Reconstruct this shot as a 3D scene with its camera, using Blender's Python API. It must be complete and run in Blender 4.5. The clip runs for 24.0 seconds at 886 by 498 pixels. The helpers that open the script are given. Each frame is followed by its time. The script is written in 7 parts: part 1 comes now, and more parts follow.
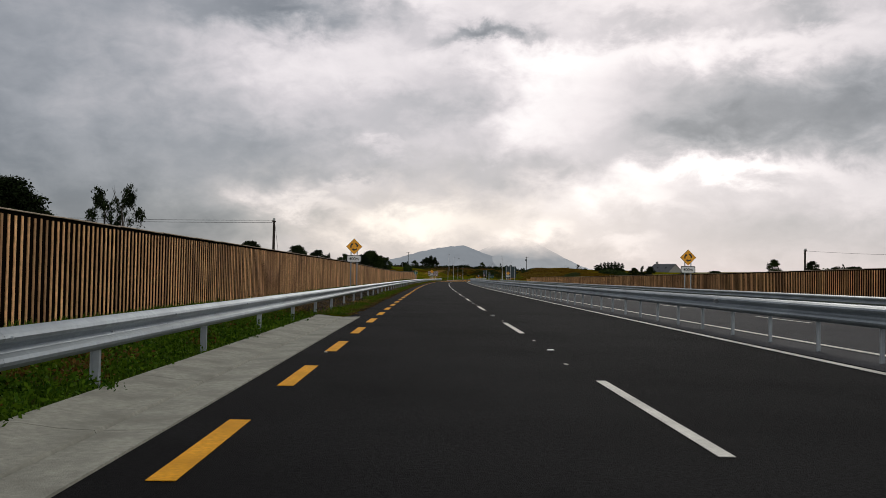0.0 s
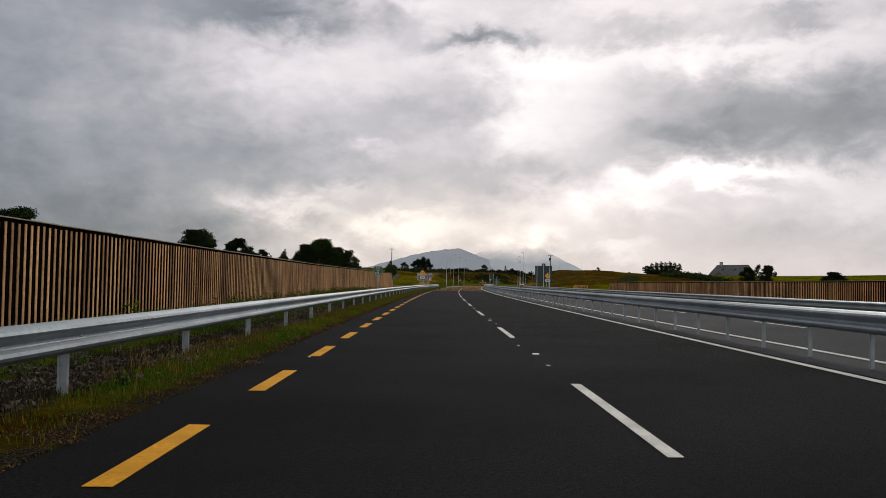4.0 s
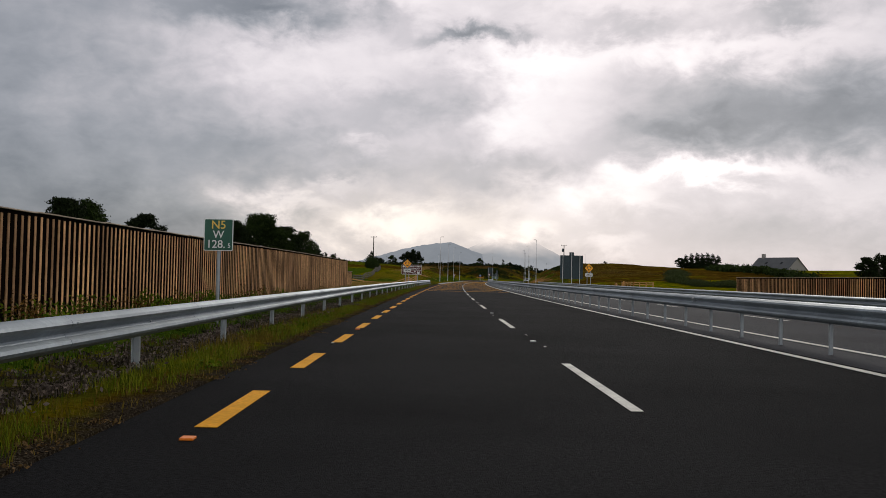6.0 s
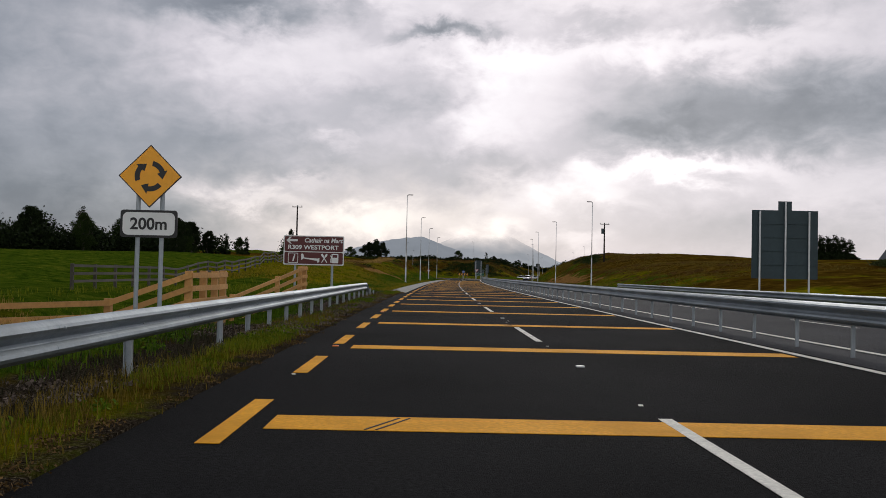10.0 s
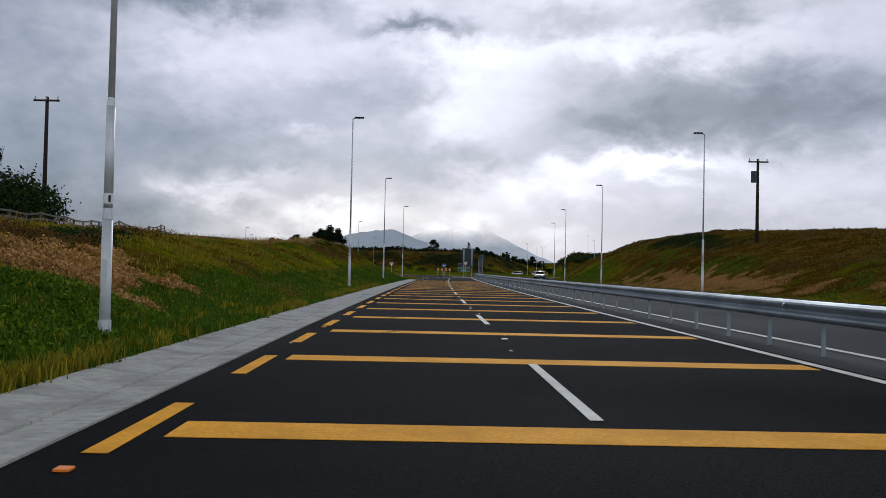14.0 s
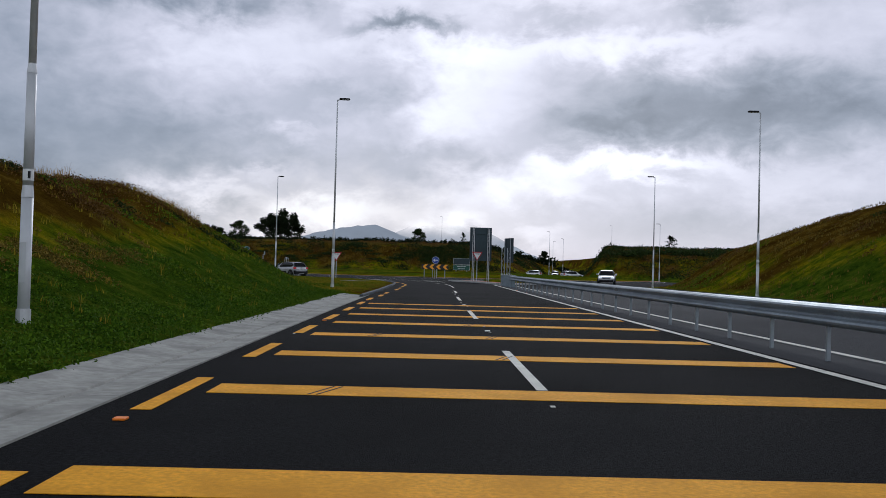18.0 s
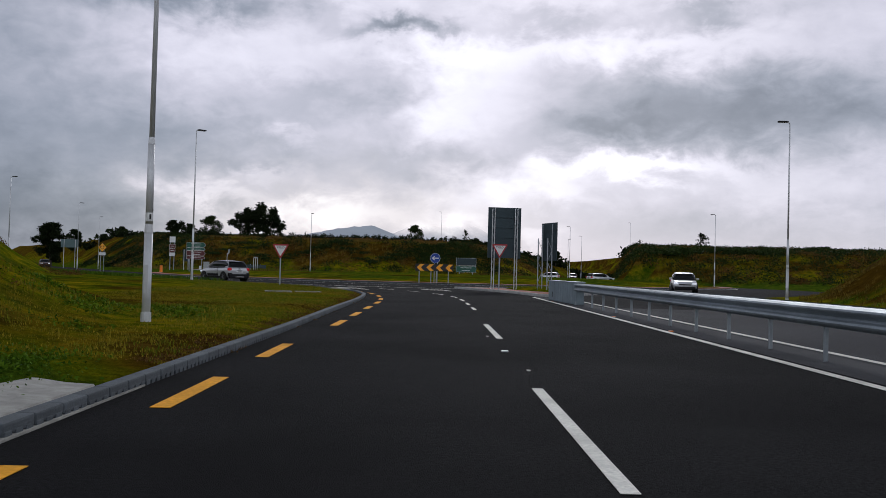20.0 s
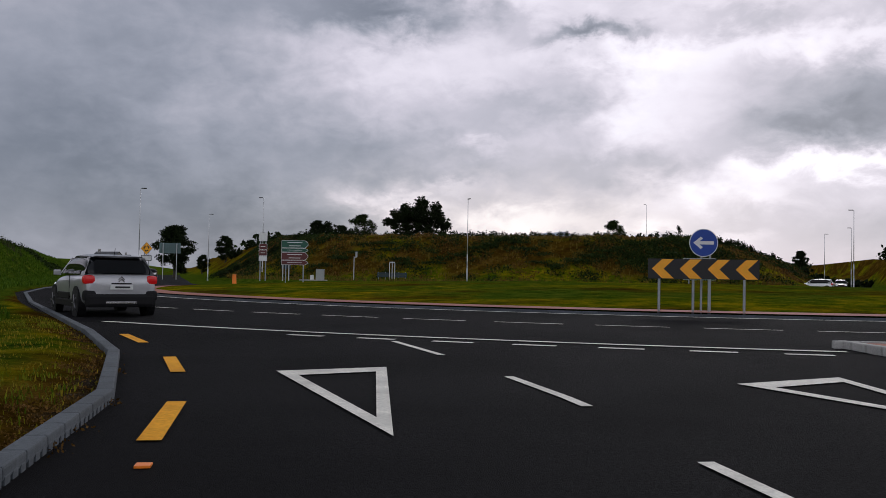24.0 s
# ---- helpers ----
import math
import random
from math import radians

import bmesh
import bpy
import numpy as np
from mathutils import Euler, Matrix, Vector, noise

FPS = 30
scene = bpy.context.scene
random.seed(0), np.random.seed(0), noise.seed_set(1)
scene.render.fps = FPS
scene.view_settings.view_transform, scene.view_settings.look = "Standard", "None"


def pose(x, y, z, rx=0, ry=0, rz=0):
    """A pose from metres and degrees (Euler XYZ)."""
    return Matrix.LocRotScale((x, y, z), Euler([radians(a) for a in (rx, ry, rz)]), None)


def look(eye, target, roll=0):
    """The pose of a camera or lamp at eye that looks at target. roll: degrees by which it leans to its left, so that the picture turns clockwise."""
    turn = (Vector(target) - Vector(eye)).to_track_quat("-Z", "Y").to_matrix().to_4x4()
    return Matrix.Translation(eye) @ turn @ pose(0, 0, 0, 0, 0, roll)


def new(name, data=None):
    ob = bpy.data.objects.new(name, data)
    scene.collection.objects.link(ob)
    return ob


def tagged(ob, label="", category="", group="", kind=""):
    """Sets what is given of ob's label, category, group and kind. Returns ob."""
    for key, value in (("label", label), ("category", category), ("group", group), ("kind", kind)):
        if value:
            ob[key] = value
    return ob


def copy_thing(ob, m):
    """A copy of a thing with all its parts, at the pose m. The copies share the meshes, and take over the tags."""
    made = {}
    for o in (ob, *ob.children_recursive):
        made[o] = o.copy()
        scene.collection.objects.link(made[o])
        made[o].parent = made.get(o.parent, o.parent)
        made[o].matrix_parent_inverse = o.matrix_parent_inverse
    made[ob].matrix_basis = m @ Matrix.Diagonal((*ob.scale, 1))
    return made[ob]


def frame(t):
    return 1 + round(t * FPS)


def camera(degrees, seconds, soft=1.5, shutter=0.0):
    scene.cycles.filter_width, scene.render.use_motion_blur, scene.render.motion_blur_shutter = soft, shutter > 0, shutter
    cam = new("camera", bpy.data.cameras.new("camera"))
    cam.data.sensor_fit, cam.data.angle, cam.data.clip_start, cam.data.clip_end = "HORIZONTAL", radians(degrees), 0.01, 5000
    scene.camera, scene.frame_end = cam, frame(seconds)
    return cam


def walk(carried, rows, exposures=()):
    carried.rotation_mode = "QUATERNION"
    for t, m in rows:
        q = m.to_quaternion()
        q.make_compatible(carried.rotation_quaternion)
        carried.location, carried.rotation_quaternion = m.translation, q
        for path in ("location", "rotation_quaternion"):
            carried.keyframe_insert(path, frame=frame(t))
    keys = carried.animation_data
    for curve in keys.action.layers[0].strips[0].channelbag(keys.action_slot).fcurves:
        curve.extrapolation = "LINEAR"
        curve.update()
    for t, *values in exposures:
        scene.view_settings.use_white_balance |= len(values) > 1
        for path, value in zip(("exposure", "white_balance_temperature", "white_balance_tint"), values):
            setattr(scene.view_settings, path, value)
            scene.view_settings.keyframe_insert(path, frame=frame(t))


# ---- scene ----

# ---- camera and its walk ----
cam = camera(51.8, 24.0, soft=0.6)
ROWS = [
    # seconds, x, y, z, yaw, pitch, roll
    (0.0, 1.393, 0.613, 1.102, -1.774, 1.771, -1.015),
    (0.5, 1.602, 13.184, 1.098, -2.028, 1.737, -1.010),
    (1.0, 1.835, 25.746, 1.094, -2.045, 1.717, -1.007),
    (1.5, 2.142, 38.393, 1.093, -2.211, 1.780, -1.024),
    (2.0, 2.438, 50.958, 1.090, -2.165, 1.866, -1.007),
    (2.5, 2.725, 63.529, 1.095, -2.122, 2.331, -1.021),
    (4.5, 4.198, 113.565, 1.095, -2.252, 1.904, -1.066),
    (5.0, 4.573, 125.716, 1.090, -2.395, 1.744, -1.101),
    (5.5, 4.937, 137.822, 1.091, -2.568, 1.865, -1.129),
    (6.0, 5.305, 149.834, 1.086, -2.740, 1.796, -1.174),
    (6.5, 5.698, 161.702, 1.091, -2.955, 1.875, -1.223),
    (7.0, 6.139, 173.459, 1.089, -3.204, 1.766, -1.264),
    (7.5, 6.653, 185.100, 1.092, -3.592, 1.760, -1.299),
    (8.0, 7.214, 196.675, 1.091, -3.850, 1.662, -1.331),
    (8.5, 7.849, 208.227, 1.097, -4.056, 1.643, -1.371),
    (9.0, 8.531, 219.763, 1.099, -4.161, 1.588, -1.387),
    (9.5, 9.240, 231.211, 1.104, -4.379, 1.624, -1.337),
    (10.0, 9.923, 242.461, 1.110, -4.596, 1.629, -1.235),
    (10.5, 10.691, 253.437, 1.111, -4.968, 1.429, -1.184),
    (11.0, 11.475, 264.232, 1.112, -5.232, 1.547, -1.175),
    (11.5, 12.277, 274.963, 1.115, -5.537, 1.423, -1.227),
    (13.5, 15.965, 316.226, 1.121, -6.158, 1.343, -1.234),
    (14.0, 16.924, 326.338, 1.132, -6.345, 1.373, -1.254),
    (14.5, 17.931, 336.343, 1.128, -6.486, 1.337, -1.294),
    (15.0, 18.920, 346.226, 1.133, -6.539, 1.433, -1.326),
    (15.5, 19.935, 356.083, 1.123, -6.603, 1.276, -1.393),
    (16.0, 20.925, 365.576, 1.121, -6.714, 1.241, -1.452),
    (16.5, 21.849, 374.543, 1.125, -6.822, 1.178, -1.482),
    (17.0, 22.732, 383.139, 1.136, -6.894, 1.337, -1.483),
    (17.5, 23.626, 391.626, 1.131, -7.103, 1.257, -1.493),
    (18.0, 24.509, 399.797, 1.136, -7.268, 1.285, -1.513),
    (18.5, 25.414, 407.656, 1.124, -7.363, 1.298, -1.534),
    (20.5, 28.623, 435.232, 1.119, -7.374, 1.431, -1.516),
    (21.0, 29.353, 441.403, 1.116, -7.313, 1.278, -1.433),
    (21.5, 30.061, 447.354, 1.112, -6.928, 1.200, -1.324),
    (22.0, 30.711, 452.962, 1.107, -6.222, 1.099, -1.186),
    (22.5, 31.236, 458.125, 1.104, -5.193, 1.156, -1.098),
    (23.0, 31.537, 463.041, 1.103, -3.162, 1.388, -1.065),
    (23.5, 31.527, 468.006, 1.106, -0.370, 1.435, -1.032),
    (24.0, 31.211, 473.119, 1.107, 4.698, 1.689, -0.929),
]
walk(cam, [(t, pose(x, y, z, 90 + pitch, roll, yaw)) for t, x, y, z, yaw, pitch, roll in ROWS],
     exposures=[(0.0, 0.0, 6500, 9.5), (9.0, 0.0, 6400, 11.5), (14.0, 0.0, 5700, 9), (18.0, 0.0, 5640, 10), (20.5, 0.0, 5920, 13), (24.0, -0.05, 6050, 15)])

# ---- world: broken overcast, bright low sun behind cloud ahead ----
class Nodes:
    """Small helper to chain shader nodes."""

    def __init__(self, tree):
        self.t = tree
        self.n = tree.nodes
        self.l = tree.links

    def add(self, kind, operation="", data_type="", blend_type="", attribute_name="", clamp=False):
        node = self.n.new(kind)
        if operation:
            node.operation = operation
        if data_type:
            node.data_type = data_type
        if blend_type:
            node.blend_type = blend_type
        if attribute_name:
            node.attribute_name = attribute_name
        if clamp:
            node.use_clamp = True
        return node

    def put(self, socket, value):
        if isinstance(value, bpy.types.NodeSocket):
            self.l.new(value, socket)
        else:
            socket.default_value = value

    def math(self, op, a, b=0.0, clamp=False):
        node = self.add("ShaderNodeMath", operation=op, clamp=clamp)
        self.put(node.inputs[0], a)
        self.put(node.inputs[1], b)
        return node.outputs[0]

    def noise(self, vec, scale, detail=5.0, rough=0.55, distortion=0.0):
        node = self.add("ShaderNodeTexNoise")
        self.l.new(vec, node.inputs["Vector"])
        node.inputs["Scale"].default_value = scale
        node.inputs["Detail"].default_value = detail
        node.inputs["Roughness"].default_value = rough
        node.inputs["Distortion"].default_value = distortion
        return node.outputs["Fac"]

    def ramp(self, fac, stops):
        node = self.add("ShaderNodeValToRGB")
        self.l.new(fac, node.inputs["Fac"])
        els = node.color_ramp.elements
        while len(els) < len(stops):
            els.new(0.5)
        for el, (p, c) in zip(els, stops):
            el.position = p
            el.color = (*c, 1) if len(c) == 3 else c
        return node.outputs["Color"]

    def mix(self, fac, a, b):
        node = self.add("ShaderNodeMix", data_type="RGBA")
        self.put(node.inputs[0], fac)
        self.put(node.inputs[6], a if isinstance(a, bpy.types.NodeSocket) else (*a, 1))
        self.put(node.inputs[7], b if isinstance(b, bpy.types.NodeSocket) else (*b, 1))
        return node.outputs[2]

    def vec(self, x, y, z):
        node = self.add("ShaderNodeCombineXYZ")
        for i, v in enumerate((x, y, z)):
            self.put(node.inputs[i], v)
        return node.outputs[0]


SUN_AZ, SUN_EL = 17.0, 26.0
world = bpy.data.worlds.new("overcast_sky")
scene.world = world
world.use_nodes = True
wt = world.node_tree
wt.nodes.clear()
W = Nodes(wt)
tc = W.add("ShaderNodeTexCoord")
sep = W.add("ShaderNodeSeparateXYZ")
wt.links.new(tc.outputs["Generated"], sep.inputs[0])
dx, dy, dz = sep.outputs
az = W.math("MULTIPLY", W.math("ARCTAN2", dx, dy), 180 / math.pi)
el = W.math("MULTIPLY", W.math("ARCSINE", dz), 180 / math.pi)
# slow warp so that cloud edges are ragged
flat = W.vec(W.math("DIVIDE", dx, W.math("ADD", W.math("ABSOLUTE", dz), 0.16)),
             W.math("DIVIDE", dy, W.math("ADD", W.math("ABSOLUTE", dz), 0.16)), 0.0)
angles = W.vec(W.math("MULTIPLY", az, 0.070), W.math("MULTIPLY", el, 0.115), 0.0)
big = W.noise(angles, 1.3, 3, 0.5, 0.15)
lumps = W.noise(angles, 3.0, 5, 0.52, 0.25)
fine = W.noise(angles, 8.0, 7, 0.58, 0.35)
tall = W.noise(flat, 0.9, 6, 0.55, 0.4)
waz = W.math("ADD", az, W.math("MULTIPLY", W.math("SUBTRACT", lumps, 0.5), 8.0))
waz = W.math("ADD", waz, W.math("MULTIPLY", W.math("SUBTRACT", fine, 0.5), 3.5))
wel = W.math("ADD", el, W.math("MULTIPLY", W.math("SUBTRACT", W.noise(angles, 4.6, 8, 0.60, 0.3), 0.5), 4.5))


def cloud_bank(a, e, w, h, amount):
    """A soft-edged bank of cloud around a bearing and height in degrees."""
    u = W.math("DIVIDE", W.math("SUBTRACT", waz, a), w)
    v = W.math("DIVIDE", W.math("SUBTRACT", wel, e), h)
    q = W.math("ADD", W.math("MULTIPLY", u, u), W.math("MULTIPLY", v, v))
    return W.math("MULTIPLY", W.math("POWER", math.e, W.math("MULTIPLY", q, -1.0)), amount)


light = W.math("ADD", 0.795, W.math("MULTIPLY", W.math("SUBTRACT", big, 0.5), 0.10))
light = W.math("ADD", light, W.math("MULTIPLY", W.math("SUBTRACT", lumps, 0.5), 0.15))
light = W.math("ADD", light, W.math("MULTIPLY", W.math("SUBTRACT", fine, 0.5), 0.09))
# grey banks: bearing, height, half width, half height, depth
GREY = ((-29, 7, 14, 10, -0.27), (-22, 14.5, 8, 4, -0.06), (-8.5, 16.0, 6.5, 1.2, -0.24), (-13, 18.6, 10, 2.2, -0.20), (-9, 7.6, 8, 1.9, -0.13), (-16, 2.6, 9, 3.2, -0.19),
        (4.4, 15.0, 2.9, 0.6, -0.33), (0.5, 10.6, 4.5, 1.3, -0.11), (6.5, 6.8, 4.5, 1.0, -0.10), (13.4, 15.2, 4, 0.8, -0.10), (24, 15.6, 2.6, 0.7, -0.15),
        (23.0, 10.0, 9.0, 2.5, -0.25), (31, 9.6, 6, 2.6, -0.10), (16.6, 9.3, 3.4, 0.9, -0.12), (3.0, 12.6, 3.0, 0.8, -0.06), (26, 3.0, 10, 1.5, -0.08))
# breaks where the light comes through
BRIGHT = ((-6.5, 13.0, 7, 2.2, 0.11), (-2.0, 8.3, 1.6, 0.45, 0.08), (-7.3, 4.5, 2.8, 0.7, 0.17), (-0.6, 3.2, 4.5, 1.2, 0.22), (-4.5, 5.7, 2.2, 0.5, 0.10),
          (-0.5, 17.0, 3.6, 1.5, 0.15), (9.5, 12.4, 4.2, 3.4, 0.15), (5.5, 13.6, 4.5, 1.2, 0.10), (7.5, 9.6, 3.2, 1.6, 0.10), (18, 13.9, 6.0, 1.0, 0.12), (14, 17.2, 10, 1.2, 0.08),
          (18.4, 6.7, 6.5, 0.75, 0.26), (13.4, 5.4, 3.6, 0.9, 0.16), (28, 5.2, 8, 2.0, 0.06), (13.2, 2.2, 2.2, 0.7, 0.12), (7.4, 2.9, 2.3, 0.8, 0.18), (9, 4.2, 6, 1.2, 0.08), (24, 13.6, 8, 1.4, 0.06))
for bank in GREY + BRIGHT:
    light = W.math("ADD", light, cloud_bank(*bank))
cloud = W.ramp(W.math("DIVIDE", W.math("SUBTRACT", light, 0.35), 0.70),
               [(0.0, (0.09, 0.10, 0.118)), (0.21, (0.185, 0.200, 0.225)), (0.36, (0.312, 0.322, 0.350)), (0.50, (0.460, 0.450, 0.475)),
                (0.64, (0.645, 0.605, 0.630)), (0.78, (0.86, 0.80, 0.815)), (0.88, (1.0, 0.95, 0.95)), (1.0, (1.16, 1.11, 1.10))])
# warm light low down ahead
warm = W.math("MULTIPLY", cloud_bank(-1, 3.2, 13, 3.0, 1.0), 0.55, True)
warmer = W.add("ShaderNodeMix", data_type="RGBA", blend_type="MULTIPLY")
wt.links.new(warm, warmer.inputs[0])
wt.links.new(cloud, warmer.inputs[6])
warmer.inputs[7].default_value = (1.04, 0.985, 0.82, 1)
cloud = warmer.outputs[2]
# away from the view the cloud cover closes
over = W.math("MULTIPLY", W.math("SUBTRACT", el, 19.0), 0.07, True)
cloud = W.mix(over, cloud, W.ramp(tall, [(0.25, (0.17, 0.175, 0.19)), (0.75, (0.33, 0.335, 0.35))]))
# unseen low sky behind the traveller, brightened to light signs and other facing sides
rear = W.math("MULTIPLY", W.math("SUBTRACT", W.math("ABSOLUTE", az), 55.0), 0.025, True)
rear = W.math("MULTIPLY", rear, W.math("SUBTRACT", 1.0, W.math("MULTIPLY", W.math("SUBTRACT", el, 25.0), 0.03, True)))
cloud = W.mix(rear, cloud, W.ramp(tall, [(0.25, (0.74, 0.73, 0.73)), (0.75, (1.12, 1.10, 1.08))]))
sky = W.add("ShaderNodeTexSky")
sky.sky_type, sky.sun_disc = "NISHITA", False
sky.sun_elevation, sky.sun_rotation = radians(SUN_EL), radians(SUN_AZ)
cloud = W.mix(0.95, W.mix(0.9, sky.outputs[0], (0.3, 0.36, 0.45)), cloud)
bg = W.add("ShaderNodeBackground")
wt.links.new(cloud, bg.inputs["Color"])
bg.inputs["Strength"].default_value = 1.0
wt.links.new(bg.outputs[0], W.add("ShaderNodeOutputWorld").inputs[0])

sun_data = bpy.data.lights.new("sun", "SUN")
sun_data.energy, sun_data.angle, sun_data.color = 0.75, radians(14), (1.0, 0.95, 0.86)
sun = new("sun", sun_data)
sun.matrix_world = look((0, 0, 60), (-60 * math.sin(radians(SUN_AZ)), -60 * math.cos(radians(SUN_AZ)), 60 - 60 * math.tan(radians(SUN_EL))))

# ---- materials ----
def material(name, color, rough=0.8, metal=0.0, spread=0.25, scale=6.0, big=0.25, bigscale=0.35, bump=0.0, bumpscale=60.0,
             spec=0.5, random=0.0, tint=None):
    """A surface with grain and slow wear over world coordinates. tint: second colour that the slow noise brings in."""
    m = bpy.data.materials.new(name)
    m.use_nodes = True
    t = m.node_tree
    N = Nodes(t)
    b = t.nodes["Principled BSDF"]
    geo = N.add("ShaderNodeNewGeometry")
    p = geo.outputs["Position"]
    grain = N.noise(p, scale, 5, 0.6)
    slow = N.noise(p, bigscale, 4, 0.55)
    hi = tuple(min(1, c * (1 + spread)) for c in color)
    lo = tuple(c * (1 - spread) for c in color)
    col = N.ramp(grain, [(0.3, lo), (0.7, hi)])
    other = tint if tint else tuple(c * (1 - big) for c in color)
    col = N.mix(N.math("MULTIPLY", N.math("SUBTRACT", slow, 0.42), 3.2, True), col, other) if tint or big else col
    if random:
        info = N.add("ShaderNodeObjectInfo")
        pick = N.math("FRACT", N.math("ADD", info.outputs["Random"], geo.outputs["Random Per Island"]))
        f = N.math("ADD", N.math("MULTIPLY", pick, 2 * random), 1 - random)
        mul = N.add("ShaderNodeMix", data_type="RGBA", blend_type="MULTIPLY")
        mul.inputs[0].default_value = 1
        t.links.new(col, mul.inputs[6])
        t.links.new(N.vec(f, f, f), mul.inputs[7])
        col = mul.outputs[2]
    t.links.new(col, b.inputs["Base Color"])
    t.links.new(N.math("ADD", rough - 0.08, N.math("MULTIPLY", slow, 0.16)), b.inputs["Roughness"])
    b.inputs["Metallic"].default_value = metal
    b.inputs["Specular IOR Level"].default_value = spec
    if bump:
        bn = N.add("ShaderNodeBump")
        bn.inputs["Strength"].default_value = bump
        bn.inputs["Distance"].default_value = 0.02
        t.links.new(N.noise(p, bumpscale, 4, 0.6), bn.inputs["Height"])
        t.links.new(bn.outputs[0], b.inputs["Normal"])
    return m


def plain(name, color, rough=0.5, metal=0.0, glow=0.0, spec=0.5):
    m = bpy.data.materials.new(name)
    m.use_nodes = True
    b = m.node_tree.nodes["Principled BSDF"]
    N = Nodes(m.node_tree)
    geo = N.add("ShaderNodeNewGeometry")
    dirt = N.noise(geo.outputs["Position"], 5.0, 5, 0.6)
    m.node_tree.links.new(N.ramp(dirt, [(0.3, tuple(c * 0.88 for c in color)), (0.7, color)]), b.inputs["Base Color"])
    b.inputs["Roughness"].default_value, b.inputs["Metallic"].default_value = rough, metal
    b.inputs["Specular IOR Level"].default_value = spec
    if glow:
        b.inputs["Emission Color"].default_value = (*color, 1)
        b.inputs["Emission Strength"].default_value = glow
    return m


M_ASPHALT = material("asphalt", (0.0118, 0.0118, 0.0128), 0.90, 0, 0.75, 34, 0.42, 0.3, 0.8, 120, spec=0.035)
M_ASPHALT_OLD = material("asphalt_median", (0.060, 0.061, 0.066), 0.9, 0, 0.30, 30, 0.25, 0.5, 0.5, 160, spec=0.15)
M_ASPHALT_WORN = material("worn_asphalt", (0.030, 0.031, 0.036), 0.85, 0, 0.4, 38, 0.3, 0.22, 0.6, 160, spec=0.12)
M_CONCRETE = material("concrete", (0.385, 0.375, 0.34), 0.9, 0, 0.20, 9, 0.42, 1.5, 0.5, 70, spec=0.2)
M_CONCRETE_OLD = material("stained_concrete", (0.34, 0.335, 0.28), 0.9, 0, 0.2, 16, 0.35, 1.8, 0.5, 70, spec=0.2)
M_KERB_PALE = material("pale_kerb", (0.42, 0.415, 0.40), 0.85, 0, 0.2, 30, 0.25, 1.5, 0.3, 120, random=0.15)
M_KERB = material("granite_kerb", (0.075, 0.088, 0.100), 0.85, 0, 0.25, 30, 0.25, 1.5, 0.3, 120, random=0.18)
M_WHITE = material("white_paint", (0.78, 0.76, 0.68), 0.75, 0, 0.18, 30, 0.30, 1.6, 0.3, 150, spec=0.2)
M_YELLOW = material("yellow_paint", (0.86, 0.385, 0.016), 0.78, 0, 0.20, 26, 0.28, 1.3, 0.3, 150, spec=0.12)
M_STEEL = material("galvanised_steel", (0.235, 0.275, 0.305), 0.50, 0.60, 0.18, 14, 0.28, 0.9, 0.06, 40, random=0.10)
M_TERMINAL = material("weathered_steel_panel", (0.21, 0.26, 0.29), 0.6, 0.25, 0.16, 5, 0.30, 0.8, 0.1, 30)
M_POST = material("galvanised_post", (0.34, 0.375, 0.40), 0.55, 0.5, 0.12, 14, 0.18, 1.0, random=0.10)
M_COLUMN = material("lamp_column_steel", (0.58, 0.59, 0.60), 0.5, 0.4, 0.10, 8, 0.14, 0.7)
M_BATTEN = material("weathered_batten", (0.64, 0.36, 0.165), 0.82, 0, 0.3, 12, 0.35, 0.5, 0.3, 60, random=0.5, tint=(0.33, 0.17, 0.085), spec=0.2)
# near black without sheen: the shade between the battens is in this colour
M_SHADE_BOARD = material("dark_backing_boards", (0.006, 0.004, 0.003), 0.9, 0, 0.30, 10, 0.3, 0.5, 0.3, 60, spec=0.0)
M_COPING = material("fence_coping", (0.42, 0.33, 0.24), 0.8, 0, 0.25, 12, 0.3, 0.9)
M_TIMBER = material("new_timber", (0.50, 0.26, 0.08), 0.75, 0, 0.2, 14, 0.2, 0.8, 0.2, 60, random=0.15)
M_GREYWOOD = material("silvered_timber", (0.185, 0.17, 0.135), 0.85, 0, 0.25, 12, 0.3, 0.8, random=0.2)
M_DARKWOOD = material("dark_weathered_timber", (0.070, 0.060, 0.048), 0.9, 0, 0.25, 12, 0.3, 0.8, random=0.2)
M_POLE = material("creosoted_pole", (0.032, 0.026, 0.022), 0.9, 0, 0.3, 10, 0.3, 0.8, spec=0.1)
M_BRICK = material("red_paving", (0.357, 0.1275, 0.08075), 0.85, 0, 0.25, 14, 0.25, 0.6, 0.3, 90, random=0.15)
M_SIGN_YELLOW = plain("sign_amber", (0.95, 0.41, 0.012), 0.45)
M_SIGN_WHITE = plain("sign_white", (0.72, 0.73, 0.72), 0.45)
M_SIGN_BLACK = plain("sign_black", (0.012, 0.012, 0.013), 0.5)
M_SIGN_BROWN = plain("sign_brown", (0.095, 0.014, 0.012), 0.45)
M_SIGN_GREEN = plain("sign_green", (0.006, 0.085, 0.052), 0.45)
M_SIGN_BLUE = plain("sign_blue", (0.010, 0.055, 0.33), 0.45)
M_SIGN_RED = plain("sign_red", (0.36, 0.015, 0.02), 0.45)
M_SIGN_TEXTY = plain("sign_text_yellow", (0.75, 0.52, 0.08), 0.5)
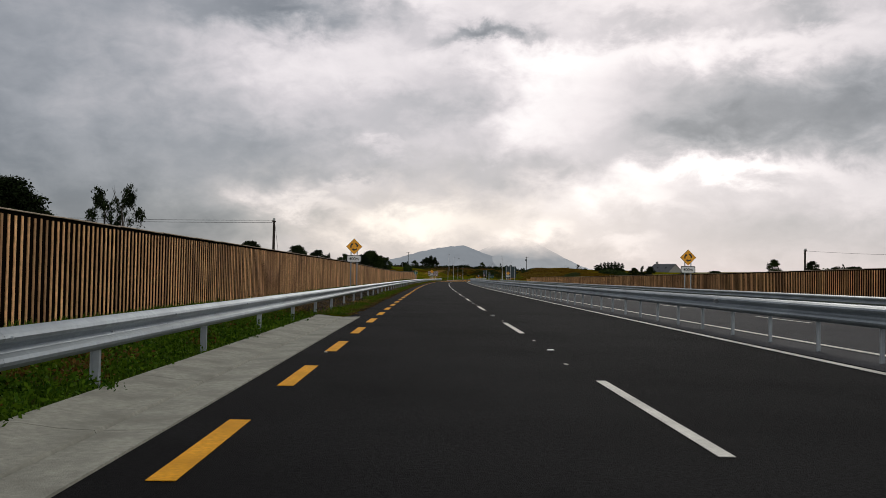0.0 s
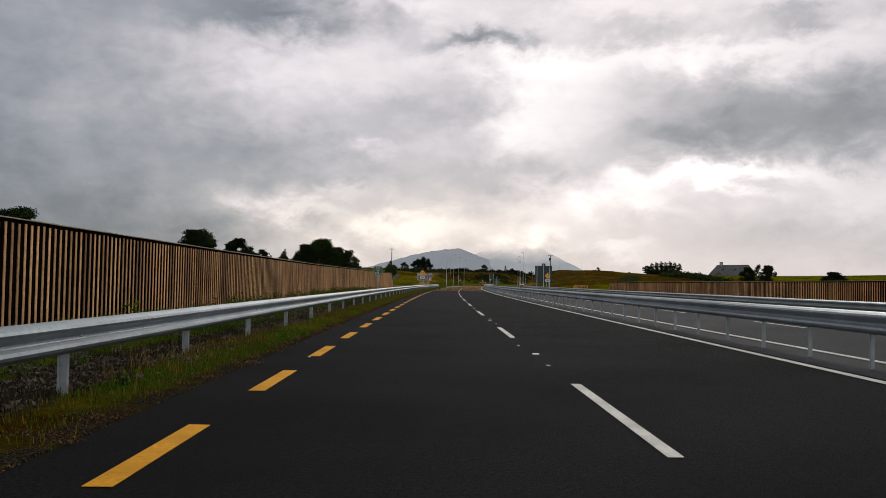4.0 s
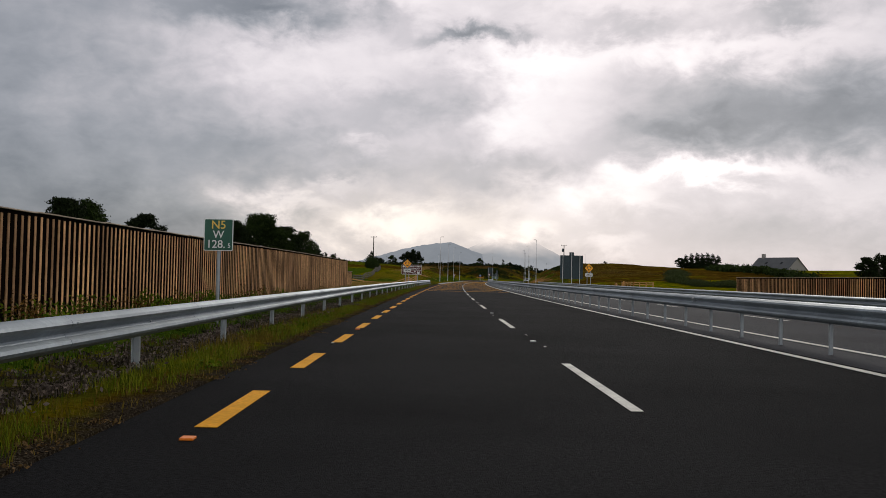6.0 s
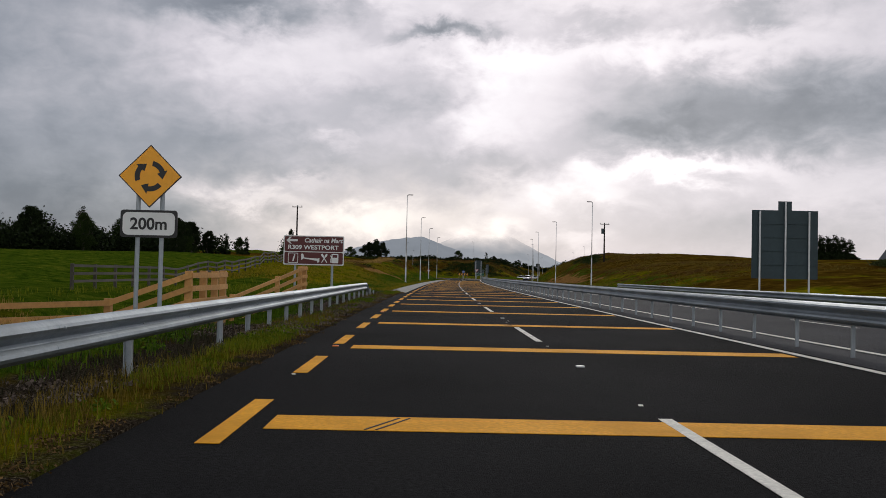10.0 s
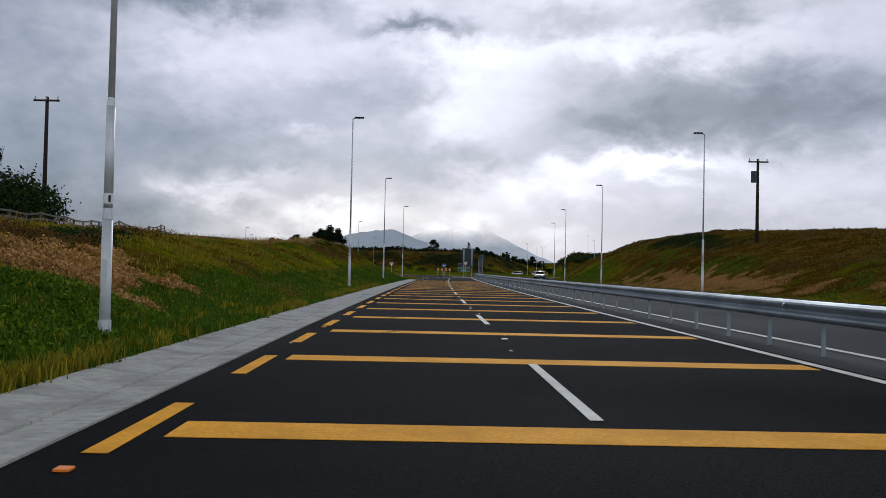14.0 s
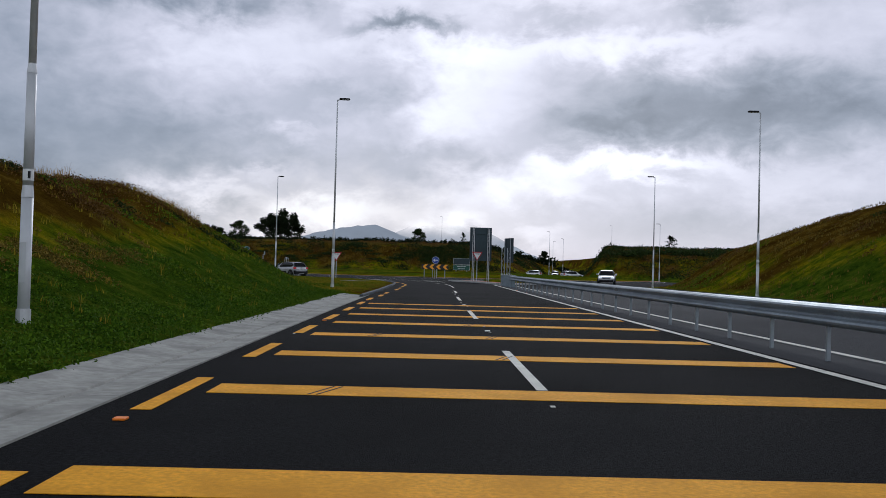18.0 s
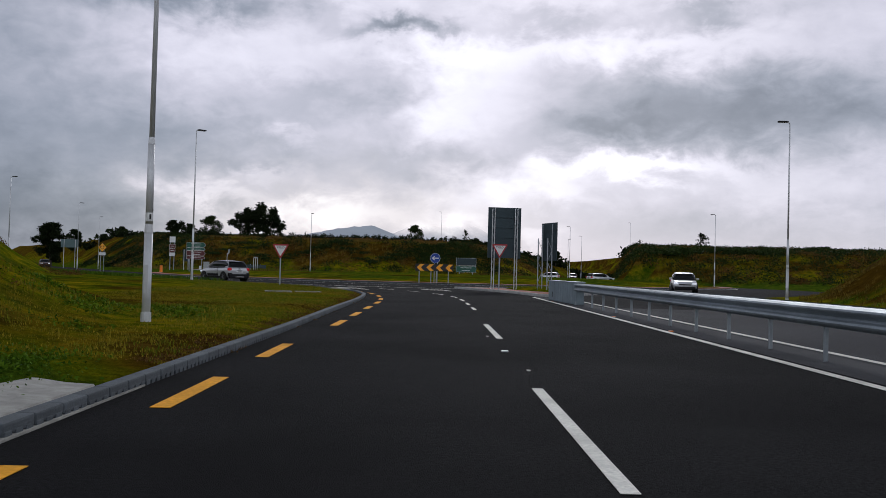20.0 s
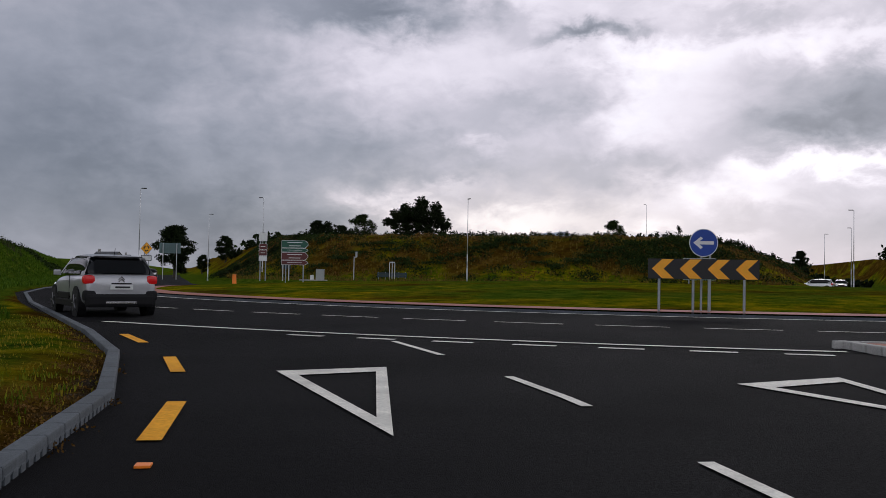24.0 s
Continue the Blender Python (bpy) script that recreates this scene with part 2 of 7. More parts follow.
M_SIGN_BACK = material("sign_back_aluminium", (0.026, 0.046, 0.055), 0.6, 0.2, 0.12, 6, 0.2, 0.6)
M_SIGN_TEAL = material("weathered_teal_board", (0.095, 0.150, 0.150), 0.6, 0.1, 0.12, 6, 0.2, 0.6)
M_RUBBER = plain("rubber", (0.014, 0.014, 0.015), 0.8)
M_BLACKPLASTIC = plain("black_plastic", (0.009, 0.009, 0.010), 0.6, spec=0.2)
M_CHROME = plain("chrome", (0.55, 0.55, 0.56), 0.2, 1.0)
M_ALLOY = plain("alloy", (0.16, 0.16, 0.17), 0.4, 0.6)
M_LAMP_RED = plain("tail_lamp_red", (0.36, 0.008, 0.008), 0.25, 0, 0.3)
M_LAMP_WHITE = plain("headlamp_glass", (0.8, 0.82, 0.85), 0.15, 0, 0.5)
M_ORANGE = plain("orange_reflector", (0.95, 0.24, 0.012), 0.4)
M_LENS = plain("lantern_lens", (0.5, 0.52, 0.54), 0.3)
M_SLATE = material("slate", (0.075, 0.078, 0.085), 0.7, 0, 0.25, 5, 0.2, 0.6)
M_RENDER = material("house_render", (0.26, 0.25, 0.235), 0.85, 0, 0.08, 4, 0.15, 0.3)
M_BARK = material("bark", (0.050, 0.040, 0.030), 0.9, 0, 0.3, 8, 0.3, 1.0, 0.4, 30)
M_GREYBOX = plain("cabinet_grey", (0.36, 0.38, 0.38), 0.5)


def glass_dark(name):
    m = plain(name, (0.012, 0.014, 0.016), 0.06)
    m.node_tree.nodes["Principled BSDF"].inputs["Specular IOR Level"].default_value = 0.3
    return m


M_GLASS = glass_dark("tinted_glass")


def car_paint(name, color):
    m = plain(name, color, 0.32, 0.45)
    m.node_tree.nodes["Principled BSDF"].inputs["Coat Weight"].default_value = 0.7
    m.node_tree.nodes["Principled BSDF"].inputs["Coat Roughness"].default_value = 0.08
    return m


M_SILVER = car_paint("silver_paint", (0.46, 0.465, 0.485))
M_CARWHITE = car_paint("white_car_paint", (0.70, 0.71, 0.72))
# the roof's dark grey reflection of the sky is put into its colour
M_CARROOF = car_paint("dark_roof_paint", (0.075, 0.078, 0.085))
M_CARDARK = car_paint("dark_car_paint", (0.06, 0.025, 0.022))


def foliage(name, dark, lit, rough=0.75):
    m = bpy.data.materials.new(name)
    m.use_nodes = True
    t = m.node_tree
    N = Nodes(t)
    b = t.nodes["Principled BSDF"]
    geo = N.add("ShaderNodeNewGeometry")
    f = N.math("ADD", N.math("MULTIPLY", geo.outputs["Random Per Island"], 0.6), N.math("MULTIPLY", N.noise(geo.outputs["Position"], 0.5, 3), 0.5))
    t.links.new(N.ramp(f, [(0.2, dark), (0.85, lit)]), b.inputs["Base Color"])
    b.inputs["Roughness"].default_value = rough
    b.inputs["Specular IOR Level"].default_value = 0.03
    return m


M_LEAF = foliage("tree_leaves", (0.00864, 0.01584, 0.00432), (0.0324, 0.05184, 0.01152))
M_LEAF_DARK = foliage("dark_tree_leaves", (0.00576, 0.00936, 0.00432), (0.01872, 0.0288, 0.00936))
M_LEAF_PALE = foliage("pale_leaves", (0.0216, 0.0324, 0.01008), (0.0576, 0.072, 0.02304))
M_GRASS_BLADE = foliage("grass_blades", (0.070, 0.080, 0.004), (0.32, 0.235, 0.018))
M_GRASS_GREEN = foliage("green_grass_blades", (0.042, 0.085, 0.003), (0.20, 0.205, 0.012))
M_LITTER = foliage("dead_stems", (0.018, 0.012, 0.006), (0.19, 0.115, 0.045))
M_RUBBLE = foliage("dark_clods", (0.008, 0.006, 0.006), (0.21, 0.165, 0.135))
M_LEAF_BROWN = foliage("brown_weeds", (0.040, 0.022, 0.006), (0.17, 0.090, 0.022))
M_LEAF_GREEN = foliage("green_weeds", (0.030, 0.075, 0.003), (0.12, 0.175, 0.007))
M_CLOVER = foliage("lush_clover", (0.018, 0.055, 0.003), (0.085, 0.150, 0.008))
M_MEADOW = foliage("meadow_grass", (0.022, 0.062, 0.003), (0.095, 0.160, 0.010))
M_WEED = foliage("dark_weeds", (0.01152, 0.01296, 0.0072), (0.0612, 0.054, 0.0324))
M_GRASS_STRAW = foliage("dry_grass_stalks", (0.19, 0.11, 0.028), (0.45, 0.29, 0.09))
M_RUST_STRAW = foliage("rusty_straw", (0.20, 0.10, 0.03), (0.52, 0.30, 0.10))
M_TAWNY = foliage("tawny_grass", (0.055, 0.044, 0.006), (0.21, 0.145, 0.026))


def ground_material():
    m = bpy.data.materials.new("grassland")
    m.use_nodes = True
    t = m.node_tree
    N = Nodes(t)
    b = t.nodes["Principled BSDF"]
    geo = N.add("ShaderNodeNewGeometry")
    p = geo.outputs["Position"]
    soil = N.add("ShaderNodeAttribute", attribute_name="soil").outputs["Fac"]
    straw = N.add("ShaderNodeAttribute", attribute_name="straw").outputs["Fac"]
    thick = N.add("ShaderNodeAttribute", attribute_name="lush").outputs["Fac"]
    n1, n2, n3 = N.noise(p, 0.16, 5, 0.6), N.noise(p, 1.3, 6, 0.65), N.noise(p, 14, 5, 0.7)
    n4, n5 = N.noise(p, 0.55, 6, 0.7), N.noise(p, 42, 4, 0.75)
    green = N.ramp(n2, [(0.30, (0.018, 0.052, 0.0015)), (0.48, (0.125, 0.128, 0.002)), (0.68, (0.29, 0.20, 0.005))])
    lush = N.ramp(n2, [(0.30, (0.012, 0.040, 0.0015)), (0.70, (0.060, 0.105, 0.003))])
    green = N.mix(N.math("MULTIPLY", N.math("SUBTRACT", N.noise(p, 0.23, 5, 0.6), 0.51), 6.0, True), green, lush)
    dry = N.ramp(n4, [(0.3, (0.028, 0.014, 0.002)), (0.52, (0.070, 0.040, 0.005)), (0.72, (0.17, 0.105, 0.016))])
    earth = N.ramp(n5, [(0.36, (0.008, 0.006, 0.004)), (0.56, (0.045, 0.035, 0.024)), (0.70, (0.17, 0.14, 0.10))])
    fs = N.math("MULTIPLY", N.math("ADD", N.math("SUBTRACT", straw, 0.5), N.math("MULTIPLY", N.math("SUBTRACT", n1, 0.5), 2.6)), 2.5)
    fs = N.math("ADD", fs, 0.5, True)
    col = N.mix(fs, green, dry)
    meadow = N.ramp(n2, [(0.30, (0.016, 0.036, 0.003)), (0.50, (0.046, 0.080, 0.005)), (0.70, (0.115, 0.130, 0.012))])
    fl = N.math("ADD", N.math("MULTIPLY", N.math("ADD", N.math("SUBTRACT", thick, 0.5), N.math("MULTIPLY", N.math("SUBTRACT", n4, 0.5), 1.3)), 3.0), 0.5, True)
    col = N.mix(fl, col, meadow)
    fe = N.math("ADD", N.math("MULTIPLY", N.math("ADD", N.math("SUBTRACT", soil, 0.5), N.math("MULTIPLY", N.math("SUBTRACT", n2, 0.5), 1.6)), 3.0), 0.5, True)
    col = N.mix(fe, col, earth)
    shade = N.ramp(N.math("ADD", N.math("MULTIPLY", n3, 0.55), N.math("MULTIPLY", n5, 0.45)), [(0.32, (0.35, 0.35, 0.35)), (0.68, (1.6, 1.6, 1.6))])
    mul = N.add("ShaderNodeMix", data_type="RGBA", blend_type="MULTIPLY")
    mul.inputs[0].default_value = 1
    t.links.new(col, mul.inputs[6])
    t.links.new(shade, mul.inputs[7])
    t.links.new(mul.outputs[2], b.inputs["Base Color"])
    b.inputs["Roughness"].default_value = 0.95
    b.inputs["Specular IOR Level"].default_value = 0.0
    bn = N.add("ShaderNodeBump")
    bn.inputs["Strength"].default_value, bn.inputs["Distance"].default_value = 0.9, 0.12
    t.links.new(N.math("ADD", n3, n2), bn.inputs["Height"])
    t.links.new(bn.outputs[0], b.inputs["Normal"])
    return m


M_GROUND = ground_material()

# ---- plan: s runs along the near edge line, d to its right ----
KNOT = 36.75
HEADS = [0.76, 1.08, 1.30, 1.80, 2.14, 2.75, 3.42, 3.85, 4.63, 5.16, 5.80, 6.32, 6.81]
S_GRID = np.arange(-160, 760.01, 0.5)
H_GRID = np.radians(np.interp(S_GRID, np.arange(len(HEADS)) * KNOT, HEADS))
_mid = (H_GRID[1:] + H_GRID[:-1]) / 2
X_GRID = np.concatenate([[0], np.cumsum(np.sin(_mid) * 0.5)])
Y_GRID = np.concatenate([[0], np.cumsum(np.cos(_mid) * 0.5)])
X_GRID -= X_GRID[320]
Y_GRID -= Y_GRID[320]


def heading(s):
    return float(np.interp(s, S_GRID, H_GRID))


def rd(s, d, z=0.0):
    """World place of a point s metres along the road and d metres to the right of its edge line."""
    c = min(max(s, S_GRID[0]), S_GRID[-1])
    h = heading(c)
    x = float(np.interp(c, S_GRID, X_GRID)) + math.sin(h) * (s - c)
    y = float(np.interp(c, S_GRID, Y_GRID)) + math.cos(h) * (s - c)
    return Vector((x + d * math.cos(h), y - d * math.sin(h), z))


def at(s, d, z=0.0, turn=0.0):
    """Pose whose y axis runs along the road; turn in degrees to the left."""
    return Matrix.Translation(rd(s, d, z)) @ Matrix.Rotation(radians(turn) - heading(s), 4, "Z")


def interp(points, s):
    return float(np.interp(s, [p[0] for p in points], [p[1] for p in points]))


LEFT_EDGE = [(-200, -0.62), (290, -0.62), (300, -0.40), (436, -0.36), (447, -0.30), (455, -0.35), (462, -0.35), (466, -0.45), (469.5, -0.66),
             (473.5, -1.28), (477.5, -2.35), (481.5, -3.95), (485, -6.0), (488.5, -8.6), (492.3, -11.7), (500, -18), (510, -25.5),
             (520, -31.6), (535, -39.2), (550, -47), (570, -57.5), (600, -73.5), (640, -95), (760, -158), (5000, -2300)]
RIGHT_EDGE = [(-200, 15.9), (452, 15.9), (464, 16.4), (475, 18.2), (486, 22.4), (496, 29), (503, 37), (509, 46), (514, 60), (522, 85), (562, 150),
              (760, 260), (5000, 800)]
RC_S, RC_D, R_IN, R_OUT = 530.0, 3.0, 30.5, 40.3


def smooth(a, b, v):
    t = min(max((v - a) / (b - a), 0.0), 1.0)
    return t * t * (3 - 2 * t)


def bump(s, d, cs, cd, rs, r_d, h, power=1.0):
    q = ((s - cs) / rs) ** 2 + ((d - cd) / r_d) ** 2
    return h * math.exp(-q ** power)


def roll_noise(s, d, size, seed=0.0):
    return noise.noise(Vector((s / size, d / size, seed)))


def bank_left(s):
    return interp([(292, 0.0), (305, 0.7), (322, 1.55), (345, 2.15), (360, 2.30), (380, 2.55), (392, 2.7), (402, 2.95), (411, 3.15), (420, 3.6), (433, 3.9), (446, 3.9), (470, 4.5), (500, 5.4), (520, 5.4), (560, 4.4), (620, 2.5), (700, 2.0)], s)


def height_left(s, w):
    """Ground height w metres outside the near edge."""
    if w <= 0.0:
        return -0.09
    if (s < 25.4 and w < 0.95) or (297.4 < s < 437.6 and w < 1.10):
        return -0.12
    d = interp(LEFT_EDGE, s) - w
    z = 0.02 + 0.05 * roll_noise(s, w, 3.0) * smooth(0.2, 1.5, w)
    if s < 300:
        z += 0.03 * smooth(0, 1.0, w) - 0.10 * smooth(0.7, 1.4, w) * (1 - smooth(1.6, 3.0, w)) + 0.22 * smooth(2.0, 4.2, w)
    z += (0.30 * smooth(6, 30, w) + 0.5 * roll_noise(s, d, 40, 3)) * smooth(8, 40, w)
    z -= bump(s, w, 267, 5.6, 6.0, 3.6, 1.05, 2.0) + bump(s, w, 258, 8.5, 7.0, 4.5, 0.40, 2.0)
    # cutting slope
    toe = 1.3 + interp([(300, 0), (436, 0), (450, 3), (462, 11), (475, 16), (490, 12), (510, 8), (540, 6), (700, 6)], s)
    lift = bank_left(s)
    if lift > 0:
        run = 9.0 + 0.8 * roll_noise(s, 0, 14, 7)
        z += lift * smooth(toe - 0.8, toe + run, w) * (1 + 0.10 * roll_noise(s, d, 6, 1)) + 0.5 * smooth(toe + run, toe + run + 16, w)
        z += (0.16 * roll_noise(s, d, 1.7, 9) + 0.30 * roll_noise(s * 0.5, d, 2.6, 13)) * smooth(toe, toe + 3, w)
    if s > 438:
        z += 0.10 * smooth(0.15, 1.0, w) * smooth(436, 442, s)
        z += 0.25 * smooth(2, 14, w) * smooth(440, 465, s)
    # rising fields far away
    z += 5.0 * smooth(60, 300, w) + 14 * smooth(300, 1500, w)
    z += 6.0 * smooth(720, 1100, s) * smooth(10, 60, w)
    return z


def height_right(s, w):
    if w <= 0.0:
        return -0.09
    d = interp(RIGHT_EDGE, s) + w
    z = 0.02 + 0.30 * smooth(0.8, 5.0, w) + 0.25 * smooth(8, 30, w) * roll_noise(s, d, 25, 4)
    # cutting on the far side, with an uneven crest
    lift = interp([(286, 0), (300, 0.7), (320, 1.8), (338, 2.5), (352, 2.8), (370, 3.1), (386, 3.3), (393, 4.1), (400, 4.6), (412, 5.1), (431, 5.7), (448, 5.8), (462, 5.7), (474, 5.4),
                   (490, 5.3), (500, 4.2), (508, 2.2), (516, 0.5), (524, 0)], s)
    if lift > 0:
        toe = 2.4 + interp([(300, 2), (452, 0), (470, 0.3), (500, 0.5)], s)
        low = min(lift, 3.3)
        rise = 0.45 * smooth(toe, toe + 6, w) + 0.55 * smooth(toe + 2.5, toe + 14, w)
        z += (low + (lift - low) * (1 - smooth(toe + 24, toe + 50, w))) * rise * (1 + 0.05 * roll_noise(s, d, 9, 2))
        z += (0.15 * roll_noise(s, d, 1.7, 9) + 0.22 * roll_noise(s * 0.5, d, 2.6, 13)) * smooth(toe, toe + 3, w)
    z += 1.0 * smooth(10, 50, w) * smooth(200, 320, s) + 4.0 * smooth(60, 220, w) + 8 * smooth(300, 1500, w)
    return z


def height_middle(s, d):
    """Land inside the fork of the arms, beyond the roundabout."""
    r = math.hypot(s - RC_S, d - RC_D)
    if r < R_OUT + 0.5:
        return -0.09
    z = -0.02 + 0.4 * smooth(R_OUT + 0.5, R_OUT + 6, r)
    le, re = interp(LEFT_EDGE, s), interp(RIGHT_EDGE, s)
    # left arm, far arm and right arm run in shallow cuttings
    arm_l = smooth(14, 30, d - le)
    far_mid = 23 + (s - 565) * 0.2
    arm_f = smooth(5.0, 9.5, abs(d - far_mid)) if s > 560 else 1.0
    arm_r = smooth(14, 30, re - d) if s > 505 else 1.0
    hill_a = 5.6 * smooth(574, 588, s) * (1 - smooth(4 + 0.08 * (s - 574), 20 + 0.36 * (s - 574), d)) * arm_l
    hill_a += 1.8 * smooth(588, 640, s) * (1 - smooth(10, 40, d)) * arm_l
    hill_b = (4.5 + 2.2 * smooth(574, 612, s)) * smooth(546, 564, s + 0.20 * (d - 40)) * smooth(26, 33, d - 0.20 * (s - 565)) * arm_r
    z += (hill_a + hill_b) * arm_f * (1 + 0.06 * roll_noise(s, d, 7, 5))
    if z > 1:
        z += 0.25 * roll_noise(s, d, 2.2, 11)
    if arm_l < 0.02 or arm_f < 0.02 or arm_r < 0.02:
        z = -0.09
    return z + 4 * smooth(700, 1100, s)


def soil_at(s, w, side):
    """How bare the ground is: rubble under the near barrier and a dirty strip along the asphalt."""
    if side == "left" and s < 300:
        far = interp([(0, 2.0), (26, 2.4), (75, 2.6), (110, 2.1), (300, 1.9)], s)
        bare = interp([(0, 0.3), (24, 0.4), (30, 1.0), (120, 1.0), (160, 0.85), (210, 0.8), (235, 0.95), (300, 0.9)], s)
        near = 0.70 - 0.40 * smooth(258, 266, s)
        rubble = bare * smooth(near, near + 0.35, w) * (1 - smooth(far - 0.2, far + 0.5, w))
        return rubble * (0.9 + 0.2 * math.sin(s * 0.11)) + 0.85 * (1 - smooth(0.22, 0.55, w)) * (0.8 + 0.5 * roll_noise(s, w, 2.5, 31))
    if side == "left" and 440 < s < 500:
        return 0.62 * (1 - smooth(0.25, 0.8, w)) * (0.8 + 0.7 * roll_noise(s, w, 2.0, 33))
    return 0.0


def lush_at(s, d, w, side, z):
    """How thick and green the grass grows."""
    v = 0.35 * smooth(25, 60, w)
    if side == "left":
        if s < 26:
            v += 0.9 * smooth(0.9, 1.2, w)
        elif s < 105:
            v += 0.35 * smooth(2.4, 3.2, w) + 0.45 * smooth(0.25, 0.45, w) * (1 - smooth(0.6, 0.9, w))
        elif s < 300:
            v += 0.95 * smooth(1.9, 2.4, w) * (1 - smooth(3.6, 4.4, w) * smooth(205, 216, s) * (1 - smooth(262, 272, s))) + 0.95 * smooth(11, 14, w) * smooth(205, 225, s) * (1 - smooth(60, 90, w))
            v += 0.40 * smooth(0.3, 0.5, w) * (1 - smooth(0.8, 1.1, w))
        elif s < 440:
            v += (0.58 + 0.22 * smooth(388, 400, s)) * (1 - smooth(3.4, 6.0, w)) + 0.9 * smooth(14, 17, w) * (1 - smooth(345, 380, s)) + 0.22 * (1 - smooth(6, 9, w))
        else:
            v += (0.22 + 0.30 * smooth(468, 476, s)) * smooth(0.5, 1.4, w) * (1 - smooth(9, 14, w)) + 0.45 * smooth(9, 14, w) + 0.5 * smooth(495, 510, s)
    elif side == "right":
        v += 0.35 * (1 - smooth(1.5, 5, w)) + 0.9 * bump(s, w, 438, 4.0, 13, 3.4, 1.0) + 0.6 * bump(s, w, 350, 6.0, 12, 3.5, 1.0)
    else:
        v += 0.75 * (1 - smooth(0.6, 1.6, z))
    return v


def straw_at(s, d, w, side, z):
    v = 0.30 + 0.20 * roll_noise(s, d, 18, 21)
    if side == "left":
        if s < 300 and w < 4:
            v += 0.12 * (1 - smooth(3, 4, w))
        if 310 < s < 440:
            v += 0.60 * bump(s, w, 347, 5.2, 7, 2.4, 1.0) + 0.25 * smooth(2.0, 4.5, z) + 0.45 * smooth(396, 410, s) * smooth(1.5, 2.8, z) + 0.3 * bump(s, w, 395, 7, 14, 2.0, 1.0)
        if s > 438:
            v += 0.10 + 0.45 * (1 - smooth(0.2, 1.5, w))
        v += 0.35 * bump(s, w, 426, 8.5, 14, 2.6, 1.0) - 0.5 * bump(s, w, 418, 2.8, 20, 2.6, 1.0)
        if 195 < s < 300 and w > 4:
            v += 0.22 * (1 - smooth(7, 10, w)) - 0.25 * smooth(9, 13, w)
    elif side == "right":
        v += (0.42 * smooth(0.12, 0.5, z) + 0.25 * smooth(1.6, 2.6, z)) * smooth(285, 310, s) * (1 - smooth(30, 60, w)) + 0.18 * smooth(3.0, 5, z) * roll_noise(s, d, 8, 2)
        v += 0.55 * bump(s, w, 392, 4.6, 20, 1.8, 1.0) - 0.95 * bump(s, w, 438, 4.0, 13, 3.0, 1.0) - 0.6 * bump(s, w, 350, 6.0, 12, 3.5, 1.0) + 0.4 * bump(s, w, 421, 5.5, 7, 2.4, 1.0) - 0.35 * bump(s, w, 425, 10.5, 22, 2.0, 1.0)
    else:
        v += 0.42 * smooth(0.8, 3.0, z)
    return v


def ground_sheet():
    rows = list(np.arange(-150, 290, 5.0)) + list(np.arange(290, 640, 2.5)) + [645, 652, 660, 675, 690, 710, 740, 800, 900, 1100, 1500, 2200, 3200, 4600]
    rows = [-1500, -600, -300] + rows
    ws = [0.0, 0.03, 0.15, 0.35, 0.6, 0.9, 1.2, 1.6, 2.0, 2.5, 3.0, 3.6, 4.2, 5, 6, 7, 8, 9, 10, 11, 12, 13.5, 15, 17, 19, 22, 25, 29, 34, 40, 48, 60, 75, 95, 120, 160, 220, 300, 450, 800, 1500, 3000]
    mid = 110
    verts, soil, straw, lush = [], [], [], []
    for s in rows:
        le, re = interp(LEFT_EDGE, s), interp(RIGHT_EDGE, s)
        for w in reversed(ws):
            z = height_left(s, w)
            verts.append(rd(s, le - w, z))
            soil.append(soil_at(s, w, "left"))
            straw.append(straw_at(s, le - w, w, "left", z))
            lush.append(lush_at(s, le - w, w, "left", z))
        for k in range(1, mid):
            d = le + (re - le) * k / mid
            z = height_middle(s, d) if s > 535 else -0.09
            verts.append(rd(s, d, z))
            soil.append(0.0)
            straw.append(straw_at(s, d, 0, "middle", z))
            lush.append(lush_at(s, d, 0, "middle", z))
        for w in ws:
            z = height_right(s, w)
            verts.append(rd(s, re + w, z))
            soil.append(soil_at(s, w, "right"))
            straw.append(straw_at(s, re + w, w, "right", z))
            lush.append(lush_at(s, re + w, w, "right", z))
    n = len(ws) * 2 + mid - 1
    faces = [(i * n + j, i * n + j + 1, (i + 1) * n + j + 1, (i + 1) * n + j) for i in range(len(rows) - 1) for j in range(n - 1)]
    me = bpy.data.meshes.new("ground")
    me.from_pydata(verts, [], faces)
    for name, values in (("soil", soil), ("straw", straw), ("lush", lush)):
        me.attributes.new(name, "FLOAT", "POINT").data.foreach_set("value", values)
    me.polygons.foreach_set("use_smooth", [True] * len(faces))
    me.materials.append(M_GROUND)
    return tagged(new("ground", me), "rough grass verges, cutting slopes and fields beside the road", "ground", kind="structure")


ground = ground_sheet()


def ground_z(s, d):
    """Height of the ground at a place of the plan."""
    le, re = interp(LEFT_EDGE, s), interp(RIGHT_EDGE, s)
    if d < le:
        return height_left(s, le - d)
    if d > re:
        return height_right(s, d - re)
    return height_middle(s, d) if s > 535 else 0.0


# ---- mesh helpers ----
def add_box(bm, c, size, turn=None, bevel=0.0):
    m = Matrix.Translation(c) @ (turn if turn else Matrix()) @ Matrix.Diagonal((*size, 1))
    geo = bmesh.ops.create_cube(bm, size=1, matrix=m)
    if bevel:
        edges = list({e for v in geo["verts"] for e in v.link_edges})
        bmesh.ops.bevel(bm, geom=edges, offset=bevel, segments=2, affect="EDGES", profile=0.6)
    return bm


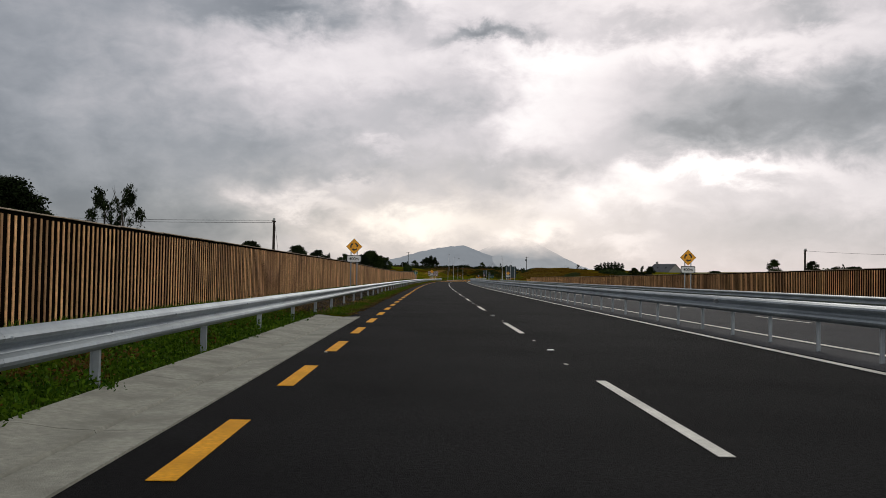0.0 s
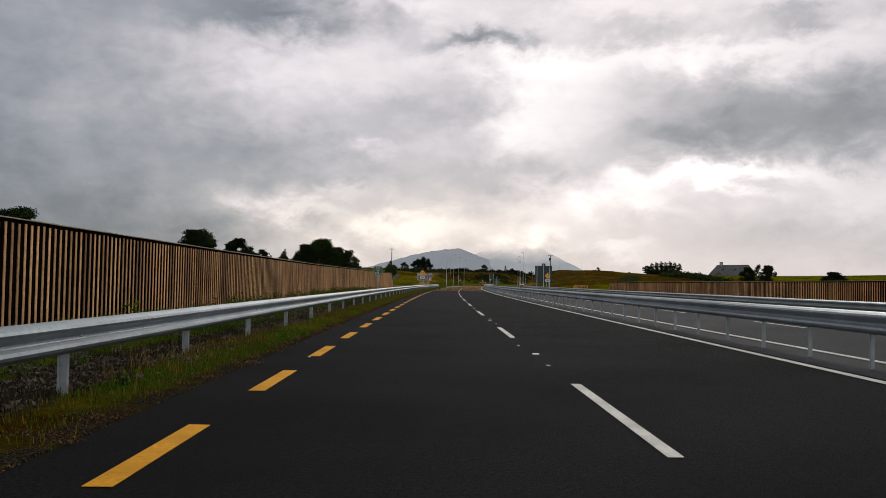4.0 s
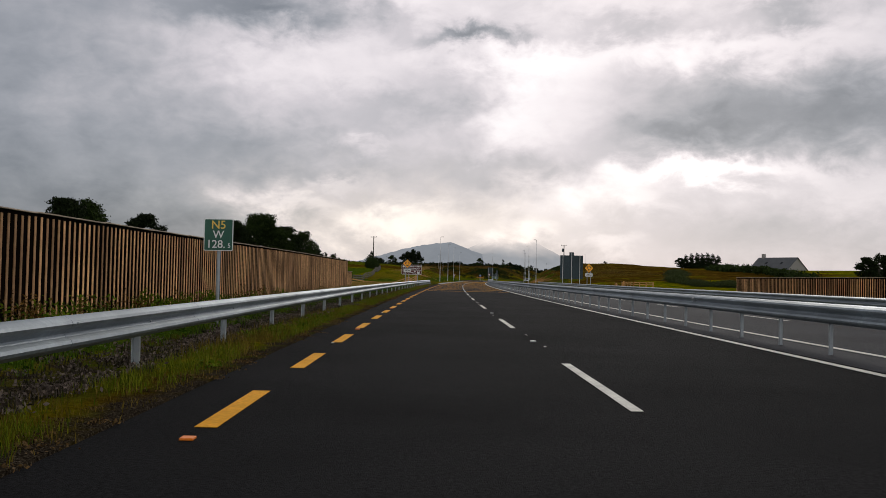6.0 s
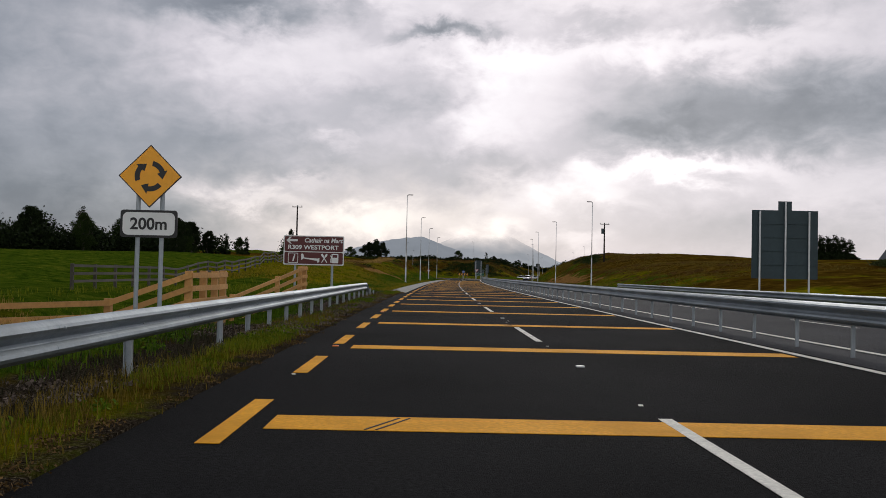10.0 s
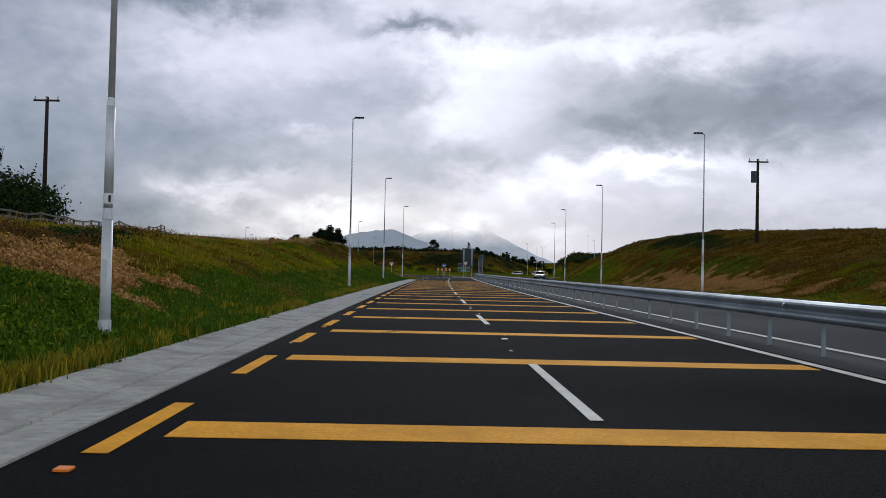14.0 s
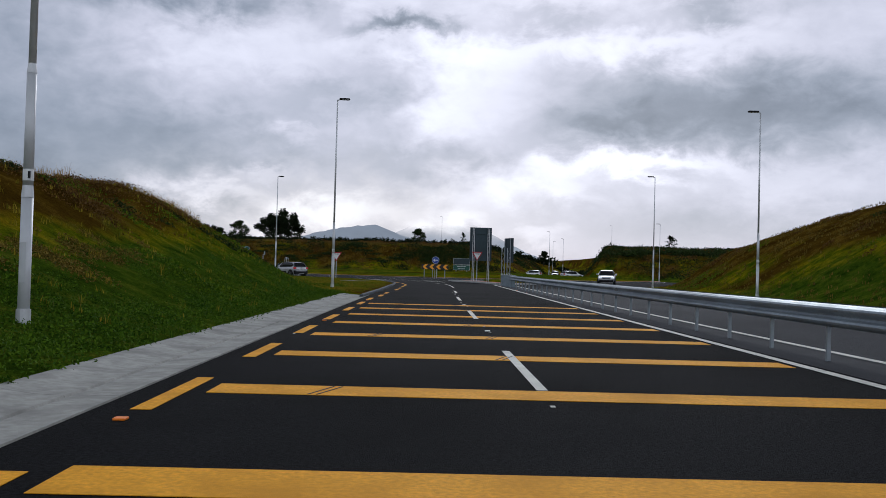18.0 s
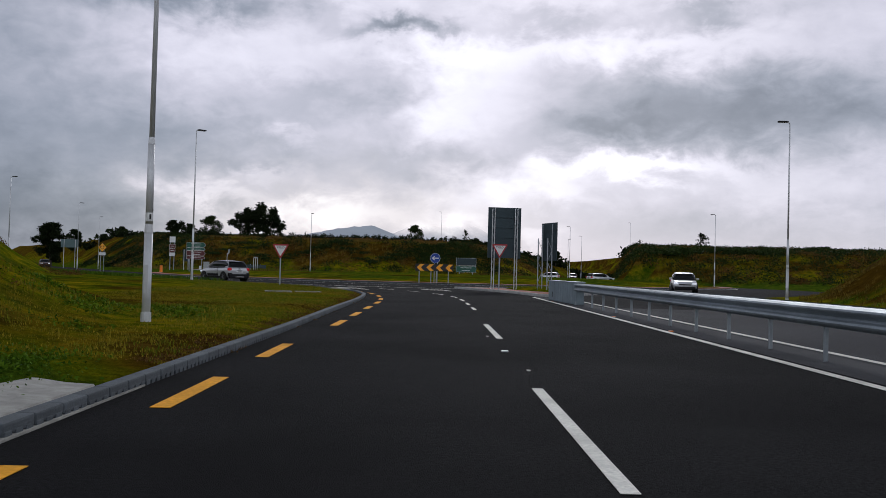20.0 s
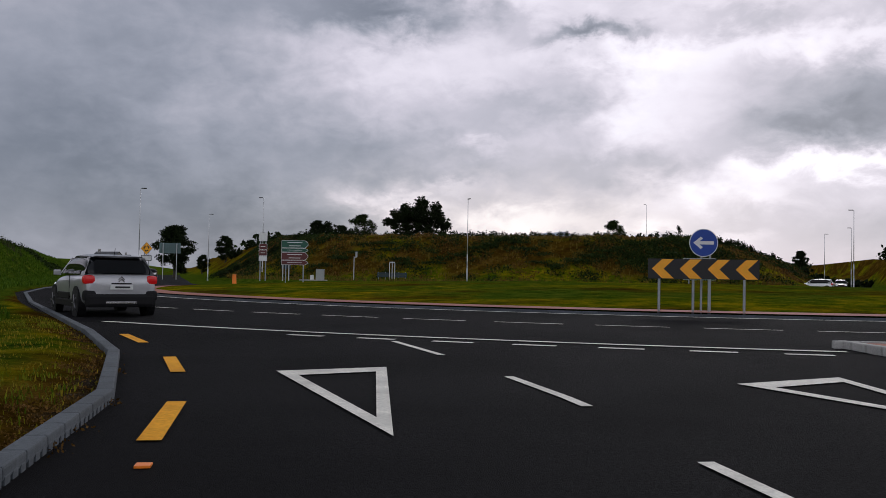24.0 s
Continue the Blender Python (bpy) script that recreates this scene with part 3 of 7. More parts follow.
def add_rod(bm, a, b, r1, r2=None, seg=10):
    a, b = Vector(a), Vector(b)
    m = Matrix.Translation((a + b) / 2) @ (b - a).to_track_quat("Z", "Y").to_matrix().to_4x4()
    bmesh.ops.create_cone(bm, cap_ends=True, segments=seg, radius1=r1, radius2=r1 if r2 is None else r2, depth=(b - a).length, matrix=m)
    return bm


def add_plate(bm, outline, thick, y=0.0):
    """A flat plate in the xz plane, its front at y, going back by thick; outline is a list of (x, z)."""
    front = [bm.verts.new((x, y, z)) for x, z in outline]
    back = [bm.verts.new((x, y + thick, z)) for x, z in outline]
    n = len(outline)
    bm.faces.new(front)
    bm.faces.new(list(reversed(back)))
    for i in range(n):
        bm.faces.new((front[i], back[i], back[(i + 1) % n], front[(i + 1) % n]))
    bmesh.ops.recalc_face_normals(bm, faces=bm.faces[:])
    return bm


def rounded(w, h, r, n=5):
    pts = []
    for cx, cz, a0 in ((w / 2 - r, h / 2 - r, 0), (-w / 2 + r, h / 2 - r, 90), (-w / 2 + r, -h / 2 + r, 180), (w / 2 - r, -h / 2 + r, 270)):
        pts += [(cx + r * math.cos(radians(a0 + 90 * k / n)), cz + r * math.sin(radians(a0 + 90 * k / n))) for k in range(n + 1)]
    return pts


def shifted(outline, dx, dz):
    return [(x + dx, z + dz) for x, z in outline]


def mesh_of(name, bm, material_, flat=True):
    me = bpy.data.meshes.new(name)
    bm.normal_update()
    bm.to_mesh(me)
    bm.free()
    me.materials.append(material_)
    if not flat:
        me.polygons.foreach_set("use_smooth", [True] * len(me.polygons))
    return me


def part(name, bm, material_, parent, label="", m=None, flat=True):
    """Links a bmesh or a mesh as one object under a thing or under a part."""
    me = bm if isinstance(bm, bpy.types.Mesh) else mesh_of(name, bm, material_, flat)
    ob = new(name, me)
    ob.parent = parent
    if m is not None:
        ob.matrix_basis = m
    if label:
        tagged(ob, label)
    return ob


def thing(name, m, label, category, group="", kind=""):
    ob = new(name)
    ob.empty_display_size = 0.2
    ob.matrix_basis = m
    return tagged(ob, label, category, group, kind)


def lettering(text, size, material_, parent, m, name="lettering", stretch=1.0, align="CENTER", slant=0.0):
    cu = bpy.data.curves.new("letters", "FONT")
    cu.body, cu.size, cu.align_x, cu.align_y, cu.extrude, cu.shear = text, size, align, "CENTER", 0.0015, slant
    cu.offset = size * (0.024 if size > 0.25 else 0.008)
    tmp = new("letters", cu)
    me = bpy.data.meshes.new_from_object(tmp)
    bpy.data.objects.remove(tmp)
    bpy.data.curves.remove(cu)
    me.materials.clear()
    me.materials.append(material_)
    ob = new(name, me)
    ob.parent = parent
    ob.matrix_basis = m @ Matrix.Rotation(radians(90), 4, "X") @ Matrix.Diagonal((stretch, 1, 1, 1))
    return ob


def strip_mesh(name, left, right, z, material_, step=3.0, s0=0.0, s1=100.0):
    """A surface between two lateral lines, given as functions of s."""
    n = max(2, int((s1 - s0) / step) + 1)
    verts, faces = [], []
    for i in range(n):
        s = s0 + (s1 - s0) * i / (n - 1)
        verts += [rd(s, left(s), z), rd(s, right(s), z)]
        if i:
            faces.append((2 * i - 2, 2 * i - 1, 2 * i + 1, 2 * i))
    me = bpy.data.meshes.new(name)
    me.from_pydata(verts, [], faces)
    me.materials.append(material_)
    return me


# ---- roads ----
road = tagged(new("road", strip_mesh("road", lambda s: interp(LEFT_EDGE, s) - 0.12, lambda s: interp(RIGHT_EDGE, s) + 0.1, 0.0, M_ASPHALT, 2.0, -150, 500)),
              "dark new asphalt dual carriageway narrowing to a roundabout", "road", kind="structure")
part("median_strip", strip_mesh("median_strip", lambda s: 7.22, lambda s: 8.28, 0.005, M_ASPHALT_OLD, 3.0, -150, 474), None, road, "paler worn asphalt between the carriageways")

part("opposite_carriageway", strip_mesh("opposite_carriageway", lambda s: 8.28, lambda s: 15.95, 0.004, M_ASPHALT_WORN, 3.0, -150, 462), None, road, "paler worn asphalt of the opposite carriageway")


def ring_mesh(name, r0, r1, z0, z1, material_, n=120, a0=0.0, a1=360.0):
    verts, faces = [], []
    for i in range(n + 1):
        a = radians(a0 + (a1 - a0) * i / n)
        for r, z in ((r0, z0), (r1, z1)):
            verts.append(rd(RC_S - r * math.cos(a), RC_D + r * math.sin(a), z))
        if i:
            faces.append((2 * i - 2, 2 * i - 1, 2 * i + 1, 2 * i))
    me = bpy.data.meshes.new(name)
    me.from_pydata(verts, [], faces)
    me.materials.append(material_)
    return me


part("circulatory_road", ring_mesh("circulatory_road", R_IN - 0.2, R_OUT, 0.135, 0.006, M_ASPHALT), None, road)


def polygon(name, pts, z, material_):
    me = bpy.data.meshes.new(name)
    me.from_pydata([rd(s, d, z) for s, d in pts], [], [tuple(range(len(pts)))])
    me.materials.append(material_)
    return me


part("left_arm", strip_mesh("left_arm", lambda s: interp(LEFT_EDGE, s) - 0.1, lambda s: interp(LEFT_EDGE, s) + 9.0 + 3.0 * (1 - smooth(520, 560, s)), 0.003, M_ASPHALT, 2.5, 497, 760), None, road)
part("far_arm", strip_mesh("far_arm", lambda s: 23 + (s - 565) * 0.2 - 5.2 - 6.5 * (1 - smooth(566, 590, s)), lambda s: 23 + (s - 565) * 0.2 + 5.2, 0.002, M_ASPHALT, 3, 560, 760), None, road)
part("right_arm", strip_mesh("right_arm", lambda s: interp(RIGHT_EDGE, s) - 15.0, lambda s: interp(RIGHT_EDGE, s) + 0.1, 0.001, M_ASPHALT, 2.0, 496, 620), None, road)

# painted lines, each dash an object of its own
def dash_mesh(name, width, length, material_):
    bm = bmesh.new()
    add_box(bm, (0, length / 2, 0), (width, length, 0.004))
    return mesh_of(name, bm, material_)


ME_YELLOW = dash_mesh("yellow_dash", 0.16, 2.05, M_YELLOW)
ME_LANE = dash_mesh("lane_dash", 0.108, 4.2, M_WHITE)
ME_BAR = dash_mesh("rumble_bar", 6.62, 0.62, M_YELLOW)
markings = tagged(new("road_markings"), "painted edge lines, lane dashes and yellow rumble bars on asphalt", "road marking", kind="structure")


def paint(me, s, d, turn=0.0, z=0.006):
    return part(me.name, me, None, markings, m=at(s, d, z, turn))


s = 1.3 - 4.1915 * 6
while s < 444:
    paint(ME_YELLOW, s, 0.0 if s < 436 else 0.15)
    s += 4.1915
for k in range(-3, 35):
    paint(ME_LANE, 6.37 + 12.6 * k, 3.29)
paint(ME_LANE, 445.6, 3.4)
s = -40.0
while s < 452:
    paint(ME_LANE, s + 3.1, 12.1)
    paint(ME_YELLOW, s, 15.45)
    paint(ME_YELLOW, s + 4.2, 15.45)
    paint(ME_YELLOW, s + 8.4, 15.45)
    s += 12.6
BARS = [224.3, 233.3, 241.8, 249.5, 256.5, 263.3, 270.0, 276.5, 282.8, 288.9, 294.8, 300.6, 306.3, 311.9, 317.4, 322.8, 328.1, 333.3, 338.5, 343.6,
        348.5, 353.3, 358.0, 362.6, 367.1, 371.2, 375.4, 379.6, 383.7, 387.4, 391.0, 394.8, 398.5, 402.1, 405.6, 409.2, 412.7, 416.2, 419.6, 423.0, 426.4, 429.8]
for s in BARS:
    paint(ME_BAR, s - 0.31, 3.56, z=0.0045)
ME_SCUFF = dash_mesh("scuff_mark", 0.016, 0.58, M_RUBBER)
scuffs = random.Random(4)
for s in BARS:
    for d in (1.05, 3.0):
        if scuffs.random() < 0.6:
            a, b = scuffs.uniform(-24, -14), scuffs.uniform(-0.15, 0.15)
            for k in range(2):
                paint(ME_SCUFF, s - 0.29, d + 0.08 * k + b, a, 0.0085)
part("edge_line", strip_mesh("edge_line", lambda s: 6.96, lambda s: 7.12, 0.010, M_WHITE, 3, -150, 474), None, markings)
part("edge_line", strip_mesh("edge_line", lambda s: 8.42, lambda s: 8.58, 0.010, M_WHITE, 3, -150, 470), None, markings)

NEAR_CURVE = [(447.9, 0.33), (455.7, 0.35), (462, 0.37), (465.8, 0.22), (469.5, -0.12), (471.7, -0.44), (473.6, -0.84), (475.4, -1.3), (477.5, -1.95),
              (479.9, -2.72), (481.8, -3.5), (483.6, -4.45), (485.6, -5.65), (487.3, -6.97), (489.4, -8.67)]
LANE_CURVE = [(457, 3.5), (465, 3.44), (469.6, 3.25), (471.9, 2.98), (474.2, 2.62), (476.1, 2.12), (478.1, 1.57), (480.2, 0.78), (482.7, -0.13), (485.1, -1.25), (486.9, -2.22), (489.4, -3.62)]


def curved_dash(me_name, curve, a, b, width, material_, z=0.012):
    """A dash that follows a curve of the plan from s = a to s = b."""
    verts, faces = [], []
    for i in range(5):
        s = a + (b - a) * i / 4
        d = interp(curve, s)
        slope = (interp(curve, s + 0.4) - interp(curve, s - 0.4)) / 0.8
        n = math.hypot(1, slope)
        for k in (-1, 1):
            verts.append(rd(s - k * slope / n * width / 2, d + k * width / 2 / n, z))
        if i:
            faces.append((2 * i - 2, 2 * i - 1, 2 * i + 1, 2 * i))
    me = bpy.data.meshes.new(me_name)
    me.from_pydata(verts, [], faces)
    me.materials.append(material_)
    part(me_name, me, None, markings)


for a, b in ((447.9, 449.9), (451.8, 453.8), (455.9, 457.9), (460.1, 462.0), (464.0, 465.8), (467.8, 469.6), (471.7, 473.5), (475.5, 477.3), (479.9, 481.6), (483.7, 485.3), (487.3, 488.9)):
    curved_dash("yellow_dash", NEAR_CURVE, a, b, 0.16, M_YELLOW)
for a, b in ((457.0, 458.9), (461.0, 463.0), (465.1, 467.2), (469.3, 471.4), (473.6, 475.7), (478.1, 480.2), (482.4, 484.5), (486.9, 489.2)):
    curved_dash("short_dash", LANE_CURVE, a, b, 0.11, M_WHITE)
# give-way line and dashes round the circle
part("give_way_line", ring_mesh("give_way_line", R_OUT - 0.25, R_OUT - 0.05, 0.016, 0.016, M_WHITE, 24, -20.0, 1.0), None, markings)
for k in range(7):
    a = -12.2 + 1.95 * k
    part("give_way_dash", ring_mesh("give_way_dash", R_OUT + 0.55, R_OUT + 0.75, 0.012, 0.012, M_WHITE, 3, a, a + 1.0), None, markings)
for k in range(-8, 6):
    a = 3.72 * k - 1.8
    part("circle_dash", ring_mesh("circle_dash", 35.3, 35.42, 0.084, 0.084, M_WHITE, 4, a, a + 2.6), None, markings)
part("circle_edge_line", ring_mesh("circle_edge_line", R_IN + 0.35, R_IN + 0.5, 0.142, 0.140, M_WHITE, 120), None, markings)


def yield_triangle(a, b, c, width=0.32):
    """Hollow painted triangle with its corners given in the plan."""
    P = [Vector(p) for p in (a, b, c)]
    g = (P[0] + P[1] + P[2]) / 3
    inner = [p + (g - p) * f for p, f in zip(P, (0.34, 0.30, 0.28))]
    verts = [rd(p.x, p.y, 0.014) for p in P] + [rd(p.x, p.y, 0.014) for p in inner]
    me = bpy.data.meshes.new("yield_triangle")
    me.from_pydata(verts, [], [(i, (i + 1) % 3, 3 + (i + 1) % 3, 3 + i) for i in range(3)])
    me.materials.append(M_WHITE)
    part("yield_triangle", me, None, markings)


yield_triangle((484.15, -3.55), (485.0, -2.5), (480.5, -1.24))
yield_triangle((484.6, 1.45), (485.7, 2.7), (481.8, 3.35))

# concrete edge channels: precast lengths with a dished face
def channel_length(s0, s1):
    bm = bmesh.new()
    L = s1 - s0 - 0.012
    prof = [(-1.12, 0.055), (-0.98, 0.05), (-0.72, 0.016), (-0.47, 0.006), (-0.455, -0.020), (-0.425, -0.020), (-0.41, 0.004), (-0.16, 0.012), (0.0, 0.018), (0.0, -0.12), (-1.12, -0.12)]
    a = [bm.verts.new((x, 0, z)) for x, z in prof]
    b = [bm.verts.new((x, L, z)) for x, z in prof]
    n = len(prof)
    for i in range(n):
        bm.faces.new((a[i], a[(i + 1) % n], b[(i + 1) % n], b[i]))
    bm.faces.new(list(reversed(a)))
    bm.faces.new(b)
    return mesh_of("channel_length", bm, M_CONCRETE)


ME_CHANNEL = channel_length(0, 3.0)
ME_CHANNEL_OLD = ME_CHANNEL.copy()
ME_CHANNEL_OLD.materials[0] = M_CONCRETE_OLD
apron = thing("concrete_channel", at(-20, -0.4), "pale concrete drainage channel along the asphalt edge", "drainage channel", kind="structure")
apron.matrix_basis = Matrix()
s = -47.0
while s < 24:
    part("channel_length", ME_CHANNEL_OLD, None, apron, m=at(s, -0.42))
    s += 3.0
channel = thing("concrete_channel", Matrix(), "long pale concrete drainage channel at the foot of the grass bank", "drainage channel", kind="structure")
s = 297.5
while s < 437:
    part("channel_length", ME_CHANNEL, None, channel, m=at(s, -0.36))
    s += 3.0

# kerb stones, one object each, laid along a plan curve
ME_KERB = mesh_of("kerb_stone", add_box(bmesh.new(), (0, 0, 0.02), (0.15, 0.43, 0.24), bevel=0.02), M_KERB)


def slotted_kerb():
    """Drainage kerb: a bevelled top on short teeth with dark slots between them."""
    bm = add_box(bmesh.new(), (0, 0, 0.065), (0.145, 0.455, 0.08), bevel=0.018)
    add_box(bm, (-0.04, 0, -0.03), (0.06, 0.452, 0.16))
    for k in range(3):
        add_box(bm, (0.018, -0.151 + 0.151 * k, -0.03), (0.115, 0.106, 0.16), bevel=0.008)
    return mesh_of("kerb_stone", bm, M_KERB)


ME_KERB_SLOT = slotted_kerb()


ME_KERB_PALE = ME_KERB.copy()
ME_KERB_PALE.materials[0] = M_KERB_PALE


def kerb_run(name, pts, label, z=0.0, spacing=0.458, me=ME_KERB):
    run = thing(name, Matrix(), label, "kerb", kind="structure")
    world_pts = [rd(s, d, z) for s, d in pts]
    carry = 0.0
    for a, b in zip(world_pts, world_pts[1:]):
        seg = b - a
        L = seg.length
        q = carry
        while q < L:
            p = a + seg * (q / L)
            part("kerb_stone", me, None, run, m=Matrix.Translation(p) @ Matrix.Rotation(math.atan2(-seg.x, seg.y), 4, "Z"))
            q += spacing
        carry = q - L
    return run


LEFT_KERB = [(436, -0.46)] + [(s, d - 0.08) for s, d in LEFT_EDGE if 440 < s < 560]
kerb_run("kerb", LEFT_KERB, "blue-grey slotted drainage kerb curving round the grass corner", me=ME_KERB_SLOT)
SPLIT_LEFT = [(475.2, 8.0), (475.8, 7.45), (480.8, 6.75), (485.2, 5.55), (488.4, 4.45), (490.6, 3.85)]
SPLIT_RIGHT = [(475.2, 8.0), (476.2, 9.0), (480.7, 10.7), (484.5, 12.4), (488.0, 14.6), (491.5, 17.4)]
SPLIT_TOP = [(490.6, 3.85), (490.9, 6.5), (491.1, 10.0), (491.3, 13.5), (491.5, 17.4)]
kerb_run("kerb", SPLIT_LEFT, "pale kerb round the splitter island", me=ME_KERB_PALE)
kerb_run("kerb", SPLIT_TOP, "pale kerb round the splitter island", me=ME_KERB_PALE)
kerb_run("kerb", SPLIT_RIGHT, "pale kerb round the splitter island", me=ME_KERB_PALE)
ring_pts = [(RC_S - R_IN * math.cos(radians(a)), RC_D + R_IN * math.sin(radians(a))) for a in np.arange(-75, 76, 2.0)]
kerb_run("kerb", ring_pts, "dark slotted kerb stones round the roundabout island", 0.10, me=ME_KERB_SLOT)


outline = SPLIT_LEFT + SPLIT_TOP[1:-1] + list(reversed(SPLIT_RIGHT))[:-1]
splitter = tagged(new("splitter_island", polygon("splitter_island", outline, 0.115, M_BRICK)), "red paved splitter island with a grass centre", "traffic island", kind="structure")
SPLIT_GRASS = [(480.3, 9.0), (482.8, 8.1), (485.4, 7.3), (488.4, 6.8), (489.8, 7.4), (489.9, 10), (490.0, 13.5), (488.3, 13.4), (485, 11.4), (481.5, 9.6)]


def mound(name, pts, z, top, material_):
    """A grass bed rising from its outline to a flat crown."""
    cs, cd = sum(p[0] for p in pts) / len(pts), sum(p[1] for p in pts) / len(pts)
    n = len(pts)
    verts = []
    for f, h in ((1.0, z), (0.86, z + (top - z) * 0.55), (0.66, top)):
        verts += [rd(cs + (s - cs) * f, cd + (d - cd) * f, h) for s, d in pts]
    faces = [(k * n + i, k * n + (i + 1) % n, (k + 1) * n + (i + 1) % n, (k + 1) * n + i) for k in range(2) for i in range(n)]
    faces.append(tuple(2 * n + i for i in range(n)))
    me = bpy.data.meshes.new(name)
    me.from_pydata(verts, [], faces)
    me.materials.append(material_)
    return me


ME_SPLIT_GRASS = mound("island_grass", SPLIT_GRASS, 0.125, 0.30, M_GROUND)
part("island_grass", ME_SPLIT_GRASS, None, splitter, "rough grass in the middle of the island")


def island_dome():
    verts, faces = [], []
    rings = [(R_IN - 1.25, 0.26), (R_IN - 2.2, 0.33), (26.5, 0.42), (23, 0.55), (17, 0.72), (9, 0.85), (2, 0.88)]
    n = 96
    for r, z in rings:
        for i in range(n):
            a = 2 * math.pi * i / n
            verts.append(rd(RC_S - r * math.cos(a), RC_D + r * math.sin(a), z + 0.05 * roll_noise(r * math.cos(a), r * math.sin(a), 3)))
    for k in range(len(rings) - 1):
        faces += [(k * n + i, k * n + (i + 1) % n, (k + 1) * n + (i + 1) % n, (k + 1) * n + i) for i in range(n)]
    faces.append(tuple((len(rings) - 1) * n + i for i in range(n)))
    me = bpy.data.meshes.new("roundabout_island")
    me.from_pydata(verts, [], faces)
    me.attributes.new("straw", "FLOAT", "POINT").data.foreach_set("value", [0.38 + 0.2 * roll_noise(v[0], v[1], 9) for v in verts])
    me.attributes.new("lush", "FLOAT", "POINT").data.foreach_set("value", [(0.52 if i >= 2 * n else 0.22) + 0.6 * roll_noise(v[0], v[1], 7, 3) for i, v in enumerate(verts)])
    me.polygons.foreach_set("use_smooth", [True] * len(faces))
    me.materials.append(M_GROUND)
    return me


island = tagged(new("roundabout_island", island_dome()), "low grass dome in the middle of the roundabout", "traffic island", kind="structure")
part("paved_apron", ring_mesh("paved_apron", R_IN - 1.3, R_IN, 0.265, 0.25, M_BRICK, 120), None, island, "ring of red paving inside the kerb")

# ---- steel barriers ----
def beam_mesh(length, back=False):
    """W-shaped steel beam, 0.31 m deep, running along y."""
    prof = [(0.000, -0.155), (0.028, -0.140), (0.070, -0.112), (0.082, -0.085), (0.070, -0.055), (0.022, -0.028), (0.004, 0.0),
            (0.022, 0.028), (0.070, 0.055), (0.082, 0.085), (0.070, 0.112), (0.028, 0.140), (0.000, 0.155)]
    bm = bmesh.new()
    sign = -1 if back else 1
    rows = []
    for off in (0.0, -0.004):
        for y in (0.0, length):
            rows.append([bm.verts.new((sign * (x + off), y, z)) for x, z in prof])
    n = len(prof)
    for k in range(n - 1):
        bm.faces.new((rows[0][k], rows[0][k + 1], rows[1][k + 1], rows[1][k]))
        bm.faces.new((rows[2][k], rows[3][k], rows[3][k + 1], rows[2][k + 1]))
    for r0, r1 in ((0, 2), (1, 3)):
        for k in range(n - 1):
            bm.faces.new((rows[r0][k], rows[r0][k + 1], rows[r1][k + 1], rows[r1][k]))
    bmesh.ops.recalc_face_normals(bm, faces=bm.faces[:])
    return mesh_of("rail_section", bm, M_STEEL)


def barrier_post_mesh(height):
    bm = bmesh.new()
    h = height
    add_box(bm, (0, 0, h / 2 - 0.2), (0.07, 0.006, h + 0.4))
    add_box(bm, (0.032, 0.03, h / 2 - 0.2), (0.006, 0.055, h + 0.4))
    add_box(bm, (-0.032, -0.025, h / 2 - 0.2), (0.006, 0.045, h + 0.4))
    return mesh_of("barrier_post", bm, M_POST)


SECT = 4.19
ME_BEAM, ME_BEAM_BACK = beam_mesh(SECT + 0.05), beam_mesh(SECT + 0.05, True)
ME_BPOST, ME_MPOST = barrier_post_mesh(0.62), barrier_post_mesh(0.74)
ME_BLOCK = mesh_of("spacer", add_box(bmesh.new(), (0, 0, 0), (0.12, 0.08, 0.16), bevel=0.01), M_POST)
ME_BOLT = mesh_of("bolt", add_rod(bmesh.new(), (0, 0, 0), (0.02, 0, 0), 0.016, 0.010, 8), M_POST)
ME_SPLICE = mesh_of("splice_bolt", add_rod(bmesh.new(), (0.078, 0, 0.085), (0.094, 0, 0.085), 0.015, 0.010, 8), M_POST)

verge_barrier = thing("verge_barrier", Matrix(), "galvanised steel crash barrier on posts along the grass verge", "crash barrier")
s = -60.0
while s < 280.5:
    slope = 0.0
    part("rail_section", ME_BEAM, None, verge_barrier, m=at(s, -1.62, 0.535))
    if s > -4:
        part("splice_bolt", ME_SPLICE, None, verge_barrier, m=at(s + 0.1, -1.62, 0.535))
    s += SECT
end_s = s
for k in range(3):
    z0, z1 = ((0.535, 0.27), (0.27, 0.02), (0.02, -0.22))[k]
    tilt = Matrix.Rotation(math.atan2(z1 - z0, SECT), 4, "X")
    part("rail_section", ME_BEAM, None, verge_barrier, "ramped end of the rail", m=at(end_s + SECT * k, -1.62 - 0.25 * k, z0, 3.5) @ tilt)
s = -58.0
while s < end_s + 8:
    top = 0.62 if s < end_s else max(0.02, 0.62 - 0.062 * (s - end_s))
    gz = ground_z(s, -1.78)
    post = part("barrier_post", ME_BPOST, None, verge_barrier, m=at(s + 0.35, -1.76, min(0.0, gz) if s < end_s else top - 0.62))
    if s < end_s:
        part("spacer", ME_BLOCK, None, verge_barrier, m=at(s + 0.35, -1.68, 0.54))
        if s > -4:
            part("bolt", ME_BOLT, None, verge_barrier, m=at(s + 0.35, -1.615, 0.535))
    s += SECT if s < 255 else SECT / 2

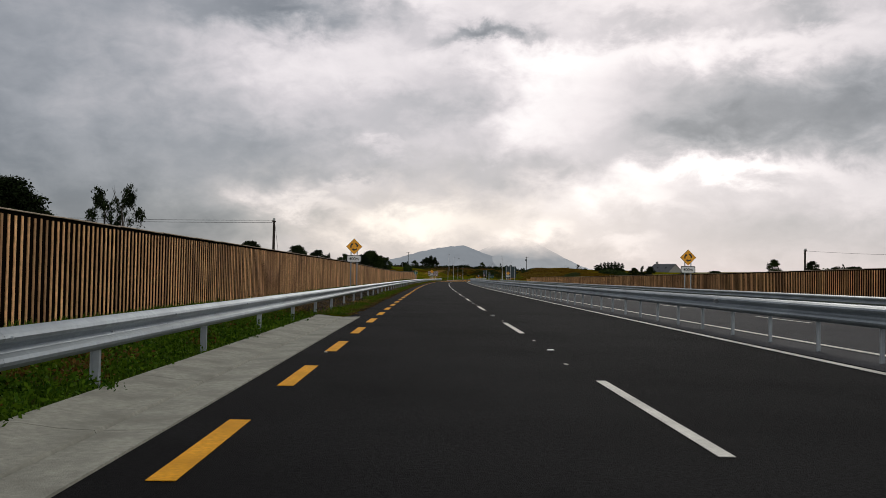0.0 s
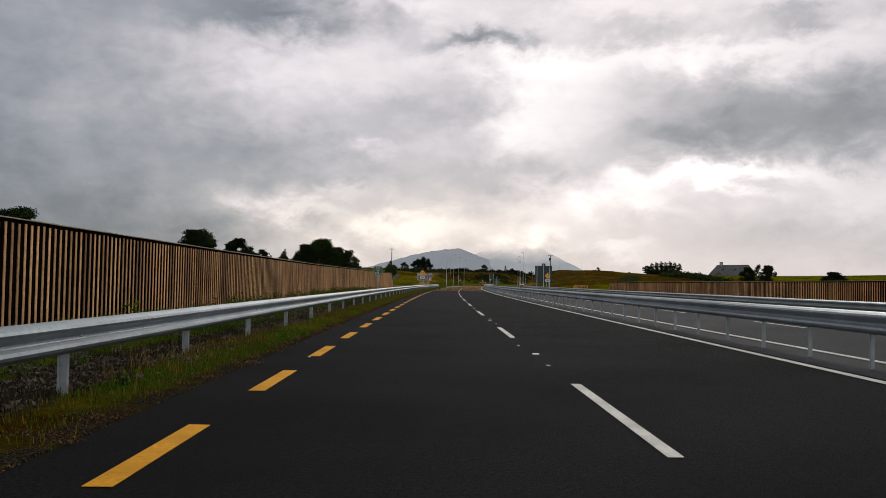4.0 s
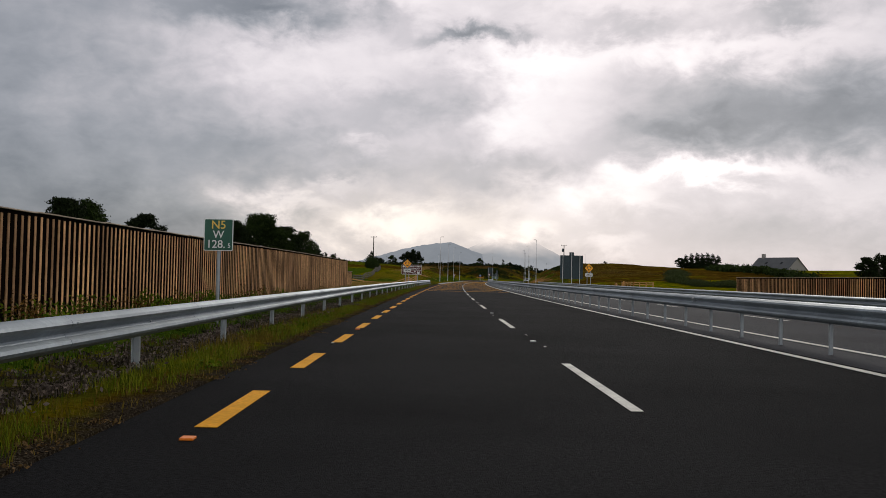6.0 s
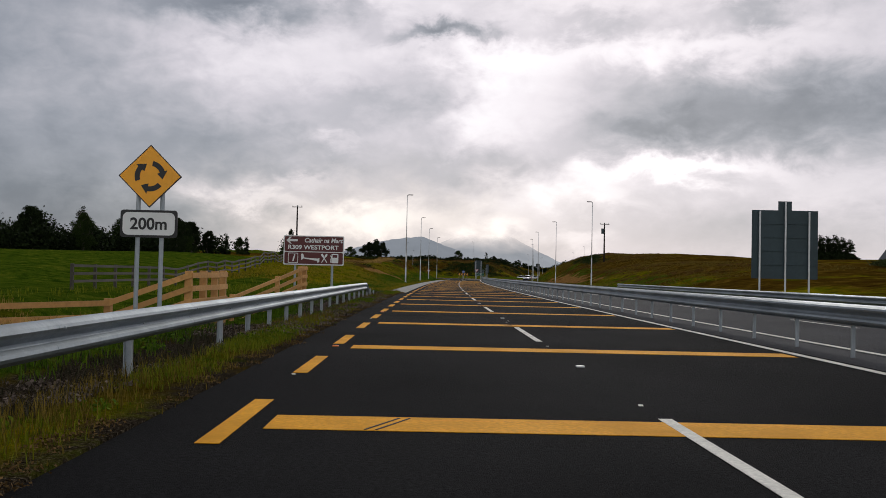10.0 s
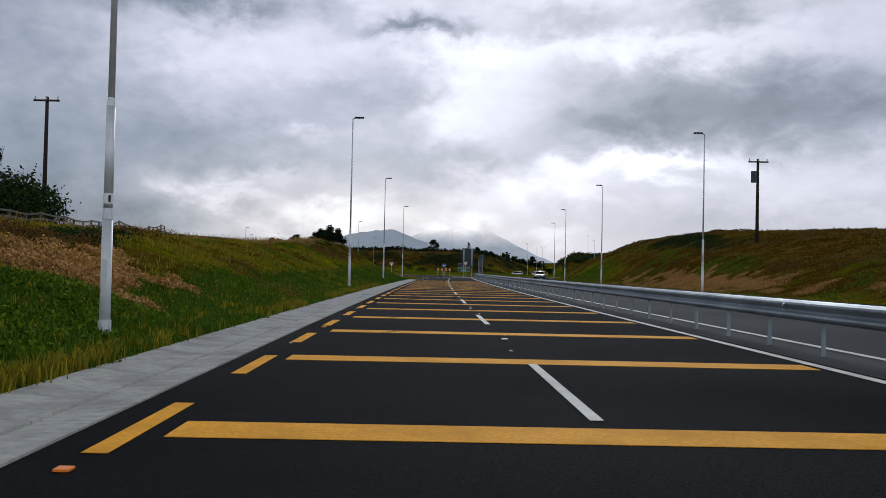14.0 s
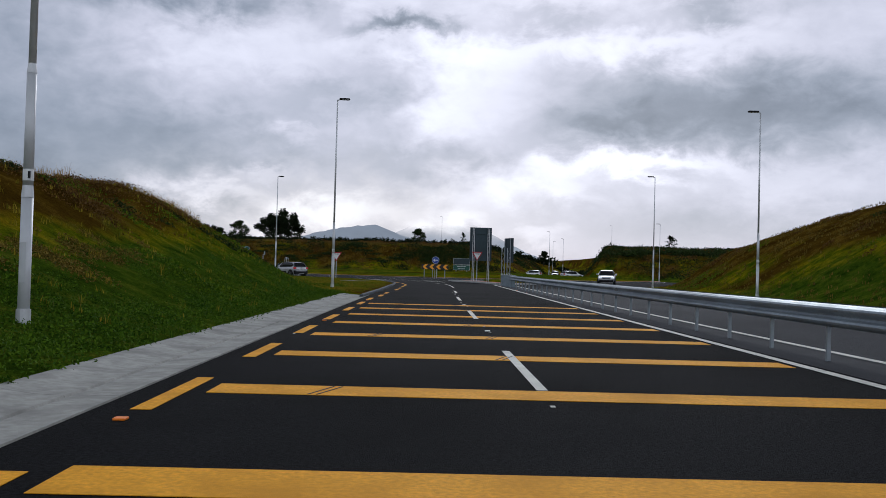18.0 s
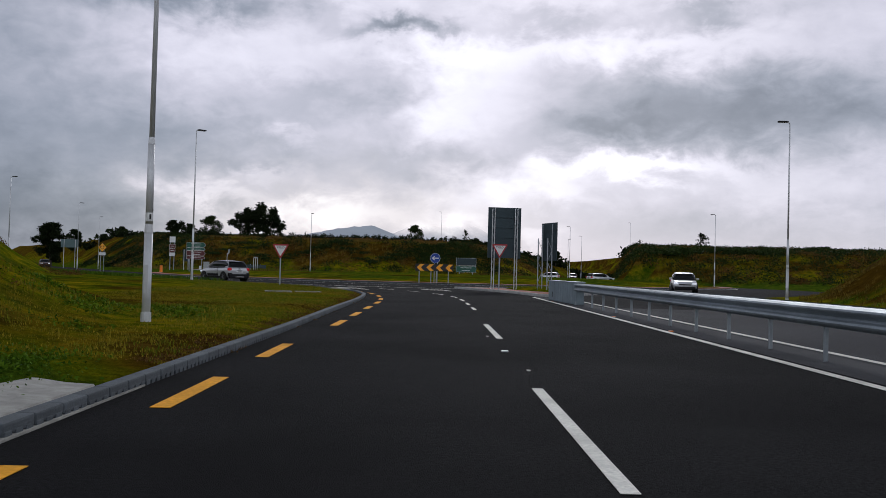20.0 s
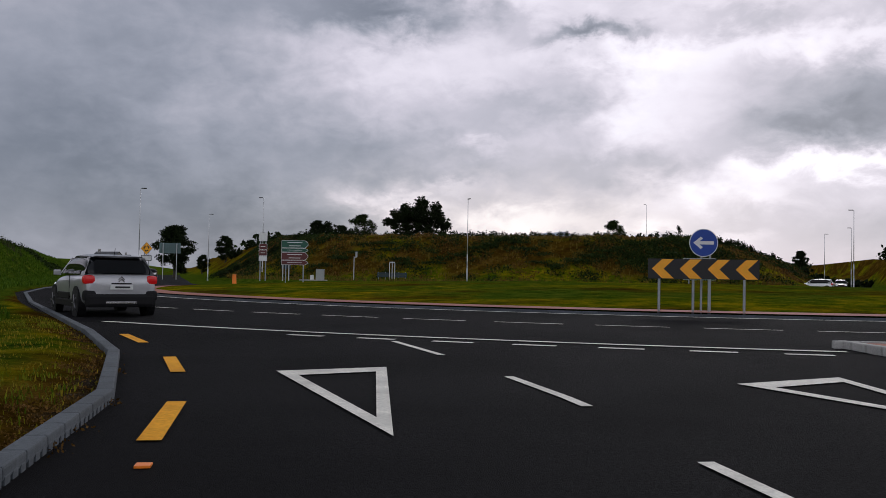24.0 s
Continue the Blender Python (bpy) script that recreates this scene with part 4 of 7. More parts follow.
median_barrier = thing("median_barrier", Matrix(), "double-sided galvanised steel crash barrier between the carriageways", "crash barrier")
s = -59.3
while s < 462:
    part("rail_section", ME_BEAM_BACK, None, median_barrier, m=at(s, 7.63, 0.655))
    part("rail_section", ME_BEAM, None, median_barrier, m=at(s, 7.88, 0.655))
    s += SECT
m_end = s
s = -16.0
while s < m_end - 1:
    part("barrier_post", ME_MPOST, None, median_barrier, m=at(s, 7.755, 0.0))
    s += 2.095
panel = thing("barrier_terminal", at(m_end - 0.2, 7.76, 0.0, 2.5), "ribbed grey steel end panel of the median barrier", "crash barrier")
bm = bmesh.new()
add_box(bm, (0, 3.1, 0.42), (0.30, 6.2, 0.84), bevel=0.03)
part("panel", bm, M_TERMINAL, panel)
part("top_plate", mesh_of("top_plate", add_box(bmesh.new(), (0, 3.1, 0.85), (0.36, 6.3, 0.03), bevel=0.008), M_POST), None, panel)
part("slot", mesh_of("slot", add_box(bmesh.new(), (-0.152, 5.2, 0.26), (0.012, 0.12, 0.22)), M_RUBBER), None, panel, "dark drain slot")
for k in range(12):
    part("rib", mesh_of("rib", add_box(bmesh.new(), (-0.152, 0.3 + 0.5 * k, 0.42), (0.012, 0.07, 0.78), bevel=0.004), M_TERMINAL), None, panel)
part("rib", mesh_of("rib", add_box(bmesh.new(), (-0.17, 0.05, 0.06), (0.05, 0.1, 0.12)), M_POST), None, panel)

far_barrier = thing("far_verge_barrier", Matrix(), "galvanised steel crash barrier beside the opposite carriageway", "crash barrier")
s = -30.0
while s < 318:
    part("rail_section", ME_BEAM_BACK, None, far_barrier, m=at(s, 16.9, 0.53))
    s += SECT
s = -30.0
while s < 318:
    part("barrier_post", ME_BPOST, None, far_barrier, m=at(s, 17.03, 0.0))
    s += SECT
# round reflectors on the median rail
for s in (20.0, 44.8, 86, 129, 171, 212, 254.8, 298, 341, 384, 427):
    refl = part("reflector", mesh_of("reflector", add_rod(bmesh.new(), (0, -0.01, 0), (0, 0.012, 0), 0.055, seg=16), M_CHROME), None, median_barrier, m=at(s, 7.53, 0.70))

# ---- timber noise fence: boards coloured near black as gap shade, behind narrow pale battens ----
PITCH, BAY = 0.2285, 2.97
N_BATTEN = 13


def batten_mesh(h):
    return mesh_of("batten", add_box(bmesh.new(), (0.002, 0, h / 2), (0.016, 0.064, h)), M_BATTEN)


def battens_joined(h, frames):
    """The battens of many bays as one mesh."""
    box = [(x, y, z) for x in (-0.004, 0.0085) for y in (-0.032, 0.032) for z in (0.0, h)]
    quads = [(0, 1, 3, 2), (4, 6, 7, 5), (0, 4, 5, 1), (2, 3, 7, 6), (1, 5, 7, 3)]
    verts, faces = [], []
    for i, m in enumerate(frames):
        for k in range(N_BATTEN):
            n = len(verts)
            lift = 0.006 * math.sin(k * 2.3 + i)
            verts += [m @ Vector((x, y + k * PITCH, z + lift)) for x, y, z in box]
            faces += [tuple(n + q for q in f) for f in quads]
    me = bpy.data.meshes.new("batten_run")
    me.from_pydata(verts, [], faces)
    me.materials.append(M_BATTEN)
    return me


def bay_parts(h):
    backing = mesh_of("backing_board", add_box(bmesh.new(), (-0.02, BAY / 2, h / 2), (0.03, BAY, h)), M_SHADE_BOARD)
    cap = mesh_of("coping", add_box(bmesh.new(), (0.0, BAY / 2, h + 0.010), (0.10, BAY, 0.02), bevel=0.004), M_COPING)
    foot = mesh_of("gravel_board", add_box(bmesh.new(), (0.0, BAY / 2, -0.09), (0.05, BAY, 0.2)), M_SHADE_BOARD)
    post = mesh_of("fence_post", add_box(bmesh.new(), (-0.10, 0, h / 2 - 0.15), (0.13, 0.12, h + 0.34), bevel=0.01), M_GREYWOOD)
    return backing, cap, foot, post


def noise_fence(name, s0, s1, d, h, base, label, side=1, single=()):
    f = thing(name, Matrix(), label, "fence")
    backing, cap, foot, post = bay_parts(h)
    one = batten_mesh(h - 0.06)
    rest = []
    n = int((s1 - s0) / BAY)
    for i in range(n):
        s = s0 + i * BAY
        m = at(s, d, base(s))
        if side < 0:
            m = at(s + BAY, d, base(s), 180)
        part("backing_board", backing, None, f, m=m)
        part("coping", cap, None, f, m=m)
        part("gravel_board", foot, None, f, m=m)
        part("fence_post", post, None, f, m=m)
        if i in single:
            for k in range(N_BATTEN):
                part("batten", one, None, f, m=m @ Matrix.Translation((0, k * PITCH, 0.006 * math.sin(k * 2.3 + i))))
        else:
            rest.append(m)
    if rest:
        tagged(part("batten_run", battens_joined(h - 0.06, rest), None, f), kind="stuff")
    return f


def fence_base(s):
    return 0.22 + 0.07 * math.sin(s * 0.031 + 1.0) + interp([(-40, -0.1), (15, -0.12), (45, 0.0), (70, 0.10), (110, 0.0), (150, -0.06), (190, 0.02), (215, 0.0)], s)


noise_fence("noise_fence", -34.3, 212.3, -4.9, 1.82, fence_base, "tall brown timber noise fence of upright battens", 1, single=range(14, 37))
noise_fence("low_fence", 212.35, 215.5, -4.95, 1.18, lambda s: 0.2, "low end panels of brown timber battens")
noise_fence("noise_fence", 4.0, 212.5, 21.5, 1.30, lambda s: 0.30 + interp([(0, 0.45), (60, 0.12), (120, -0.08), (212, -0.12)], s), "brown timber noise fence beyond the opposite carriageway", -1)

# ---- signs ----
def sign_posts(parent, xs, top, bottom=-0.4, r=0.038, y=0.055):
    for x in xs:
        part("post", mesh_of("post", add_rod(bmesh.new(), (x, y, bottom), (x, y, top), r, seg=12), M_POST), None, parent)


def arrow_arc(a0, a1, r, w, y):
    """A curved arrow, clockwise, as a thin plate."""
    bm = bmesh.new()
    outer, inner = [], []
    for k in range(9):
        a = radians(a0 + (a1 - a0) * k / 8)
        outer.append(((r + w / 2) * math.cos(a), (r + w / 2) * math.sin(a)))
        inner.append(((r - w / 2) * math.cos(a), (r - w / 2) * math.sin(a)))
    a = radians(a1)
    tip = radians(a1 - 34)
    head = [((r + w * 1.05) * math.cos(a), (r + w * 1.05) * math.sin(a)), (r * math.cos(tip), r * math.sin(tip)), ((r - w * 1.05) * math.cos(a), (r - w * 1.05) * math.sin(a))]
    add_plate(bm, outer + head + list(reversed(inner)), 0.002, y)
    return bm


def roundabout_sign(s, d, zc, dist, label, gap=0.80):
    gz = ground_z(s, d)
    t = thing("warning_sign", at(s, d, gz), label, "road sign", "roundabout warning signs")
    z = zc - gz
    R = 0.53
    diamond = lambda r: [(r, 0), (0, r), (-r, 0), (0, -r)]
    plate = part("plate", mesh_of("plate", add_plate(bmesh.new(), shifted(diamond(R), 0, z), 0.02, 0), M_SIGN_BLACK), None, t)
    part("face", mesh_of("face", add_plate(bmesh.new(), shifted(diamond(R * 0.955), 0, z), 0.004, -0.004), M_SIGN_YELLOW), None, t, "amber diamond face")
    for a0 in (200, 80, -40):
        me = mesh_of("arrow", arrow_arc(a0, a0 - 60, 0.215, 0.085, -0.008), M_SIGN_BLACK)
        part("arrow", me, None, t, m=Matrix.Translation((0, 0, z)))
    zp = z - gap
    part("distance_plate", mesh_of("distance_plate", add_plate(bmesh.new(), shifted(rounded(0.95, 0.46, 0.05), 0, zp), 0.02, 0), M_SIGN_BLACK), None, t)
    part("distance_face", mesh_of("distance_face", add_plate(bmesh.new(), shifted(rounded(0.87, 0.38, 0.09), 0, zp), 0.004, -0.004), M_SIGN_WHITE), None, t)
    lettering(dist, 0.27, M_SIGN_BLACK, t, Matrix.Translation((0, -0.0065, zp - 0.01)), stretch=1.02)
    sign_posts(t, (-0.2, 0.2), z - 0.1, y=0.065)
    return t


roundabout_sign(60.3, -3.66, 3.0, "400m", "amber roundabout warning sign above a 400m plate")
roundabout_sign(60.4, 18.26, 2.68, "400m", "amber roundabout warning sign beside the opposite carriageway")
roundabout_sign(258.05, -3.33, 2.66, "200m", "amber roundabout warning sign above a 200m plate")
roundabout_sign(257.7, 18.1, 2.55, "200m", "amber roundabout warning sign behind the far barrier")

mile = thing("route_marker", at(168.8, -2.94, ground_z(168.8, -2.94)), "green route marker plate on a single grey post", "road sign")
mz = 1.875 - ground_z(168.8, -2.94)
part("plate", mesh_of("plate", add_plate(bmesh.new(), shifted(rounded(0.60, 0.66, 0.03), 0, mz), 0.015, 0), M_SIGN_WHITE), None, mile)
part("face", mesh_of("face", add_plate(bmesh.new(), shifted(rounded(0.57, 0.63, 0.025), 0, mz), 0.003, -0.003), M_SIGN_GREEN), None, mile)
lettering("N5", 0.24, M_SIGN_TEXTY, mile, Matrix.Translation((0, -0.006, mz + 0.20)))
lettering("W", 0.22, M_SIGN_WHITE, mile, Matrix.Translation((0, -0.006, mz)))
lettering("128.", 0.23, M_SIGN_WHITE, mile, Matrix.Translation((-0.05, -0.006, mz - 0.20)))
lettering("5", 0.13, M_SIGN_WHITE, mile, Matrix.Translation((0.225, -0.006, mz - 0.225)))
sign_posts(mile, (0.0,), mz + 0.3, y=0.06)

# brown tourist direction sign
bgz = ground_z(288.1, -4.6)
brown = thing("direction_sign", at(288.1, -4.62, bgz), "brown direction sign with white symbols on two posts", "road sign")
W_B, H_B = 3.0, 1.46
bz = 2.19 - bgz
part("plate", mesh_of("plate", add_plate(bmesh.new(), shifted(rounded(W_B, H_B, 0.06), 0, bz), 0.03, 0), M_SIGN_WHITE), None, brown)
part("upper_face", mesh_of("upper_face", add_plate(bmesh.new(), shifted(rounded(W_B - 0.10, 0.74, 0.06), 0, bz + 0.315), 0.004, -0.004), M_SIGN_BROWN), None, brown)
part("lower_face", mesh_of("lower_face", add_plate(bmesh.new(), shifted(rounded(W_B - 0.10, 0.58, 0.06), 0, bz - 0.385), 0.004, -0.004), M_SIGN_BROWN), None, brown)
lettering("Cathair na Mart", 0.31, M_SIGN_WHITE, brown, Matrix.Translation((0.46, -0.007, bz + 0.49)), slant=0.25, stretch=0.95)
lettering("R309 WESTPORT", 0.29, M_SIGN_WHITE, brown, Matrix.Translation((-0.03, -0.007, bz + 0.14)), stretch=1.16)
part("arrow", mesh_of("arrow", add_plate(bmesh.new(), shifted([(-0.3, 0), (-0.12, 0.17), (-0.02, 0.17), (-0.12, 0.055), (0.27, 0.055), (0.27, -0.055), (-0.12, -0.055), (-0.02, -0.17), (-0.12, -0.17)], -1.08, bz + 0.49), 0.002, -0.0065), M_SIGN_WHITE), None, brown)
lz = bz - 0.385
bm = bmesh.new()
add_plate(bm, shifted(rounded(0.50, 0.50, 0.03), -1.02, lz), 0.002, -0.0065)
part("symbol", mesh_of("symbol", bm, M_SIGN_WHITE), None, brown)
part("symbol", mesh_of("symbol", add_plate(bmesh.new(), shifted(rounded(0.44, 0.44, 0.02), -1.02, lz), 0.002, -0.009), M_SIGN_BROWN), None, brown)
lettering("i", 0.50, M_SIGN_WHITE, brown, Matrix.Translation((-1.02, -0.0115, lz)), slant=0.25)
bm = bmesh.new()
add_plate(bm, shifted([(-0.46, 0.20), (-0.36, 0.22), (-0.28, 0.02), (0.38, -0.02), (0.46, 0.02), (0.46, -0.17), (0.38, -0.24), (0.34, -0.13), (-0.34, -0.02), (-0.44, -0.10)], -0.17, lz), 0.002, -0.0065)
part("symbol", mesh_of("symbol", bm, M_SIGN_WHITE), None, brown, "white bed symbol")
bm = bmesh.new()
for k in (-1, 1):
    c, sn = math.cos(radians(32 * k)), math.sin(radians(32 * k))
    add_plate(bm, [(0.53 + x * c - z * sn, lz + x * sn + z * c) for x, z in ((-0.022, -0.25), (0.022, -0.25), (0.022, 0.06), (0.055, 0.12), (0.045, 0.25), (-0.045, 0.25), (-0.055, 0.12), (-0.022, 0.06))], 0.002, -0.0065 - 0.001 * k)
part("symbol", mesh_of("symbol", bm, M_SIGN_WHITE), None, brown, "white knife and fork symbol")
bm = bmesh.new()
add_plate(bm, shifted(rounded(0.34, 0.46, 0.03), 1.06, lz), 0.002, -0.0065)
add_plate(bm, shifted([(-0.02, -0.2), (0.02, -0.2), (0.06, 0.1), (0.0, 0.16), (-0.03, 0.12), (0.02, 0.08)], 0.84, lz), 0.002, -0.0065)
part("symbol", mesh_of("symbol", bm, M_SIGN_WHITE), None, brown, "white fuel pump symbol")
part("symbol", mesh_of("symbol", add_plate(bmesh.new(), shifted(rounded(0.24, 0.14, 0.02), 1.06, lz + 0.11), 0.002, -0.009), M_SIGN_BROWN), None, brown)
sign_posts(brown, (-0.92, 0.92), bz + 0.6, r=0.057, y=0.09)


def board_back(s, d, w, top, bottom, turn, label, posts, tab=False, lattice=False, mt=M_SIGN_BACK):
    """A large sign seen from behind: panel of planks, rails and posts."""
    gz = ground_z(s, d)
    t = thing("sign_board", at(s, d, gz, turn), label, "road sign")
    zt, zb = top - gz, bottom - gz
    n = 5
    hh = (zt - zb) / n
    for k in range(n):
        part("panel", mesh_of("panel", add_box(bmesh.new(), (0, 0.05, zb + hh * (k + 0.5)), (w, 0.02, hh - 0.002)), mt), None, t)
        part("stiffener", mesh_of("stiffener", add_box(bmesh.new(), (0, 0.02, zb + hh * k + 0.012), (w - 0.02, 0.04, 0.05)), mt), None, t)
    part("edge_trim", mesh_of("edge_trim", add_box(bmesh.new(), (-w / 2, 0.05, (zt + zb) / 2), (0.03, 0.05, zt - zb)), mt), None, t)
    part("edge_trim", mesh_of("edge_trim", add_box(bmesh.new(), (w / 2, 0.05, (zt + zb) / 2), (0.03, 0.05, zt - zb)), mt), None, t)
    if tab:
        part("tab_panel", mesh_of("tab_panel", add_box(bmesh.new(), (0, 0.05, zt + 0.24), (0.72, 0.02, 0.48)), mt), None, t)
    for x in posts:
        if lattice == "twin":
            for k in (-1, 1):
                part("post", mesh_of("post", add_rod(bmesh.new(), (x + 0.075 * k, -0.06, -0.4), (x + 0.075 * k, -0.06, zt - 0.06), 0.026), M_COLUMN), None, t)
            for k in range(9):
                a, b = k * (zt - 0.4) / 9, (k + 1) * (zt - 0.4) / 9
                sx = 0.075 if k % 2 else -0.075
                part("brace", mesh_of("brace", add_rod(bmesh.new(), (x - sx, -0.06, a), (x + sx, -0.06, b), 0.010, seg=6), M_POST), None, t)
        elif lattice:
            for y in (-0.08, -0.36):
                part("post", mesh_of("post", add_rod(bmesh.new(), (x, y, -0.4), (x, y, zt - 0.1 if y > -0.3 else zt - 0.9), 0.032), M_POST), None, t)
            for k in range(5):
                a, b = k * (zt - 1.0) / 5, (k + 1) * (zt - 1.0) / 5
                part("brace", mesh_of("brace", add_rod(bmesh.new(), (x, -0.36 if k % 2 else -0.08, a), (x, -0.08 if k % 2 else -0.36, b), 0.016, seg=6), M_POST), None, t)
        else:
            part("post", mesh_of("post", add_rod(bmesh.new(), (x, -0.06, -0.4), (x, -0.06, zt - 0.06 + (0.5 if tab and abs(x) < 0.1 else 0)), 0.048), M_COLUMN), None, t)
    return t


board_back(290.8, 19.82, 3.45, 4.9, 1.3, 0, "large grey sign board seen from behind on three posts", (-1.35, 0, 1.25), tab=True)
board_back(485.8, 6.5, 2.02, 5.13, 2.05, 8, "tall dark sign board seen from behind on two lattice posts", (-0.7, 0.72), lattice="twin")
board_back(482.9, 8.85, 1.85, 4.10, 1.92, -70, "dark sign board seen edge on, on lattice posts", (-0.6, 0.6), lattice=True)


def triangle_sign(s, d, top, turn, label):
    gz = ground_z(s, d) if d < 0 else 0.13
    t = thing("yield_sign", at(s, d, gz, turn), label, "road sign", "yield signs")
    z = top - gz

    def tri(w, drop, r=0.04):
        h = w * 0.866
        pts = []
        for cx, cz, a0 in ((w / 2 - 1.73 * r, -r, -30), (-w / 2 + 1.73 * r, -r, 90), (0, -h + 2 * r, 210)):
            pts += [(cx + r * math.cos(radians(a0 + 120 * k / 4)), cz + r * math.sin(radians(a0 + 120 * k / 4)) - drop + z) for k in range(5)]
        return pts

    part("plate", mesh_of("plate", add_plate(bmesh.new(), tri(0.97, 0), 0.015, 0), M_SIGN_RED), None, t, "red border")
    part("face", mesh_of("face", add_plate(bmesh.new(), tri(0.70, 0.085, 0.02), 0.004, -0.004), M_SIGN_WHITE), None, t)
    lettering("YIELD", 0.165, M_SIGN_BLACK, t, Matrix.Translation((0, -0.0065, z - 0.19)), stretch=1.05)
    sign_posts(t, (0.0,), z - 0.25, y=0.06)
    return t


triangle_sign(482.0, -6.5, 2.43, -2, "red and white yield sign on a post in the grass corner")
triangle_sign(483.9, 6.1, 2.82, 2, "red and white yield sign on the splitter island")

# chevron board and keep-left sign on the island
cz0 = 0.25
chev = thing("chevron_board", at(499.9, 2.28, cz0, 5), "black and amber chevron board on four posts", "road sign")
w, h = 2.92, 0.54
zc = 1.40 - cz0
part("plate", mesh_of("plate", add_plate(bmesh.new(), shifted(rounded(w, h, 0.02), 0, zc), 0.02, 0), M_SIGN_BLACK), None, chev)
for k in range(4):
    x0 = -w / 2 + 0.10 + k * 0.735
    pts = [(x0, zc), (x0 + 0.27, zc + h / 2 - 0.01), (x0 + 0.58, zc + h / 2 - 0.01), (x0 + 0.31, zc), (x0 + 0.58, zc - h / 2 + 0.01), (x0 + 0.27, zc - h / 2 + 0.01)]
    part("chevron", mesh_of("chevron", add_plate(bmesh.new(), pts, 0.004, -0.004), M_SIGN_YELLOW), None, chev, "amber arrow stripe")
sign_posts(chev, (-1.16, -0.26, 0.16, 1.08), zc + 0.2, r=0.034)
keep = thing("keep_left_sign", at(500.4, 2.32, 0.25, 5), "round blue sign with a white arrow above the chevrons", "road sign")
disc = [(0.385 * math.cos(radians(a)), 0.385 * math.sin(radians(a)) + 2.13 - 0.25) for a in range(0, 360, 10)]
part("plate", mesh_of("plate", add_plate(bmesh.new(), disc, 0.015, 0), M_SIGN_WHITE), None, keep)
disc = [(0.365 * math.cos(radians(a)), 0.365 * math.sin(radians(a)) + 1.88) for a in range(0, 360, 10)]
part("face", mesh_of("face", add_plate(bmesh.new(), disc, 0.004, -0.004), M_SIGN_BLUE), None, keep)
part("arrow", mesh_of("arrow", add_plate(bmesh.new(), shifted([(-0.28, 0), (-0.08, 0.17), (-0.02, 0.12), (-0.11, 0.045), (0.27, 0.045), (0.27, -0.045), (-0.11, -0.045), (-0.02, -0.12), (-0.08, -0.17)], 0, 1.88), 0.003, -0.008), M_SIGN_WHITE), None, keep)
sign_posts(keep, (-0.05, 0.18), 1.9, r=0.03)


def stacked_sign(s, d, w, plates, turn, label, pointed=False):
    """Panels one above the other on posts: (top, bottom, material, lines)."""
    gz = ground_z(s, d)
    t = thing("direction_sign", at(s, d, gz, turn), label, "road sign")
    for top, bottom, mt, lines in plates:
        zc, hh = (top + bottom) / 2, top - bottom
        def flag(a, b):
            return [(-a / 2, -b / 2), (a / 2 - 0.25, -b / 2), (a / 2, -b * 0.12), (a / 2, b * 0.12), (a / 2 - 0.25, b / 2), (-a / 2, b / 2)]

        outline = flag if pointed else lambda a, b: rounded(a, b, 0.04)
        part("plate", mesh_of("plate", add_plate(bmesh.new(), shifted(outline(w, hh), 0, zc), 0.03, 0), M_SIGN_WHITE), None, t)
        part("face", mesh_of("face", add_plate(bmesh.new(), shifted(outline(w - 0.05, hh - 0.05), 0, zc), 0.004, -0.004), mt), None, t)
        for k in range(lines):
            part("bar", mesh_of("bar", add_box(bmesh.new(), (0.0, -0.008, zc + hh * (0.22 - 0.44 * k / max(1, lines - 1)) if lines > 1 else zc), (w * (0.56 - 0.13 * (k % 2)), 0.004, min(hh * 0.09, 0.06))), M_SIGN_WHITE), None, t)
    sign_posts(t, (-w * 0.33, w * 0.33), plates[0][0] - 0.1, r=0.05, y=0.08)
    return t


stacked_sign(556, -30.6, 2.5, [(4.15, 3.45, M_SIGN_GREEN, 2), (3.42, 3.05, M_SIGN_GREEN, 1), (3.02, 2.3, M_SIGN_BROWN, 2), (2.27, 1.85, M_SIGN_BROWN, 1)], 14, "green and brown stacked direction sign beyond the roundabout", True)
stacked_sign(556.5, -34.0, 0.78, [(4.6, 3.8, M_SIGN_WHITE, 1), (3.55, 3.0, M_SIGN_BROWN, 1), (2.95, 2.4, M_SIGN_BROWN, 1), (2.35, 1.9, M_SIGN_WHITE, 1)], 14, "tall stack of small white and brown plates")
board_back(560, -33.0, 0.9, 3.3, 1.6, 10, "small sign seen from behind", (-0.3, 0.3))
stacked_sign(566, 7.0, 3.0, [(3.3, 2.2, M_SIGN_BACK, 0), (2.1, 1.2, M_SIGN_GREEN, 2)], -10, "grey and green direction sign beyond the island")
board_back(589.0, -61.1, 2.8, 5.0, 3.6, 20, "pale teal sign board seen from behind beside the side road", (-0.9, 0.9), mt=M_SIGN_TEAL)
low = thing("low_sign", at(575.5, -26.2, ground_z(575.5, -26.2), 12), "low dark board with a tall pale frame behind the circle", "road sign")
for z in (0.42, 0.70):
    part("panel", mesh_of("panel", add_box(bmesh.new(), (0, 0, z), (3.4, 0.03, 0.26), bevel=0.006), M_SIGN_BACK), None, low)
for x in (-1.55, -0.75, 0.75, 1.55):
    part("post", mesh_of("post", add_rod(bmesh.new(), (x, 0.06, -0.4), (x, 0.06, 0.9), 0.035), M_POST), None, low)
for x in (-0.3, 0.0, 0.3):
    part("frame_post", mesh_of("frame_post", add_rod(bmesh.new(), (x, -0.06, -0.4), (x, -0.06, 2.1 if x == 0 else 1.95), 0.045), M_COLUMN), None, low, "pale upright")
